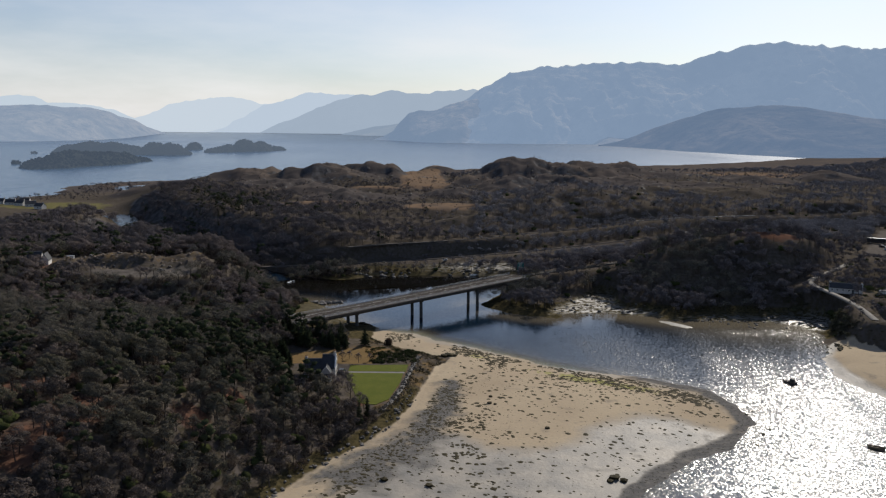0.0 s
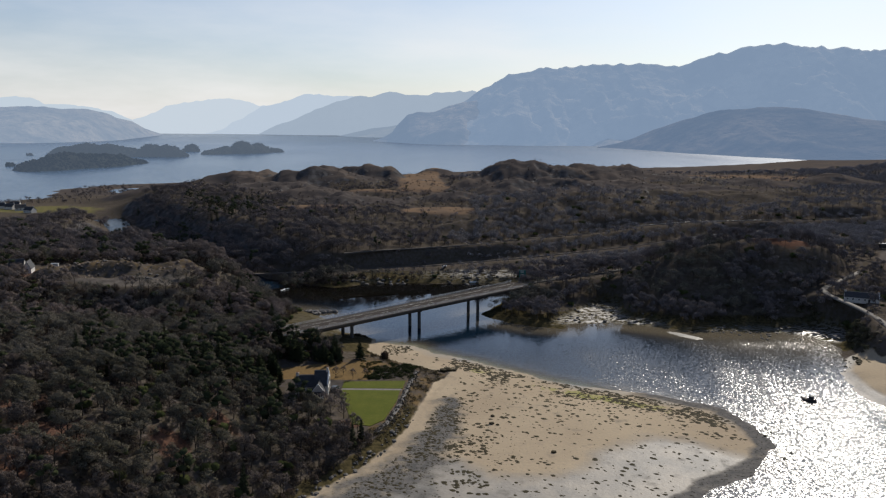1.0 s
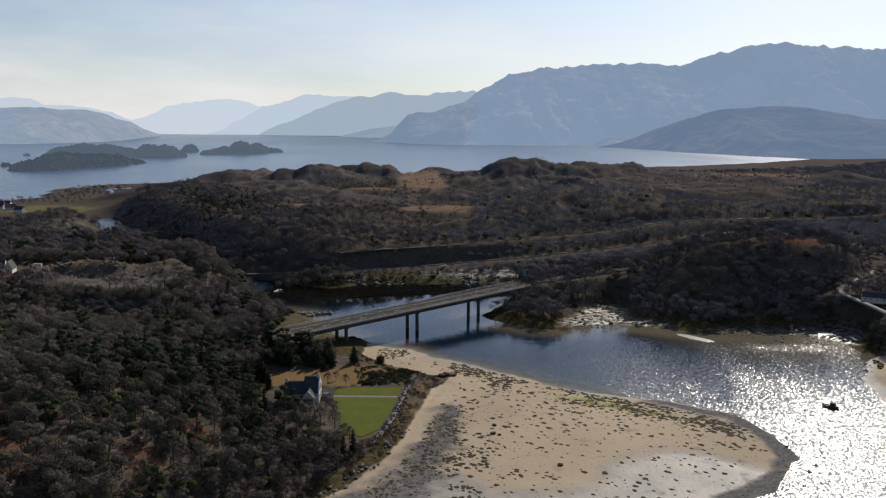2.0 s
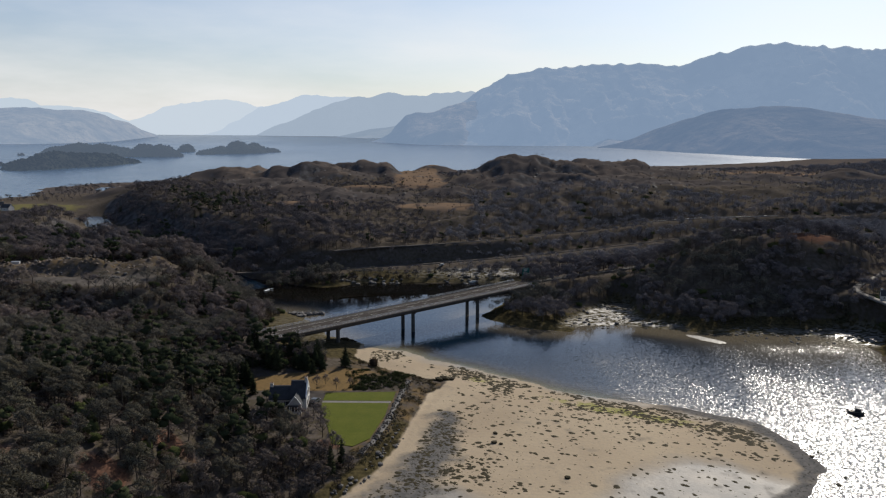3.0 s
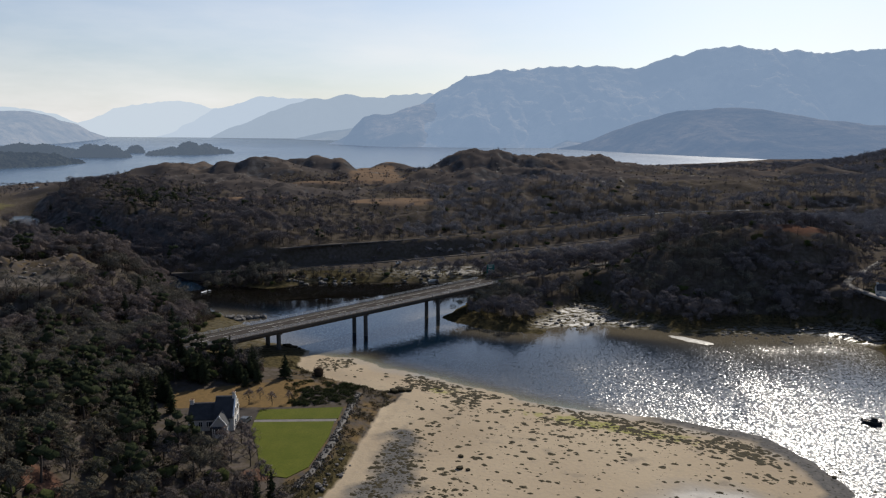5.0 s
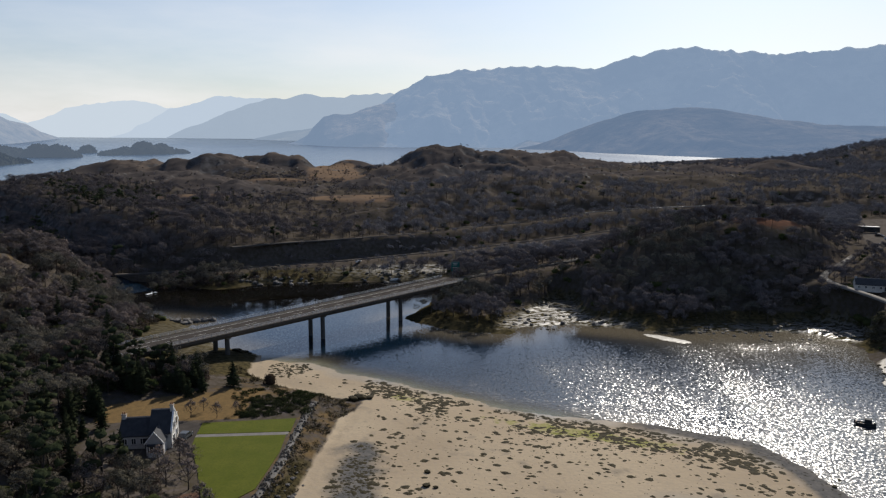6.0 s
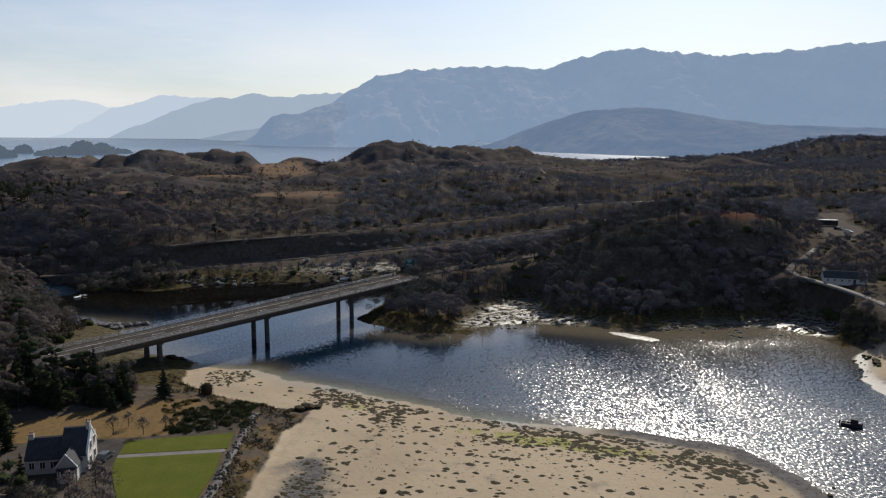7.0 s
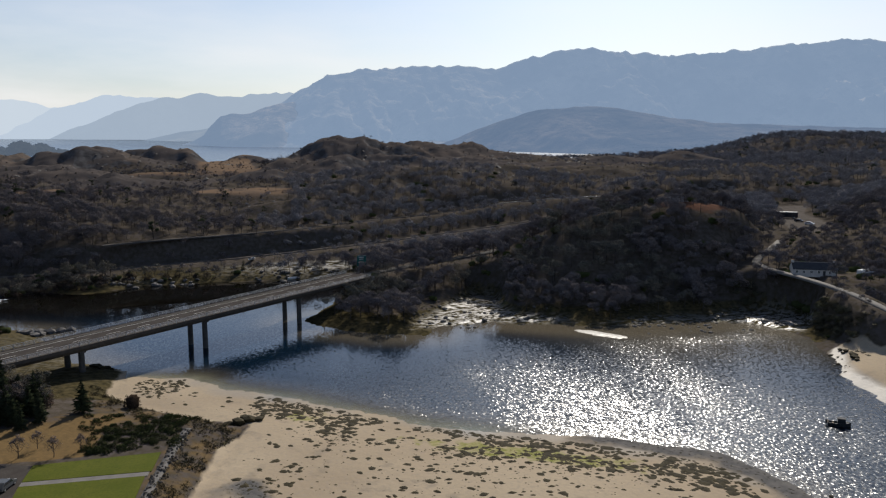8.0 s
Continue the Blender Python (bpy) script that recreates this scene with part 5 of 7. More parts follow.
def plant(which, protos, name, mat, label, category, group, limit):
    """Trees of a stretch near the shore as things of their own; returns those that are left."""
    at = np.flatnonzero(which & near)
    at = at[np.argsort(np.hypot(x[at] + 20, y[at] - 220))][:limit]
    models = [tree_thing(name, p, mat, label, category, group) for p in protos]
    for n_, i in enumerate(at):
        k = n_ % len(models)
        m = pose(x[i], y[i], z[i], 0, 0, 137.5 * n_) @ Matrix.Diagonal((hgt[i], hgt[i], hgt[i], 1))
        if n_ < len(models):
            models[k].matrix_basis = m
        else:
            copy_thing(models[k], pose(0, 0, 0)).matrix_basis = m
    left = which.copy()
    left[at] = False
    return left


left_c = plant(is_con, SPRUCES[:2] + PINES, "conifer", M_NEEDLE, "dark green conifer on a wooded slope above the beach", "tree", "conifers of the shore wood", 160)
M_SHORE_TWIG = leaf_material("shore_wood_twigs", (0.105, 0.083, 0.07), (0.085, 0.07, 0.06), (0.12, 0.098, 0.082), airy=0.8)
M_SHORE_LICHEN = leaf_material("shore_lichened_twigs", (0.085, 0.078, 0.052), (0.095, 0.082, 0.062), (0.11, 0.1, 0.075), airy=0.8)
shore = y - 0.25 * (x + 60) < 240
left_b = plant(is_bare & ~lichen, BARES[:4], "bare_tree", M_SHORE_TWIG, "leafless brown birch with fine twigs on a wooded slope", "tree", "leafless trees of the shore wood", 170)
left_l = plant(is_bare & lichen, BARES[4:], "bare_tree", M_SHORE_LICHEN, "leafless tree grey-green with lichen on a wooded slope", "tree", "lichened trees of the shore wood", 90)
left_s = plant(is_shrub, SHRUBS, "bush", M_GORSE, "rounded evergreen bush under leafless trees", "bush", "bushes of the shore wood", 60)
forest("woods_conifer", SPRUCES[:1] + PINES, M_NEEDLE, xyz[left_c], hgt[left_c], "dark conifers among leafless woods on a hillside")
forest("woods_leafless", BARES, M_TWIG, xyz[left_b & ~shore], hgt[left_b & ~shore], "leafless brown birch wood covering a hillside")
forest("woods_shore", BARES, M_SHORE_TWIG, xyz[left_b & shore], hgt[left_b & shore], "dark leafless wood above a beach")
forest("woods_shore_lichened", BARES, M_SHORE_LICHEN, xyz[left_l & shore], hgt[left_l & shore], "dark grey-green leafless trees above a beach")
forest("woods_lichened", BARES, M_LICHEN, xyz[left_l & ~shore], hgt[left_l & ~shore], "leafless grey-green trees among birch wood")
ux, uy, rg2 = scatter(-330, -6, 118, 470, 3.2, 9)
uz = ground_z(ux, uy)
uk = 0.97 * open_ground(ux, uy, uz)
for cx, cy, sx, sy in BRACKEN:
    uk = uk * (1 - 0.9 * blob_at(ux, uy, cx, cy, sx, sy))
uk = rg2.random(len(ux)) < uk
ux, uy, uz = ux[uk], uy[uk], uz[uk]
forest("brushwood", [shrub(k, 14, 0.2, 1) for k in range(90, 93)], leaf_material("brush", (0.058, 0.044, 0.036), (0.076, 0.052, 0.04), (0.062, 0.052, 0.044), airy=0.8), np.stack([ux, uy, uz - 0.1], -1), 1.3 + 1.9 * rg2.random(len(ux)), "brown bracken and brambles under leafless trees", "brush")
forest("undergrowth", SHRUBS, M_GORSE, xyz[left_s], hgt[left_s], "evergreen bushes in a leafless wood", "bushes")

# headland wood, beyond the bridge
x, y, rg = scatter(24, 420, 322, 640, 5.0, 5)
z = ground_z(x, y)
dens = 0.92 * open_ground(x, y, z) * (1 - 0.8 * blob_at(x, y, 174, 413, 17, 8)) * (1 - 0.45 * smooth(520, 600, y))
ok = rg.random(len(x)) < dens
x, y, z = x[ok], y[ok], z[ok]
kind = rg.random(len(x))
hgt = 5.5 + 3.5 * rg.random(len(x))
xyz = np.stack([x, y, z], -1)
hgt = hgt * (1 - 0.5 * smooth(352, 344, y)) * (1 - 0.6 * blob_at(x, y, 238, 424, 30, 36)) * (1 - 0.35 * blob_at(x, y, 208, 388, 16, 20))
hgt = hgt * (1 - 0.5 * smooth(15, 7, along(ROAD_OLD, x - 4, y + 12)[0])) * (1 - 0.4 * smooth(11, 5, along(RAILWAY, x - 4, y + 9)[0]))
lich = (fbm(x / 22 + 3, y / 22, 2) > 0.52) & (y < 460) & (x < 150)
back = y > 480
forest("woods_behind", FARS, M_HAZED_BIRCH, xyz[(kind < 0.86) & ~lich & back], hgt[(kind < 0.86) & ~lich & back], "leafless wood running back behind a headland")
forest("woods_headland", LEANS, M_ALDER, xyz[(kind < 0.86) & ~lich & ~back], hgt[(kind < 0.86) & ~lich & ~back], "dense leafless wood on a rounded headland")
forest("woods_roadside", LEANS, M_OSIER, xyz[(kind < 0.86) & lich], hgt[(kind < 0.86) & lich], "pale grey-green leafless scrub beside a road")
forest("bushes_headland", SHRUBS, M_GORSE, xyz[kind > 0.9], 0.4 * hgt[kind > 0.9], "dark evergreen bushes on a wooded headland", "bushes")

# scrub of the moor, and the woods beside the river
x, y, rg = scatter(-460, 760, 466, 1020, 5.6, 8)
z = ground_z(x, y)
wood = knoll_shape(x, y, WOODED)[0]
bare = np.maximum(knoll_shape(x, y, KNOLLS)[0] * (1 - wood), flats(x, y))
dens = open_ground(x, y, z) * np.clip(0.95 - 1.0 * smooth(0.12, 0.45, bare), 0.03, 0.95) * ((x < 24) | (y > 640) | (x > 420))
dens = dens * np.where((y > 800) & (x < 330), 0.35, np.where(x > 420, 0.6, 1)) * smooth(8, 30, signed(LOCH, x, y))
ok = rg.random(len(x)) < dens
x, y, z = x[ok], y[ok], z[ok]
hgt = (3.5 + 3.5 * rg.random(len(x))) * np.where(x > 420, 1.25, 0.85) * (1 + 0.5 * smooth(560, 520, y) + 0.4 * smooth(-40, -90, x) * smooth(760, 700, y)) * (1 - 0.4 * smooth(0.05, 0.3, knoll_shape(x, y, KNOLLS)[0]))
hgt = hgt * (1 - 0.5 * smooth(15, 7, along(ROAD_OLD, x - 4, y + 12)[0])) * (1 - 0.4 * smooth(11, 5, along(RAILWAY, x - 4, y + 9)[0]))
xyz = np.stack([x, y, z], -1)
k = rg.random(len(x))
k = np.where(rg.random(len(x)) < 0.75 * blob_at(x, y, -165, 620, 45, 60) * (fbm(x / 30, y / 30, 2) > 0.42), 0.99, k)
k = np.where((k > 0.93) & (k < 0.975) & (y > 560), 0.5, k)
west = x < 10 + 60 * (fbm(x / 40, y / 40, 2) - 0.5)
forest("scrub_grey", FARS, M_HAZED_BIRCH, xyz[(k <= 0.93) & ~west], hgt[(k <= 0.93) & ~west], "leafless scrub, paled for haze, on the slopes of a moor", "scrub")
forest("scrub_leafless", FARS, leaf_material("brown_scrub_twigs", (0.14, 0.115, 0.107), (0.115, 0.1, 0.098), (0.155, 0.134, 0.122), airy=0.95), xyz[(k <= 0.93) & west], hgt[(k <= 0.93) & west], "leafless birch scrub on the lower slopes of a moor", "scrub")
forest("scrub_pines", [pine(77, 60), pine(79, 60), spruce(78, 8)], M_NEEDLE, xyz[k > 0.93], 1.1 * hgt[k > 0.93], "scattered dark pines on a moor", "scrub")
# heather and grass tussocks on the open tops
x, y, rg = scatter(-420, 520, 540, 980, 9.0, 12)
z = ground_z(x, y)
ok = (rg.random(len(x)) < 0.6 * smooth(20, 34, z)) & (open_ground(x, y, z) > 0.5)
x, y, z = x[ok], y[ok], z[ok]
forest("heather", [shrub(k, 10, 0.25, 1) for k in range(50, 53)], leaf_material("heather", (0.06, 0.047, 0.04), (0.085, 0.062, 0.047), (0.11, 0.082, 0.055)), np.stack([x, y, z - 0.1], -1), 0.5 + 0.7 * rg.random(len(x)), "dark heather tussocks on a moor", "heather")

# pale broken rock on the knolls' steep sides
rg = np.random.default_rng(17)
kx, ky = rg.uniform(-220, 420, 9000), rg.uniform(555, 850, 9000)
ku = knoll_shape(kx, ky, KNOLLS)[0]
on = (ku > 0.25) & (ku < 0.85) & (rg.random(9000) < 0.75 * smooth(0.5, 0.66, fbm(kx / 16 + 3, ky / 16, 3)))
KNOLL_ROCKS = (kx[on], ky[on], 0.4 + 1.3 * rg.random(on.sum()) ** 2)

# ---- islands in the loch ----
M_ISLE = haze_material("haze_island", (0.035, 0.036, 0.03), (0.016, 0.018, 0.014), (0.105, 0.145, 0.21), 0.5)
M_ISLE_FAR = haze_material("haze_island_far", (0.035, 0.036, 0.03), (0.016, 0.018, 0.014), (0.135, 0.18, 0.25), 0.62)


def island(bumps, label, seed, mat, trees=1600):
    """A wooded island: broad bumps (x, y, half-widths, height over the water) with a rocky rim and tree crowns over them."""
    b = np.array(bumps, float)
    x0, x1, y0, y1 = (b[:, 0] - b[:, 2]).min() - 8, (b[:, 0] + b[:, 2]).max() + 8, (b[:, 1] - b[:, 3]).min() - 8, (b[:, 1] + b[:, 3]).max() + 8
    X, Y = np.meshgrid(np.linspace(x0, x1, 80), np.linspace(y0, y1, 50))

    def zz(x, y):
        wx, wy = x + 10 * (fbm(x / 30 + seed, y / 30, 3) - 0.5), y + 30 * (fbm(x / 40, y / 40 + seed, 3) - 0.5)
        q = np.full(np.shape(x), -3.0)
        for cx, cy, sx, sy, hh in bumps:
            r = np.clip(1 - ((wx - cx) / sx) ** 2 - ((wy - cy) / sy) ** 2, 0, 1)
            q = np.maximum(q, -3 + (hh + 3) * r**0.7)
        return 9 + q * (0.85 + 0.3 * fbm(x / 22 + seed, y / 22, 4))
    Z = zz(X, Y)
    k = np.arange(X.size).reshape(X.shape)
    q = np.stack([k[:-1, :-1], k[:-1, 1:], k[1:, 1:], k[1:, :-1]], -1).reshape(-1, 4)
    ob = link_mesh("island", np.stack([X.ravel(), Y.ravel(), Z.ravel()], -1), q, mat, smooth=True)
    tagged(ob, label, "island", "islands in the loch")
    rg = np.random.default_rng(int(seed * 10))
    px, py = rg.uniform(x0, x1, trees), rg.uniform(y0, y1, trees)
    pz = zz(px, py)
    on = pz > 10.5
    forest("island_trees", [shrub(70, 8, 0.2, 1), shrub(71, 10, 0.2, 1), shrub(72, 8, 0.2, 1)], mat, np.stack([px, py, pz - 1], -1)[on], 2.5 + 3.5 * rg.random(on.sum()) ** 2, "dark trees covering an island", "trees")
    return ob


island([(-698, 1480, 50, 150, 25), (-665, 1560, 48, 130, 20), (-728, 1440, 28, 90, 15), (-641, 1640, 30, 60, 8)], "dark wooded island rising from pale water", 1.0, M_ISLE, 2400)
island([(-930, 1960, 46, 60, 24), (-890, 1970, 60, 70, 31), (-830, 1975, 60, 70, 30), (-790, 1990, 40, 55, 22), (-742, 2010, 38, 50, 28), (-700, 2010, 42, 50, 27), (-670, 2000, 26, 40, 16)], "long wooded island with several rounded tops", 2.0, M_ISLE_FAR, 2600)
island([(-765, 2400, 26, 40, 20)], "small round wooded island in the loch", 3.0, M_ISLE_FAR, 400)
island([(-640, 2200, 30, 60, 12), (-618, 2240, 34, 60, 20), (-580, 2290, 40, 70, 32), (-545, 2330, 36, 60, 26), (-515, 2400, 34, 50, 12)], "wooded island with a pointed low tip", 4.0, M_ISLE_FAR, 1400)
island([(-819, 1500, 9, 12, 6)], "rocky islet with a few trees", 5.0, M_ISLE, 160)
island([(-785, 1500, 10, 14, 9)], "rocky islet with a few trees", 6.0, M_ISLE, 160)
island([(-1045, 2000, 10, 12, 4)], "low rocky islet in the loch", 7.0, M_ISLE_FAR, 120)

# ---- walls, roofs, windows ----
M_HARL = plain("white_harling", (0.52, 0.51, 0.485), (0.43, 0.42, 0.4), 0.8, 0.9)
M_SLATE = plain("slate", (0.04, 0.042, 0.046), (0.06, 0.062, 0.067), 1.2, 0.75)
M_TRIM = plain("white_paint", (0.78, 0.78, 0.76), (0.7, 0.7, 0.68), 2.0, 0.5)
M_STONE = plain("chimney_stone", (0.25, 0.22, 0.19), (0.35, 0.3, 0.25), 1.5, 0.9)
M_POT = plain("clay_pot", (0.4, 0.22, 0.12), (0.3, 0.16, 0.09), 3.0, 0.8)
M_GLASS, _n, _l, _b = material("window_glass")
_l.new(mixrgb(_n, _l, noise_fac(_n, _l, 0.7), (0.015, 0.018, 0.022), (0.03, 0.034, 0.04)), _b.inputs["Base Color"])
_b.inputs["Roughness"].default_value = 0.06
M_TYRE = plain("rubber", (0.02, 0.02, 0.02), (0.03, 0.03, 0.03), 6.0, 0.8)


def window(parent, m, w, hgt):
    """A window on a wall that faces -y of its own frame: frame, mullion, sill and panes."""
    f = part("window", boxbm(-w / 2, w / 2, -0.05, 0.05, 0, hgt, bevel=0.01), M_TRIM, parent, "white framed window")
    f.matrix_basis = m
    for k in (0, 1):
        p = part("pane", boxbm(-w / 2 + 0.08 + k * w / 2 - k * 0.04, k * w / 2 - 0.04 * (1 - k) - k * 0.08, -0.075, -0.052, 0.08, hgt - 0.08), M_GLASS, f, "dark glass pane")
    part("sill", boxbm(-w / 2 - 0.08, w / 2 + 0.08, -0.16, -0.05, -0.1, 0.0, bevel=0.01), M_STONE, f)
    return f


def block(parent, x0, x1, half, eaves, ridge, name="wall", base=-0.8):
    """Walls of a gabled block, ridge along x."""
    out = [(-half, base), (half, base), (half, eaves), (0, ridge), (-half, eaves)]
    return part(name, prismbm(out, "x", x0, x1), M_HARL, parent, "white harled wall")


def roof(parent, x0, x1, half, eaves, ridge, over=0.25, thick=0.16):
    """Two slated slopes with an overhang at the eaves, and a ridge."""
    k = (ridge - eaves) / half
    e, ev = half + over, eaves - k * over
    for s in (-1, 1):
        out = [(s * e, ev + 0.02), (0, ridge + 0.02), (0, ridge + 0.02 + thick), (s * e, ev + 0.02 + thick)]
        part("roof_slope", prismbm(out, "x", x0, x1), M_SLATE, parent, "dark grey slates")
    part("ridge_tiles", prismbm([(-0.2, ridge + thick - 0.03), (0.2, ridge + thick - 0.03), (0, ridge + thick + 0.16)], "x", x0 + 0.05, x1 - 0.05), M_STONE, parent)


def chimney(parent, x, y, z0, z1, w=0.8, d=0.6, pots=2):
    c = part("chimney", boxbm(x - w / 2, x + w / 2, y - d / 2, y + d / 2, z0, z1, bevel=0.03), M_HARL, parent, "white chimney stack")
    part("coping", boxbm(x - w / 2 - 0.08, x + w / 2 + 0.08, y - d / 2 - 0.08, y + d / 2 + 0.08, z1, z1 + 0.14, bevel=0.02), M_STONE, c)
    for i in range(pots):
        p = part("chimney_pot", cylbm(0.13, 0.1, 0.45, 10, z1 + 0.13), M_POT, c, "clay chimney pot")
        p.matrix_basis = pose(x + (i - (pots - 1) / 2) * 0.34, y, 0)


def gable_copes(parent, x, half, eaves, ridge):
    """White raised skews along a gable's slopes."""
    for s in (-1, 1):
        part("skew", prismbm([(s * (half + 0.1), eaves - 0.05), (0, ridge + 0.05), (0, ridge + 0.38), (s * (half + 0.1), eaves + 0.28)], "x", x - 0.16, x + 0.16), M_TRIM, parent, "white skew stones along a gable")


# the house by the beach
house = empty("house", pose(-42.6, 265.8, 2.8, 0, 0, 3.0) @ Matrix.Scale(1.12, 4), "white harled house with dark slate roofs beside a lawn", "house")
block(house, -4.9, 0.6, 2.9, 2.6, 5.0)
roof(house, -4.98, 0.6, 2.9, 2.6, 5.0)
block(house, 0.6, 4.7, 3.5, 3.1, 6.4)
roof(house, 0.5, 4.55, 3.5, 3.1, 6.4)
gable_copes(house, 4.62, 3.5, 3.1, 6.4)
chimney(house, -4.5, 0, 4.4, 5.75)
chimney(house, 4.3, 0, 5.9, 7.3, 0.6, 0.9)
chimney(house, 4.4, 2.9, 3.2, 4.7, 0.5, 0.6, 1)
wing = [(0.7, -0.8), (3.7, -0.8), (3.7, 2.5), (2.2, 4.4), (0.7, 2.5)]
part("wing_wall", prismbm(wing, "y", -6.6, -3.2), M_HARL, house, "white wall of a front wing")
for s in (-1, 1):
    part("wing_roof", prismbm([(2.2 + s * 1.75, 2.2), (2.2, 4.43), (2.2, 4.6), (2.2 + s * 1.75, 2.37)], "y", -6.85, -1.2), M_SLATE, house, "dark slates over a front wing")
    part("wing_bargeboard", prismbm([(2.2 + s * 1.8, 2.15), (2.2, 4.45), (2.2, 4.72), (2.2 + s * 1.8, 2.42)], "y", -7.0, -6.88), M_TRIM, house, "white bargeboard")
bay = part("bay", prismbm([(0.95, -6.55), (0.95, -7.1), (1.4, -7.5), (3.0, -7.5), (3.45, -7.1), (3.45, -6.55)], "z", -0.8, 0.9), M_HARL, house, "low wall under a bay window")
part("bay_glass", prismbm([(1.0, -6.55), (1.0, -7.08), (1.42, -7.45), (2.98, -7.45), (3.4, -7.08), (3.4, -6.55)], "z", 0.9, 2.05), M_GLASS, bay, "dark glass of a bay window")
part("bay_roof", prismbm([(0.85, -6.5), (0.85, -7.15), (1.36, -7.6), (3.04, -7.6), (3.55, -7.15), (3.55, -6.5)], "z", 2.05, 2.25), M_SLATE, bay)
for xx, yy in ((1.42, -7.46), (2.2, -7.46), (2.98, -7.46), (1.0, -7.1), (3.4, -7.1)):
    part("mullion", boxbm(xx - 0.06, xx + 0.06, yy - 0.06, yy + 0.06, 0.9, 2.05), M_TRIM, bay, "white mullion")
for xx in (-3.9, -2.3, -0.7):
    window(house, pose(xx, -2.93, 0.9), 0.9, 1.2)
for yy, zz in ((-1.6, 0.8), (1.4, 0.8), (-1.2, 3.2), (1.3, 3.2)):
    window(house, pose(4.73, yy, zz, 0, 0, 90), 1.15, 1.35)
door = part("door", boxbm(-0.45, 0.45, -0.05, 0.03, 0, 2.0, bevel=0.01), M_SLATE, house, "dark front door")
door.matrix_basis = pose(0.1, -2.95, 0.0)

# the house on the quarry shelf
qz = z_at(-203, 384)
knoll_house = empty("house", pose(-203, 384, qz, 0, 0, 14), "white house with a steep dark roof on a bare shelf", "house")
block(knoll_house, -3.4, 3.4, 3.0, 2.6, 6.2)
roof(knoll_house, -3.5, 3.5, 3.0, 2.6, 6.2)
wing = [(3.4, -0.8), (7.0, -0.8), (7.0, 2.4), (5.2, 5.6), (3.4, 2.4)]
part("wing_wall", prismbm(wing, "y", -4.4, 2.8), M_HARL, knoll_house, "white gabled wing")
for s in (-1, 1):
    part("wing_roof", prismbm([(5.2 + s * 2.05, 2.1), (5.2, 5.63), (5.2, 5.8), (5.2 + s * 2.05, 2.27)], "y", -4.5, 2.9), M_SLATE, knoll_house, "dark slates over a gabled wing")
wing = [(-7.0, -0.8), (-3.4, -0.8), (-3.4, 2.4), (-5.2, 5.6), (-7.0, 2.4)]
part("wing_wall", prismbm(wing, "y", -4.4, 2.8), M_HARL, knoll_house, "white gabled wing")
for s in (-1, 1):
    part("wing_roof", prismbm([(-5.2 + s * 2.05, 2.1), (-5.2, 5.63), (-5.2, 5.8), (-5.2 + s * 2.05, 2.27)], "y", -4.5, 2.9), M_SLATE, knoll_house, "dark slates over a gabled wing")
for xx in (-5.2, 5.2):
    window(knoll_house, pose(xx, -4.43, 0.7), 1.6, 1.5)
for xx in (-1.6, 1.6):
    window(knoll_house, pose(xx, -3.03, 0.8), 1.0, 1.2)

# cottage behind the headland
cottage = empty("cottage", pose(188.6, 362.3, 13.9, 0, 0, -24) @ Matrix.Diagonal((0.92, 0.9, 0.78, 1)), "long low white cottage with a dark slate roof", "cottage")
block(cottage, -7.6, 7.6, 2.9, 2.5, 5.0)
roof(cottage, -7.65, 7.5, 2.9, 2.5, 5.0)
gable_copes(cottage, 7.55, 2.9, 2.5, 5.0)
chimney(cottage, 7.2, 0, 4.6, 5.9)
chimney(cottage, -7.2, 0, 4.6, 5.9)
for xx in (-6.2, -3.8, -1.2, 1.4, 5.2):
    window(cottage, pose(xx, -2.93, 0.85), 0.9, 1.15)
d_ = part("door", boxbm(-0.45, 0.45, -0.05, 0.03, 0, 2.0, bevel=0.01), M_SLATE, cottage, "dark cottage door")
d_.matrix_basis = pose(3.2, -2.95, 0.0)

# ---- garden of the house ----
M_LAWN, _n, _l, _b = material("mown_grass")
_c = mixrgb(_n, _l, noise_fac(_n, _l, 0.25), (0.058, 0.071, 0.004), (0.076, 0.084, 0.008))
_c = mixrgb(_n, _l, noise_fac(_n, _l, 2.5, 0.45, 0.8), _c, (0.043, 0.052, 0.005))
_l.new(_c, _b.inputs["Base Color"])
_b.inputs["Roughness"].default_value = 0.95
_b.inputs["Specular IOR Level"].default_value = 0.1
bump(_n, _l, _b, noise_fac(_n, _l, 6.0, 0, 1), 0.6, 0.06)


def slab(name, outline, z0, z1, mat, label, category):
    o = part(name, prismbm(outline, "z", z0, z1), mat, None)
    return tagged(o, label, category, kind="structure")


slab("lawn_lower", [(-33.6, 267.6), (-14.0, 267.6), (-14.4, 258), (-17.2, 241), (-21, 236), (-26.5, 237.5), (-29.5, 250), (-33.2, 262)], 2.2, 2.93, M_LAWN, "bright green mown lawn beside a white house", "lawn")
slab("lawn_upper", [(-33.6, 276.2), (-12.6, 277.6), (-13.2, 269.4), (-33.6, 269.4)], 2.2, 2.95, M_LAWN, "bright green mown lawn above a garden path", "lawn")
slab("garden_path", [(-33.6, 267.7), (-13.6, 267.7), (-13.5, 269.3), (-33.6, 269.3)], 2.2, 2.9, plain("garden_gravel", (0.17, 0.16, 0.145), (0.13, 0.122, 0.11), 0.6, 0.95), "pale straight gravel path between two lawns", "path")
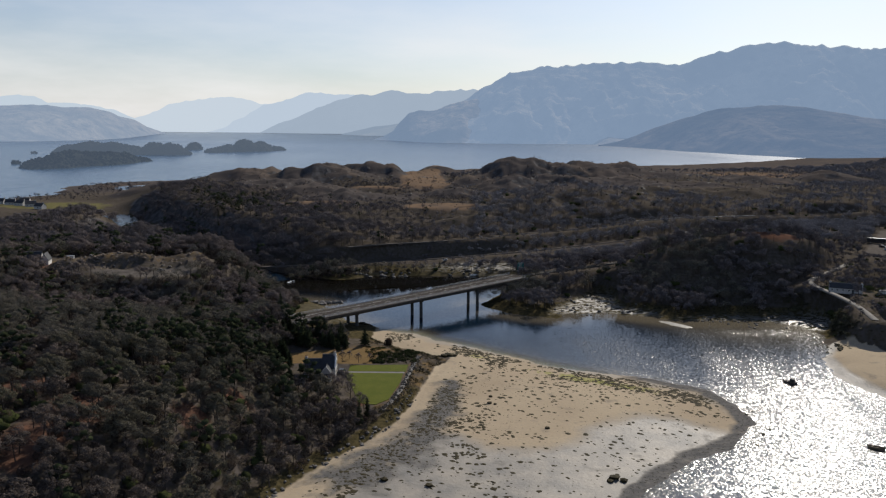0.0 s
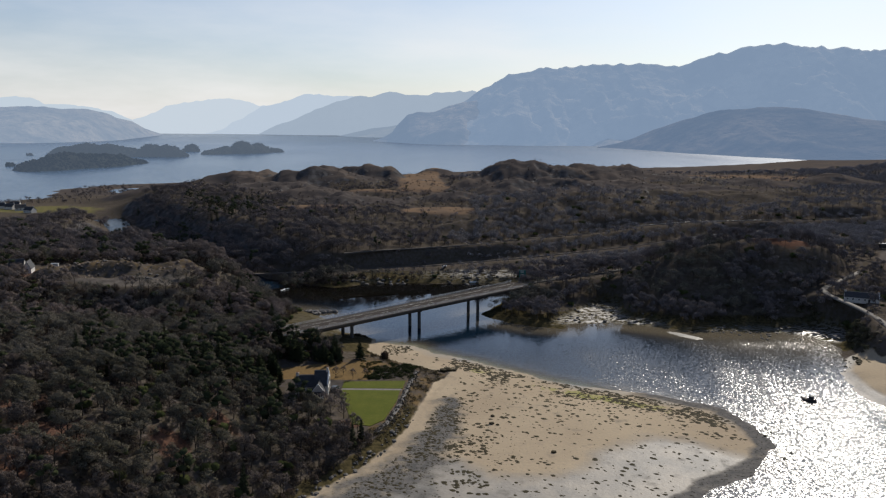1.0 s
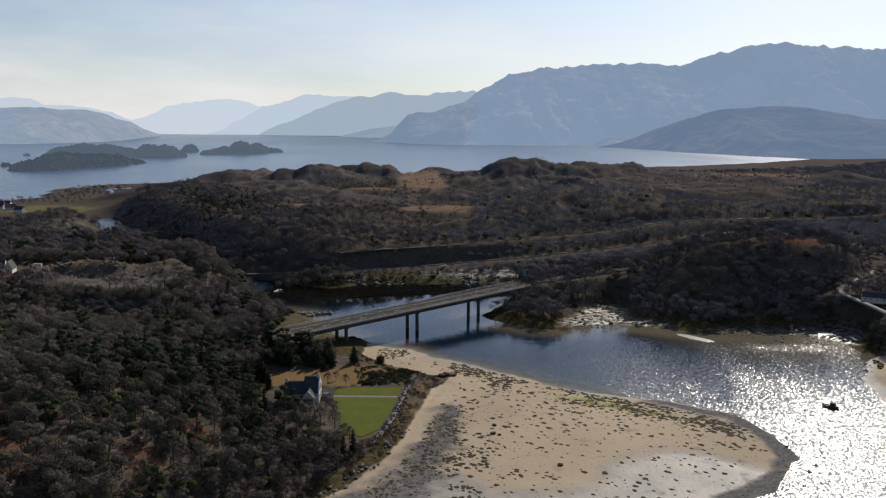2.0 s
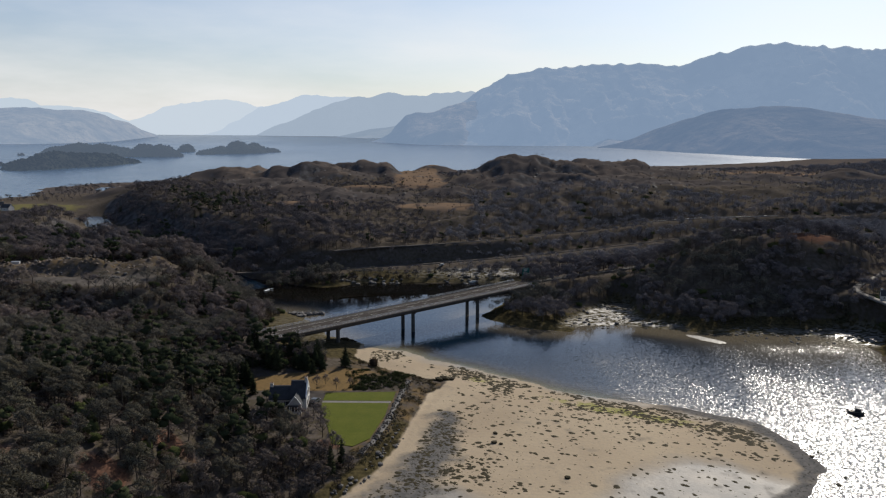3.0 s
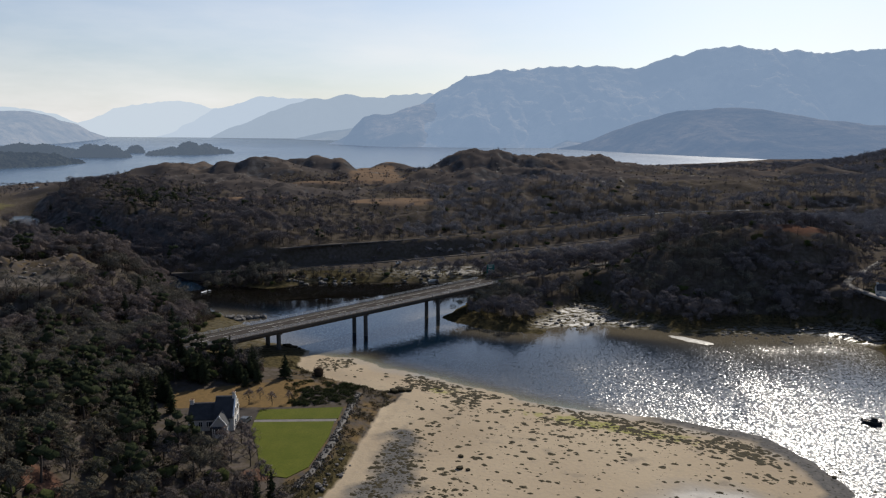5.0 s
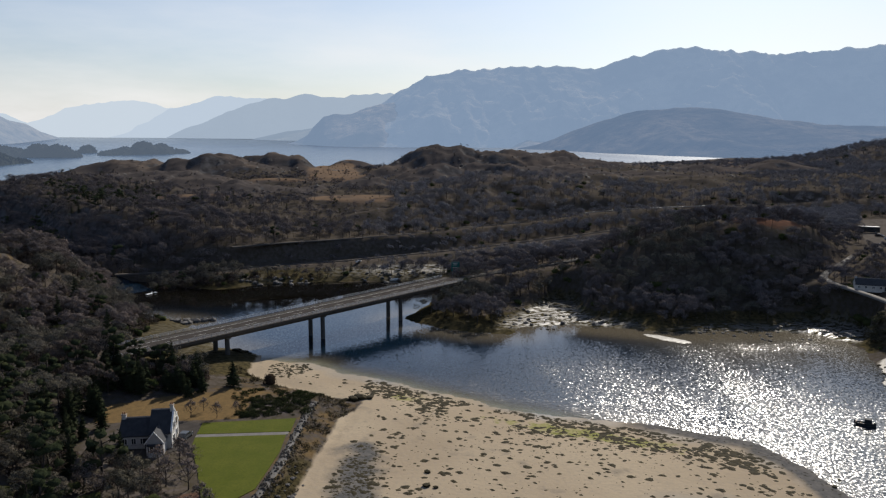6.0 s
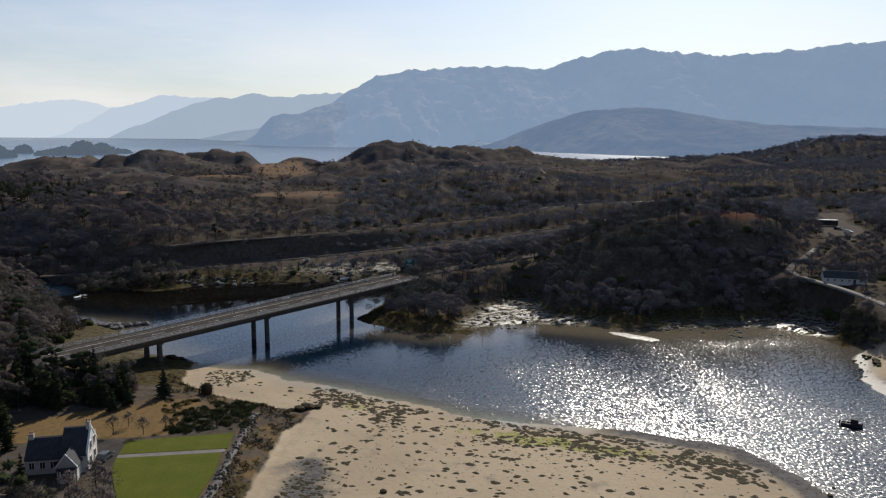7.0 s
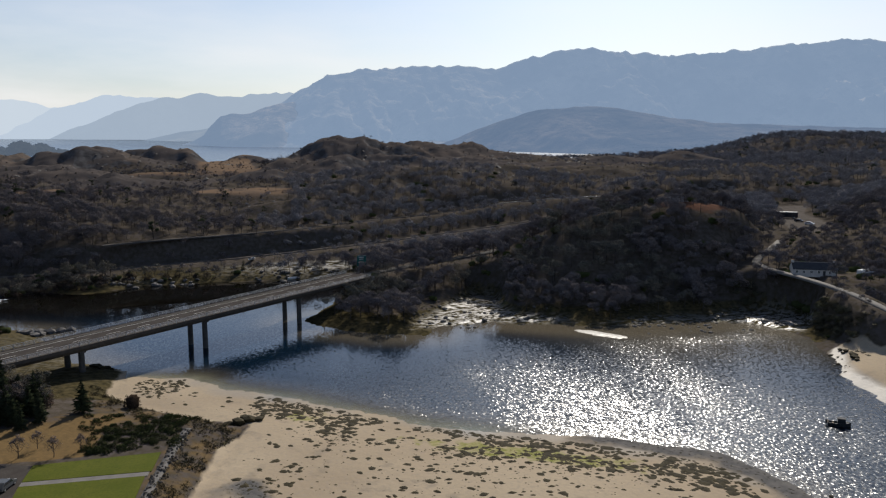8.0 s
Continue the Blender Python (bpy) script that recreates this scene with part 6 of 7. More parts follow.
slab("driveway", [(-52, 274), (-51, 279.5), (-38, 277.5), (-33.7, 276.2), (-33.7, 262.5), (-37.6, 259.5), (-38.0, 270.5), (-49, 271.5)], 2.2, 2.88, M_ASPHALT, "grey driveway round a white house", "driveway")

# sea wall of loose stones between the lawn and the shore
M_STONES = leaf_material("wall_stone", (0.09, 0.073, 0.056), (0.135, 0.112, 0.088), (0.2, 0.172, 0.14), 0.9, 0)


def stone_mesh(seed, name="stone"):
    rg = np.random.default_rng(seed)
    bm = bmesh.new()
    bmesh.ops.create_icosphere(bm, subdivisions=1, radius=1.0)
    for v in bm.verts:
        v.co *= 0.75 + 0.45 * rg.random()
        v.co.z *= 0.7
    me = bpy.data.meshes.new(name)
    bm.to_mesh(me)
    bm.free()
    return me


WALL = [(-8.6, 289, 2.4), (-10.2, 279, 2.5), (-11.8, 266, 2.5), (-13.0, 255, 2.5), (-15.6, 240, 2.4), (-18.4, 232, 2.2)]
sea_wall = empty("sea_wall", pose(0, 0, 0), "grey rubble sea wall between a lawn and the beach", "wall", kind="structure")
core_v = np.array([(x + dx, y, z + dz) for x, y, z in WALL for dx, dz in ((-1.3, -1.2), (-1.1, 0.5), (0.1, 0.45), (1.9, -1.3))])
core_f = [(4 * i + k, 4 * i + k + 1, 4 * i + 5 + k, 4 * i + 4 + k) for i in range(len(WALL) - 1) for k in range(3)]
core = link_mesh("core", core_v, core_f, M_ROCK)
core.parent = sea_wall
wall_stones = [stone_mesh(k) for k in range(5)]
for me in wall_stones:
    me.materials.append(M_STONES)
rg = np.random.default_rng(21)
for i in range(290):
    u = rg.random() * (len(WALL) - 1)
    k = int(u)
    a, b = WALL[k], WALL[k + 1]
    v = rg.random()
    o = new("stone", wall_stones[i % 5])
    o.parent = sea_wall
    x = a[0] + (b[0] - a[0]) * (u - k) + (-1.1 + 2.9 * v)
    yv = a[1] + (b[1] - a[1]) * (u - k)
    s = 0.2 + 0.22 * rg.random()
    o.matrix_basis = pose(x, yv, a[2] + 0.5 - 1.55 * max(0, v - 0.4), *rg.uniform(0, 360, 3)) @ Matrix.Diagonal((s, s, s, 1))

# boulders along the wooded shore, weed-hung rocks on the sand
boulder_meshes = [stone_mesh(40 + k, "boulder") for k in range(5)]
for me in boulder_meshes:
    me.materials.append(M_ROCK)
weedy = [stone_mesh(60 + k, "weedy_rock") for k in range(4)]
for me in weedy:
    me.materials.append(M_WEED)


def rocks(name, meshes, spots, label, group, sink=0.25, low=4.0):
    for i, (x, y, s) in enumerate(spots):
        if z_at(x, y) > low:
            continue
        o = new(name, meshes[i % len(meshes)])
        o.matrix_basis = pose(x, y, z_at(x, y) + s * (0.5 - sink), 0, 0, 67.0 * i) @ Matrix.Diagonal((s, s * (0.8 + 0.3 * ((i * 7) % 5) / 4), s * 0.75, 1))
        tagged(o, label, "rock", group)


rg = np.random.default_rng(33)
shore_line = [(-43, 175), (-31, 198), (-22.5, 211), (-15.5, 224), (-10.5, 240), (-6.5, 262)]
spots = []
for i in range(85):
    u = rg.random() * 4.999
    k = int(u)
    a, b = shore_line[k], shore_line[k + 1]
    spots.append((a[0] + (b[0] - a[0]) * (u - k) + rg.normal(-0.8, 1.0), a[1] + (b[1] - a[1]) * (u - k) + rg.normal(0, 1), 0.3 + 0.6 * rg.random() ** 2))
rocks("boulder", boulder_meshes, spots, "dark grey boulder at the edge of a sandy beach", "boulders along the beach")
spots = [(44.5, 191.3, 1.6), (46.5, 190, 1.1), (43, 189.5, 0.9), (45.5, 193, 0.8), (-3, 184.9, 1.0), (-14.5, 187.8, 1.1), (15.2, 243.7, 0.9), (17, 242.8, 0.6), (31.2, 223.1, 0.8), (16, 250, 0.7),
         (0.5, 296, 1.5), (2.5, 296.8, 1.6), (4.5, 297.2, 1.2), (-1.5, 296.2, 1.3), (1.5, 299, 1.0), (5.2, 299.2, 0.8), (-36, 342, 1.5), (-38, 340.5, 1.4), (-33.5, 342.5, 1.1), (-40, 341.5, 1.3), (-34.5, 340.5, 1.2), (-37, 343.5, 1.0), (-41.5, 340, 0.9), (-32, 341, 0.8),
         (96, 238, 0.6), (99, 241, 0.5), (95, 222, 0.7), (98.5, 226, 0.5), (90, 214, 0.6), (101, 231, 0.4)]
spots += [(161 + rg.normal(2, 3.5), 309 + rg.normal(0, 4), 0.5 + 0.8 * rg.random()) for _ in range(34)]
rocks("weedy_rock", weedy, spots, "low rock hung with dark brown seaweed", "weedy rocks on the sand", low=1.6)
spots = [(-62 + rg.normal(0, 5), 388 + rg.normal(0, 3), 0.8 + 1.2 * rg.random()) for _ in range(16)]
spots += [(rg.uniform(-56, -20), 462 + rg.normal(0, 3), 0.6 + 0.9 * rg.random()) for _ in range(26)] + [(rg.uniform(2, 44), 474 + rg.normal(0, 6), 0.5 + 0.8 * rg.random()) for _ in range(60)]
spots += [(rg.uniform(54, 104), rg.uniform(366, 408), 0.3 + 0.7 * rg.random()) for _ in range(90)] + [(rg.uniform(120, 172), rg.uniform(345, 367), 0.3 + 0.6 * rg.random()) for _ in range(60)]
quarry_spots = [(rg.uniform(-205, -122), 0.28 * (rg.uniform(-205, -122) + 160) + 376 + rg.normal(0, 6), 0.3 + 0.8 * rg.random() ** 2) for _ in range(60)]
rocks("boulder", boulder_meshes, quarry_spots, "brown rock on a bare quarried shelf", "rocks of the quarried shelf", low=60)
rocks("boulder", boulder_meshes, spots, "pale grey boulder on a stony shore", "boulders of the far shore", low=2.6)


def clumps(name, xs, ys, size, mat, label, category, lift=0.0, flat=0.3):
    """Many low, ragged lumps joined into one object."""
    rg = np.random.default_rng(len(xs))
    n, k = len(xs), 9
    a = np.arange(k) * 2 * np.pi / k
    r = size[:, None] * (0.6 + 0.6 * rg.random((n, k)))
    st = 0.45 + 0.5 * rg.random(n)
    th = rg.normal(-0.5, 0.5, n)
    u, v = r * np.cos(a), r * np.sin(a) * st[:, None]
    X = xs[:, None] + u * np.cos(th)[:, None] - v * np.sin(th)[:, None]
    Y = ys[:, None] + u * np.sin(th)[:, None] + v * np.cos(th)[:, None]
    zc = ground_z(xs, ys) + lift
    rim = np.stack([X, Y, np.repeat(zc[:, None] - 0.03, k, 1)], -1)
    hub = np.stack([xs, ys, zc + flat * size], -1)[:, None]
    V = np.concatenate([rim, hub], 1).reshape(-1, 3)
    i = np.arange(k)
    f = np.stack([i, (i + 1) % k, np.full(k, k)], -1)
    F = (f[None] + (np.arange(n) * (k + 1))[:, None, None]).reshape(-1, 3)
    return tagged(link_mesh(name, V, F, mat), label, category, kind="stuff")


rg = np.random.default_rng(44)
px, py = rg.uniform(-60, 96, 90000), rg.uniform(120, 335, 90000)
ds = -signed(SANDBANK, px, py)
de = -signed(ESTUARY, px, py)
patch = fbm(px / 9, py / 9, 3)
w = 0.07 * (ds > 2) + 3.2 * np.exp(-((ds - 5.0) / 6) ** 2) * (py > 235) * smooth(0.36, 0.55, patch)
w = w * np.where((px < 4) & (py > 300), 0.25, 1)
w = w + 1.6 * np.exp(-(((px + 2 + 0.25 * (py - 245)) * 0.9 / 9) ** 2) - ((py - 240) / 34) ** 2) * smooth(0.38, 0.6, patch)
w = w + 0.25 * blob_at(px, py, 60, 262, 26, 9) + 0.25 * blob_at(px, py, 12, 285, 18, 16) * smooth(0.4, 0.6, patch) + 0.3 * np.exp(-((de - 13) / 3.5) ** 2) * (py < 235) * smooth(0.42, 0.6, patch)
on = (ds > 0.8) & (de > 5) & (rg.random(len(px)) < np.minimum(0.8 * w, 0.55))
rim_ = (px[on] > 4) * np.exp(-(((ds[on] - 6) / 6) ** 2)) * (py[on] > 240)
sz = 0.2 + 0.95 * rg.random(on.sum()) ** 3 + 0.55 * rim_ * rg.random(on.sum())
clumps("seaweed", px[on], py[on], sz, M_WEED, "dark seaweed and small weedy stones strewn over sand", "seaweed")
# stones and weed in the muddy strip between the beach and the bank
u_ = rg.uniform(186, 266, 2600)
lx = np.interp(u_, [186, 190, 214, 240, 264], [-26, -24, -8, 1, 3]) + rg.normal(0, 1, 2600) * np.clip(2.0 + 0.06 * (264 - u_), 1.5, 7)
on = (-signed(ESTUARY, lx, u_) > 4.5) & (rg.random(2600) < 0.25 + 0.75 * smooth(0.42, 0.6, fbm(lx / 4, u_ / 4, 3)))
clumps("stones", lx[on], u_[on], 0.12 + 0.5 * rg.random(on.sum()) ** 2.5, M_WEED, "dark weedy stones in a muddy strip of beach", "stones")
# wrack along the farther shores
px, py = rg.uniform(20, 190, 9000), rg.uniform(300, 395, 9000)
de = signed(ESTUARY, px, py)
on = (de > 0.5) & (de < 22) & (rg.random(len(px)) < 0.55 * smooth(0.42, 0.6, fbm(px / 8, py / 8, 3)))
clumps("seaweed", px[on], py[on], 0.3 + 0.8 * rg.random(on.sum()) ** 2, M_WEED, "dark wrack over a stony shore below woods", "seaweed")

# garden shrubs, small trees, grass of the shore
conifer_p = tree_thing("conifer", spruce(91, 14), M_NEEDLE, "small dark spruce beside the beach", "tree", "trees by the beach path")
conifer_p.matrix_basis = pose(-31.2, 303.5, z_at(-31.2, 303.5)) @ Matrix.Diagonal((11.0, 11.0, 7.0, 1))
round_p = tree_thing("bush", shrub(92, 300, 0.1, 3), leaf_material("pine_needles", (0.045, 0.032, 0.022), (0.038, 0.034, 0.02), (0.06, 0.04, 0.026)), "small round dark tree at the top of the beach", "tree", "trees by the beach path")
round_p.matrix_basis = pose(-22.2, 307.5, z_at(-22.2, 307.5)) @ Matrix.Diagonal((2.9, 2.9, 4.2, 1))
gt = tree_thing("bare_tree", bare_tree(95, 300), M_TWIG, "small leafless garden tree on rough grass", "tree", "garden trees")
for i, (x, y, s) in enumerate([(-31.1, 279.6, 4.2), (-37.2, 280.5, 4.6), (-35.0, 284.5, 3.6), (-27.0, 282.0, 3.4), (-31, 249, 7.0), (-33.8, 254.5, 6.0), (-29.5, 242, 6.5), (-36, 246.5, 6.0), (-33.5, 241.5, 6.5), (-26.0, 235.0, 5.0), (-24, 231, 5.5)]):
    m = pose(x, y, z_at(x, y), 0, 0, 50 * i) @ Matrix.Diagonal((s, s, s, 1))
    if i:
        copy_thing(gt, pose(0, 0, 0)).matrix_basis = m
    else:
        gt.matrix_basis = m
rg = np.random.default_rng(55)
sp = tree_thing("bush", shrub(97, 150, 0.19, 0), M_GORSE, "green evergreen bush on a garden bank", "bush", "bushes of the garden bank")
for i in range(230):
    x, y, s = rg.uniform(-27, -10), rg.uniform(279.5, 294.5), 0.5 + 0.8 * rg.random()
    if i > 170:
        x, y = rg.uniform(-30, -8), rg.uniform(292, 301)
    m = pose(x, y, z_at(x, y) - 0.1, 0, 0, 77 * i) @ Matrix.Diagonal((1.2 * s, 1.2 * s, s, 1))
    if i:
        copy_thing(sp, pose(0, 0, 0)).matrix_basis = m
    else:
        sp.matrix_basis = m
# dark trees between the garden and the bridge
gc = tree_thing("conifer", spruce(98, 13), M_NEEDLE, "tall dark spruce in a shelter belt", "tree", "shelter belt")
for i in range(46):
    x, y, s = rg.uniform(-66, -38), rg.uniform(295, 313), 5.0 + 3.0 * rg.random()
    m = pose(x, y, z_at(x, y), 0, 0, 77 * i) @ Matrix.Diagonal((1.5 * s, 1.5 * s, s, 1))
    if i:
        copy_thing(gc, pose(0, 0, 0)).matrix_basis = m
    else:
        gc.matrix_basis = m
for i in range(16):
    x, y, s = rg.uniform(-64, -55), rg.uniform(258, 292), 5.0 + 3.0 * rg.random()
    copy_thing(gc, pose(0, 0, 0)).matrix_basis = pose(x, y, z_at(x, y), 0, 0, 77 * i) @ Matrix.Diagonal((1.4 * s, 1.4 * s, s, 1))
# rough grass and brown heath between the wall and the beach
gx_, gy_, rg = scatter(-34, 10, 225, 325, 0.62, 66)
ok = (signed(ESTUARY, gx_, gy_) > 0.6) & (signed(ESTUARY, gx_, gy_) < 9) & (np.abs(gx_ + 13) < 21)
ok &= signed(GARDEN, gx_, gy_) > 1.2
ok &= rg.random(len(gx_)) < 0.15 + 0.85 * smooth(0.4, 0.56, fbm(gx_ / 3.5, gy_ / 3.5, 3))
gx_, gy_ = gx_[ok], gy_[ok]
forest("shore_grass", [shrub(k, 24, 0.36, 0) for k in range(110, 114)], leaf_material("shore_grass", (0.12, 0.088, 0.05), (0.18, 0.135, 0.075), (0.085, 0.085, 0.035)), np.stack([gx_, gy_, ground_z(gx_, gy_) - 0.08], -1), 0.2 + 0.75 * rg.random(len(gx_)) ** 2.5, "tawny grass and heath along the top of a beach", "grass")

# ---- boats ----
M_HULL = plain("dark_hull", (0.02, 0.022, 0.026), (0.04, 0.042, 0.045), 1.5, 0.35)
M_WOOD = plain("worn_wood", (0.2, 0.15, 0.1), (0.13, 0.1, 0.07), 1.5, 0.8)


def hull(length, beam, depth):
    bm = bmesh.new()
    rings = []
    for i in range(9):
        t = i / 8
        w = beam / 2 * (0.82 + 0.18 * math.sin(math.pi * t)) * (1 - max(0, t - 0.55) ** 2 / 0.2025 * 0.96)
        sheer = depth * (0.6 + 0.35 * t * t)
        xx = -length / 2 + length * t
        rings.append([bm.verts.new((xx, -w, sheer)), bm.verts.new((xx, -w * 0.75, -depth * 0.25)), bm.verts.new((xx, 0, -depth * 0.45)), bm.verts.new((xx, w * 0.75, -depth * 0.25)), bm.verts.new((xx, w, sheer)),
                      bm.verts.new((xx, w * 0.85, sheer)), bm.verts.new((xx, w * 0.6, 0.12)), bm.verts.new((xx, -w * 0.6, 0.12)), bm.verts.new((xx, -w * 0.85, sheer))])
    for a, b in zip(rings, rings[1:]):
        for i in range(9):
            bm.faces.new((a[i], b[i], b[(i + 1) % 9], a[(i + 1) % 9]))
    bm.faces.new(rings[0])
    bm.faces.new(rings[-1][::-1])
    bmesh.ops.recalc_face_normals(bm, faces=bm.faces)
    return bm


def boat(m, length, beam, hull_mat, cabin, label, group):
    root = empty("boat", m, label, "boat", group)
    part("hull", hull(length, beam, 0.9), hull_mat, root)
    part("gunwale", boxbm(-length / 2, -length / 2 + 0.12, -beam * 0.4, beam * 0.4, 0.3, 0.62, bevel=0.02), M_WOOD, root)
    for i in range(2):
        part("thwart", boxbm(-length * 0.3 + i * 1.3, -length * 0.3 + i * 1.3 + 0.3, -beam * 0.4, beam * 0.4, 0.34, 0.4), M_WOOD, root, "worn wooden bench")
    if cabin:
        c = part("wheelhouse", prismbm([(-0.4, 0.1), (1.3, 0.1), (1.1, 1.5), (-0.3, 1.55)], "y", -beam * 0.3, beam * 0.3), M_HULL, root, "dark wheelhouse")
        part("wheelhouse_roof", boxbm(-0.5, 1.2, -beam * 0.34, beam * 0.34, 1.52, 1.6, bevel=0.02), M_SLATE, c, "dark roof of a wheelhouse")
        part("windscreen", prismbm([(1.34, 0.75), (1.36, 0.75), (1.2, 1.4), (1.18, 1.4)], "y", -beam * 0.26, beam * 0.26), M_GLASS, c)
        part("foredeck", boxbm(length * 0.2, length * 0.38, -beam * 0.28, beam * 0.28, 0.6, 0.7, bevel=0.04), M_HULL, root)
        part("outboard", boxbm(-length / 2 - 0.45, -length / 2 - 0.05, -0.2, 0.2, 0.05, 0.95, bevel=0.06), M_HULL, root, "dark outboard motor")
    else:
        part("outboard", boxbm(-length / 2 - 0.35, -length / 2 - 0.02, -0.15, 0.15, 0.1, 0.8, bevel=0.05), M_HULL, root, "dark outboard motor")
    return root


boat(pose(123.5, 269, 0.15, 0, 0, -38), 4.4, 1.8, M_HULL, True, "small dark motor boat with a wheelhouse on the water", "boats on the water")
boat(pose(123.0, 212, 0.15, 0, 0, -35), 4.4, 1.8, M_WOOD, False, "small open wooden boat moored on the water", "boats on the water")
boat(pose(1.0, 486.0, z_at(1, 486) + 0.45, 0, 8, 60), 4.6, 1.8, M_TRIM, False, "white dinghy drawn up on the far bank", "boats on the far bank")
boat(pose(17.6, 464.5, 0.3, 0, 0, 10), 4.2, 1.7, M_TRIM, False, "white dinghy lying at the water's edge", "boats on the far bank")

# ---- road sign at the bridge's end ----
M_SIGN = plain("sign_green", (0.02, 0.12, 0.11), (0.03, 0.15, 0.14), 1.5, 0.5)
sign = empty("road_sign", pose(42.0, 424.0, 10.5, 0, 0, 12), "tall teal green road sign board on two posts", "road sign")
for s in (-1.2, 1.2):
    o = part("post", cylbm(0.09, 0.09, 6.6, 10), M_STEEL, sign, "grey steel post")
    o.matrix_basis = pose(s, 0.12, -1.6)
board = part("board", boxbm(-1.8, 1.8, -0.04, 0.04, 0.9, 5.0, bevel=0.03), M_SIGN, sign)
for z in (1.0, 4.82):
    part("border", boxbm(-1.7, 1.7, -0.05, -0.042, z, z + 0.09), M_LINE, board)
for z, w in ((4.2, 1.2), (3.5, 1.0), (2.4, 1.3), (1.7, 0.8)):
    part("text_bar", boxbm(-w, w * 0.7, -0.05, -0.042, z, z + 0.22), M_LINE, board, "pale bar of lettering")

# ---- vehicles ----
def wheel(parent, x, y, r):
    bm = bmesh.new()
    bmesh.ops.create_cone(bm, cap_ends=True, segments=14, radius1=r, radius2=r, depth=0.22)
    bmesh.ops.bevel(bm, geom=list(bm.edges), offset=0.03, segments=1, affect="EDGES")
    wh = part("wheel", bm, M_TYRE, parent)
    wh.matrix_basis = pose(x, y, r, 90, 0, 0)
    bm = bmesh.new()
    bmesh.ops.create_cone(bm, cap_ends=True, segments=12, radius1=r * 0.6, radius2=r * 0.6, depth=0.25)
    part("rim", bm, M_STEEL, wh, "pale metal rim")


def car(m, paint, label, van=False):
    root = empty("car", m, label, "car", "parked cars")
    if van:
        side = [(-2.3, 0.3), (2.3, 0.3), (2.35, 0.9), (1.7, 1.1), (1.1, 1.95), (-2.3, 2.0)]
        glass = [(1.62, 1.15), (1.12, 1.85), (0.4, 1.85), (0.4, 1.15)]
    else:
        side = [(-2.1, 0.28), (2.1, 0.28), (2.15, 0.7), (1.2, 0.92), (0.55, 1.42), (-1.2, 1.45), (-1.95, 0.98), (-2.15, 0.75)]
        glass = [(1.0, 0.95), (0.5, 1.38), (-1.15, 1.4), (-1.7, 0.98)]
    bm = prismbm(side, "y", -0.85, 0.85)
    bmesh.ops.bevel(bm, geom=list(bm.edges), offset=0.06, segments=2, affect="EDGES")
    part("body", bm, paint, root)
    part("side_windows", prismbm(glass, "y", -0.865, 0.865), M_GLASS, root, "dark side windows")
    for xx in (-1.35, 1.35):
        for yy in (-0.78, 0.78):
            wheel(root, xx, yy, 0.32)
    for yy in (-0.6, 0.6):
        part("headlight", boxbm(2.08, 2.17, yy - 0.15, yy + 0.15, 0.6, 0.72, bevel=0.02), M_TRIM, root)
    return root


def paint(name, c):
    m = plain(name, c, tuple(v * 0.85 for v in c), 3.0, 0.25, 0.0, 0.0005)
    return m


car(pose(267, 473.6, z_at(267, 473.6), 0, 0, -60), paint("black_paint", (0.02, 0.02, 0.022)), "dark car standing on a pale gravel car park")
car(pose(263.6, 461.5, z_at(263.6, 461.5), 0, 0, -50), paint("white_car_paint", (0.75, 0.75, 0.75)), "white car standing on a pale gravel car park")
car(pose(203.5, 356.5, z_at(203.5, 356.5), 0, 0, 20), paint("white_van_paint", (0.72, 0.72, 0.7)), "white van parked beside a long cottage", True)
car(pose(210.5, 360.5, z_at(210.5, 360.5), 0, 0, 10), paint("silver_paint", (0.5, 0.51, 0.52)), "silver car parked beside a long cottage")
coach = empty("coach", pose(272, 490, z_at(272, 490), 0, 0, -28), "long dark coach standing on a gravel car park", "coach")
bm = boxbm(-5.2, 5.2, -1.25, 1.25, 0.4, 3.3, bevel=0.12)
part("body", bm, M_HULL, coach)
for s in (-1, 1):
    part("window_band", boxbm(-4.8, 4.6, min(s * 1.255, s * 1.275), max(s * 1.255, s * 1.275), 1.5, 2.7), M_GLASS, coach, "long band of dark windows")
part("roof_panel", boxbm(-5.0, 5.0, -1.15, 1.15, 3.31, 3.4, bevel=0.03), M_TRIM, coach, "pale roof panel")
part("windscreen", boxbm(5.2, 5.23, -1.1, 1.1, 1.2, 3.0), M_GLASS, coach)
for xx in (-3.2, 3.4):
    for yy in (-1.15, 1.15):
        wheel(coach, xx, yy, 0.5)

car(pose(-35.6, 267.6, 2.9, 0, 0, 75), paint("grey_car_paint", (0.09, 0.095, 0.1)), "grey car standing on the driveway of a white house")

# hamlet by the loch
first_house = None
for i, (x, y, turn) in enumerate([(-412, 741, 10), (-398, 733, -15), (-384, 724, 30), (-404, 752, 5), (-366, 706, -20), (-428, 752, 0)]):
    m = pose(x, y, z_at(x, y), 0, 0, turn)
    if first_house is None:
        first_house = empty("house", m, "small white house with a dark roof among fields", "house", "hamlet by the loch")
        block(first_house, -4.6, 4.6, 2.8, 2.6, 5.2)
        roof(first_house, -4.7, 4.7, 2.8, 2.6, 5.2)
        chimney(first_house, 4.2, 0, 4.8, 6.1)
        for xx in (-3.0, 0.0, 3.0):
            window(first_house, pose(xx, -2.83, 0.9), 0.9, 1.2)
    else:
        copy_thing(first_house, m)

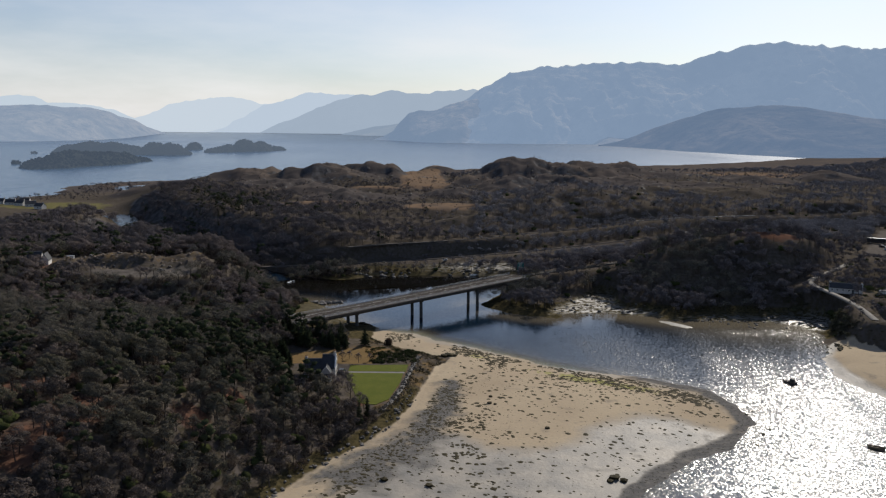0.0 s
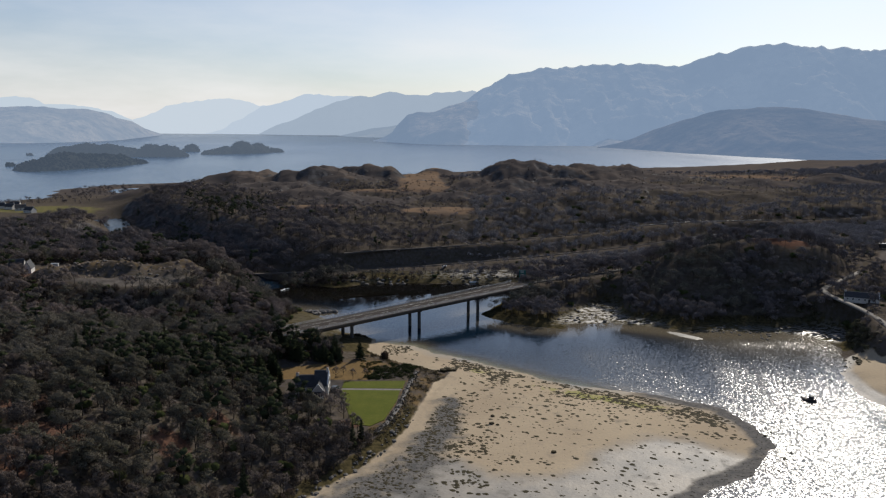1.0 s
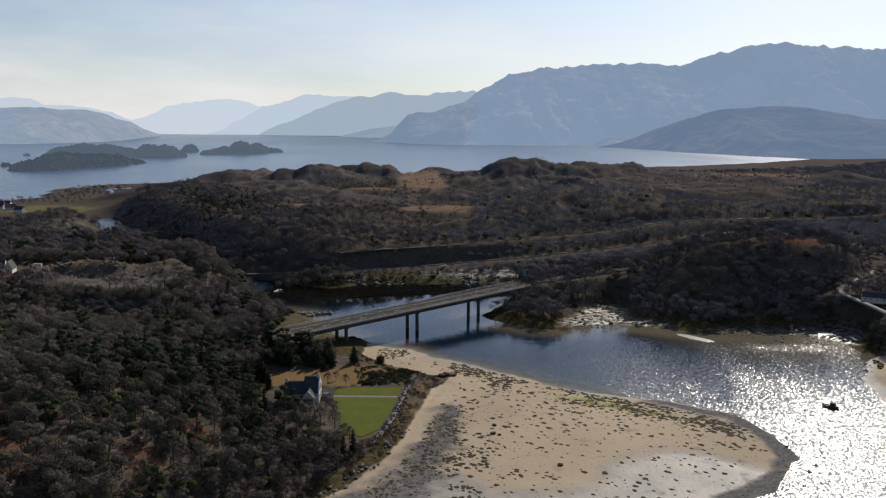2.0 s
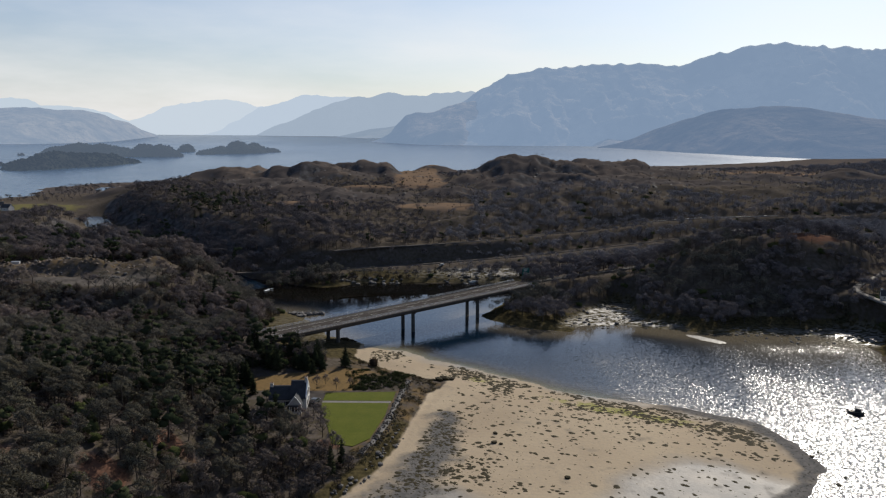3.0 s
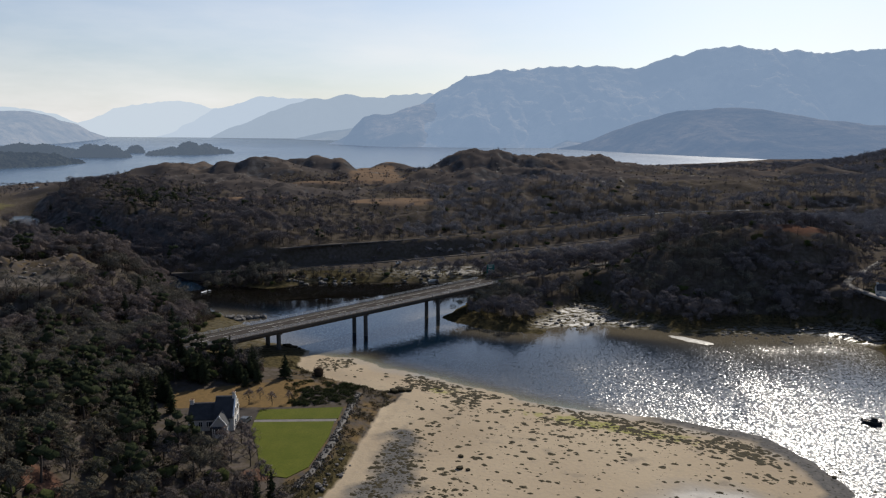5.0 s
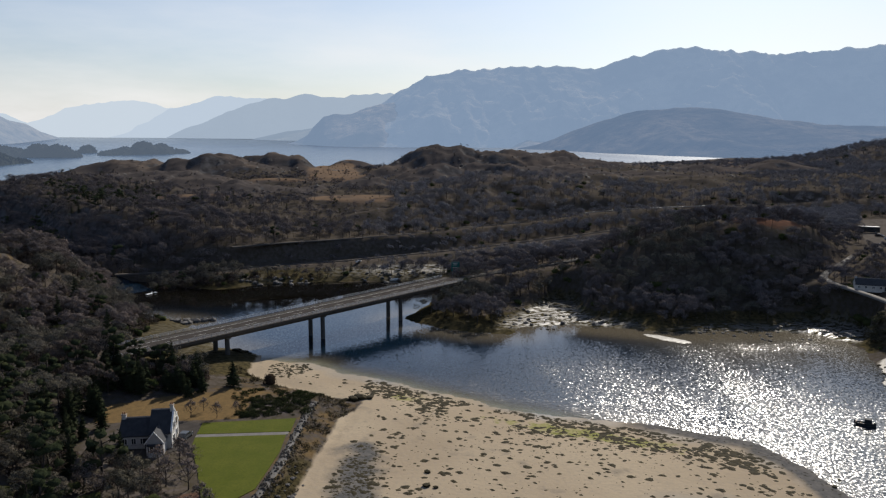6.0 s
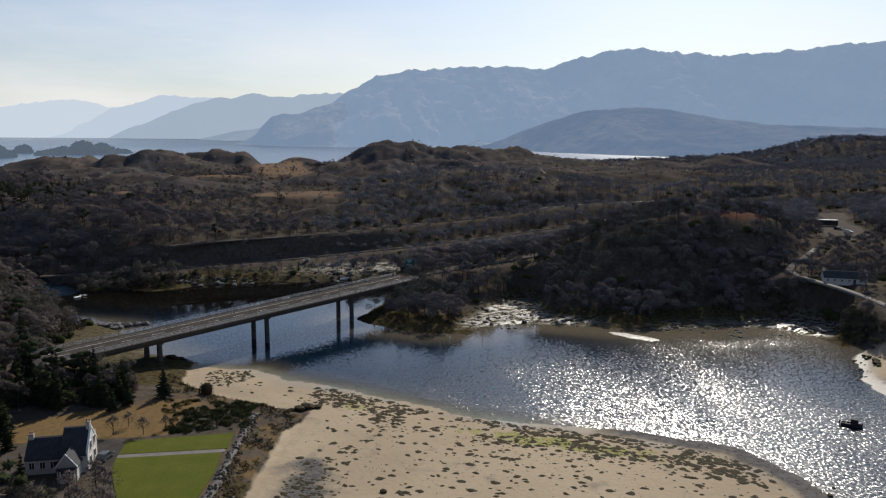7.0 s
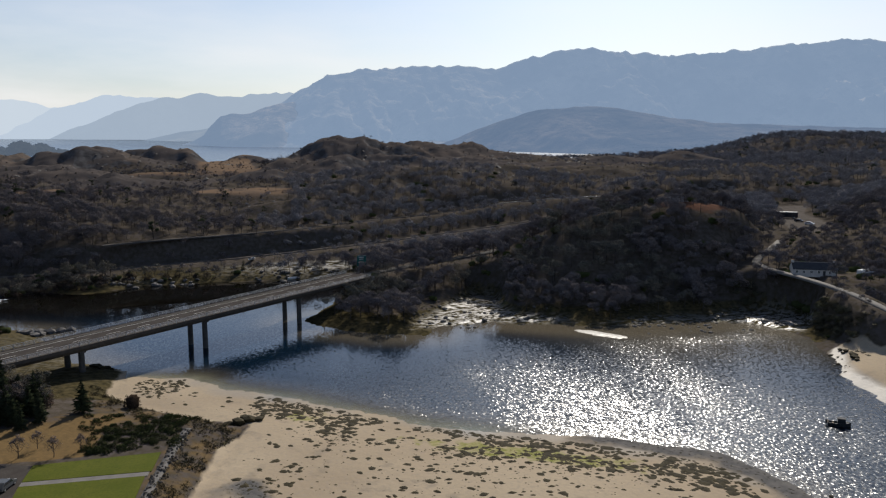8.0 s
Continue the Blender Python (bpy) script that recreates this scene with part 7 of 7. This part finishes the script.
# small hut beside the house on the shelf
hut = empty("hut", pose(-192, 398, z_at(-192, 398), 0, 0, 10) @ Matrix.Scale(0.7, 4), "small white flat-roofed hut above a quarried shelf", "hut")
part("wall", boxbm(-2.4, 2.4, -1.4, 1.4, -1.0, 2.6, bevel=0.04), M_HARL, hut)
part("roof", boxbm(-2.6, 2.6, -1.6, 1.6, 2.6, 2.8, bevel=0.03), M_STEEL, hut, "pale flat roof")

clumps("moor_rocks", *KNOLL_ROCKS, M_ROCK, "pale broken rock scattered over moorland knolls", "rocks", 0.0, 0.6)

# tumbled brown rock along the quarried ridge
rg = np.random.default_rng(29)
qx = rg.uniform(-184, -116, 420)
qy = 0.28 * (qx + 160) + 374 + rg.normal(0, 5, 420)
on = signed(QUARRY, qx, qy) < 8
clumps("quarry_rocks", qx[on], qy[on], 0.3 + 0.8 * rg.random(on.sum()) ** 2, plain("quarry_rock", (0.1, 0.08, 0.065), (0.2, 0.165, 0.135), 0.5, 0.95, spec=0.03), "broken brown rock along a quarried ridge", "rocks", 0.0, 0.7)

# broken white water where the river meets the pool
M_FOAM = plain("white_water", (0.75, 0.77, 0.78), (0.55, 0.58, 0.6), 1.2, 0.6)
rg = np.random.default_rng(88)
n = 90
clumps("rapids", rg.normal(-92, 3.0, n), rg.normal(441, 2.2, n), 0.3 + 0.7 * rg.random(n), M_FOAM, "white broken water at a river mouth", "rapids", 0.5)

# hedge and bushes round the cottage
hb = tree_thing("bush", shrub(120, 140), M_GORSE, "olive evergreen bush beside a cottage", "bush", "bushes round the cottage")
for i, (x, y, s) in enumerate([(183.5, 357.5, 3.2), (182.5, 362, 3.6), (183.5, 366, 4.0), (186, 353.5, 1.5), (193, 352.5, 1.4), (198.5, 351.5, 2.6), (201, 350, 1.6), (206, 352, 2.0), (196, 368, 3.8), (191, 370, 4.4), (202, 366, 3.4), (207, 364.5, 3.0), (186.5, 369, 4.4)]):
    m = pose(x, y, z_at(x, y) - 0.1, 0, 0, 61 * i) @ Matrix.Diagonal((1.3 * s, 1.3 * s, s, 1))
    if i:
        copy_thing(hb, pose(0, 0, 0)).matrix_basis = m
    else:
        hb.matrix_basis = m

# scrub on the steep bank below the lane
rg = np.random.default_rng(91)
bank = tree_thing("bush", shrub(131, 130, 0.12), leaf_material("bank_scrub", (0.075, 0.06, 0.045), (0.06, 0.065, 0.03), (0.1, 0.085, 0.06), airy=0.8), "brown scrub bush on a steep bank below a lane", "bush", "scrub below the lane")
n = 0
while n < 60:
    x, y, s = rg.uniform(166, 179), rg.uniform(318, 376), 1.4 + 1.6 * rg.random()
    if not 2.2 < z_at(x, y) < 9.5 or along(LANE, np.array([x]), np.array([y]))[0][0] < 3.2:
        continue
    m = pose(x, y, z_at(x, y) - 0.3, 0, 0, 61 * n) @ Matrix.Diagonal((1.2 * s, 1.2 * s, s, 1))
    if n:
        copy_thing(bank, pose(0, 0, 0)).matrix_basis = m
    else:
        bank.matrix_basis = m
    n += 1
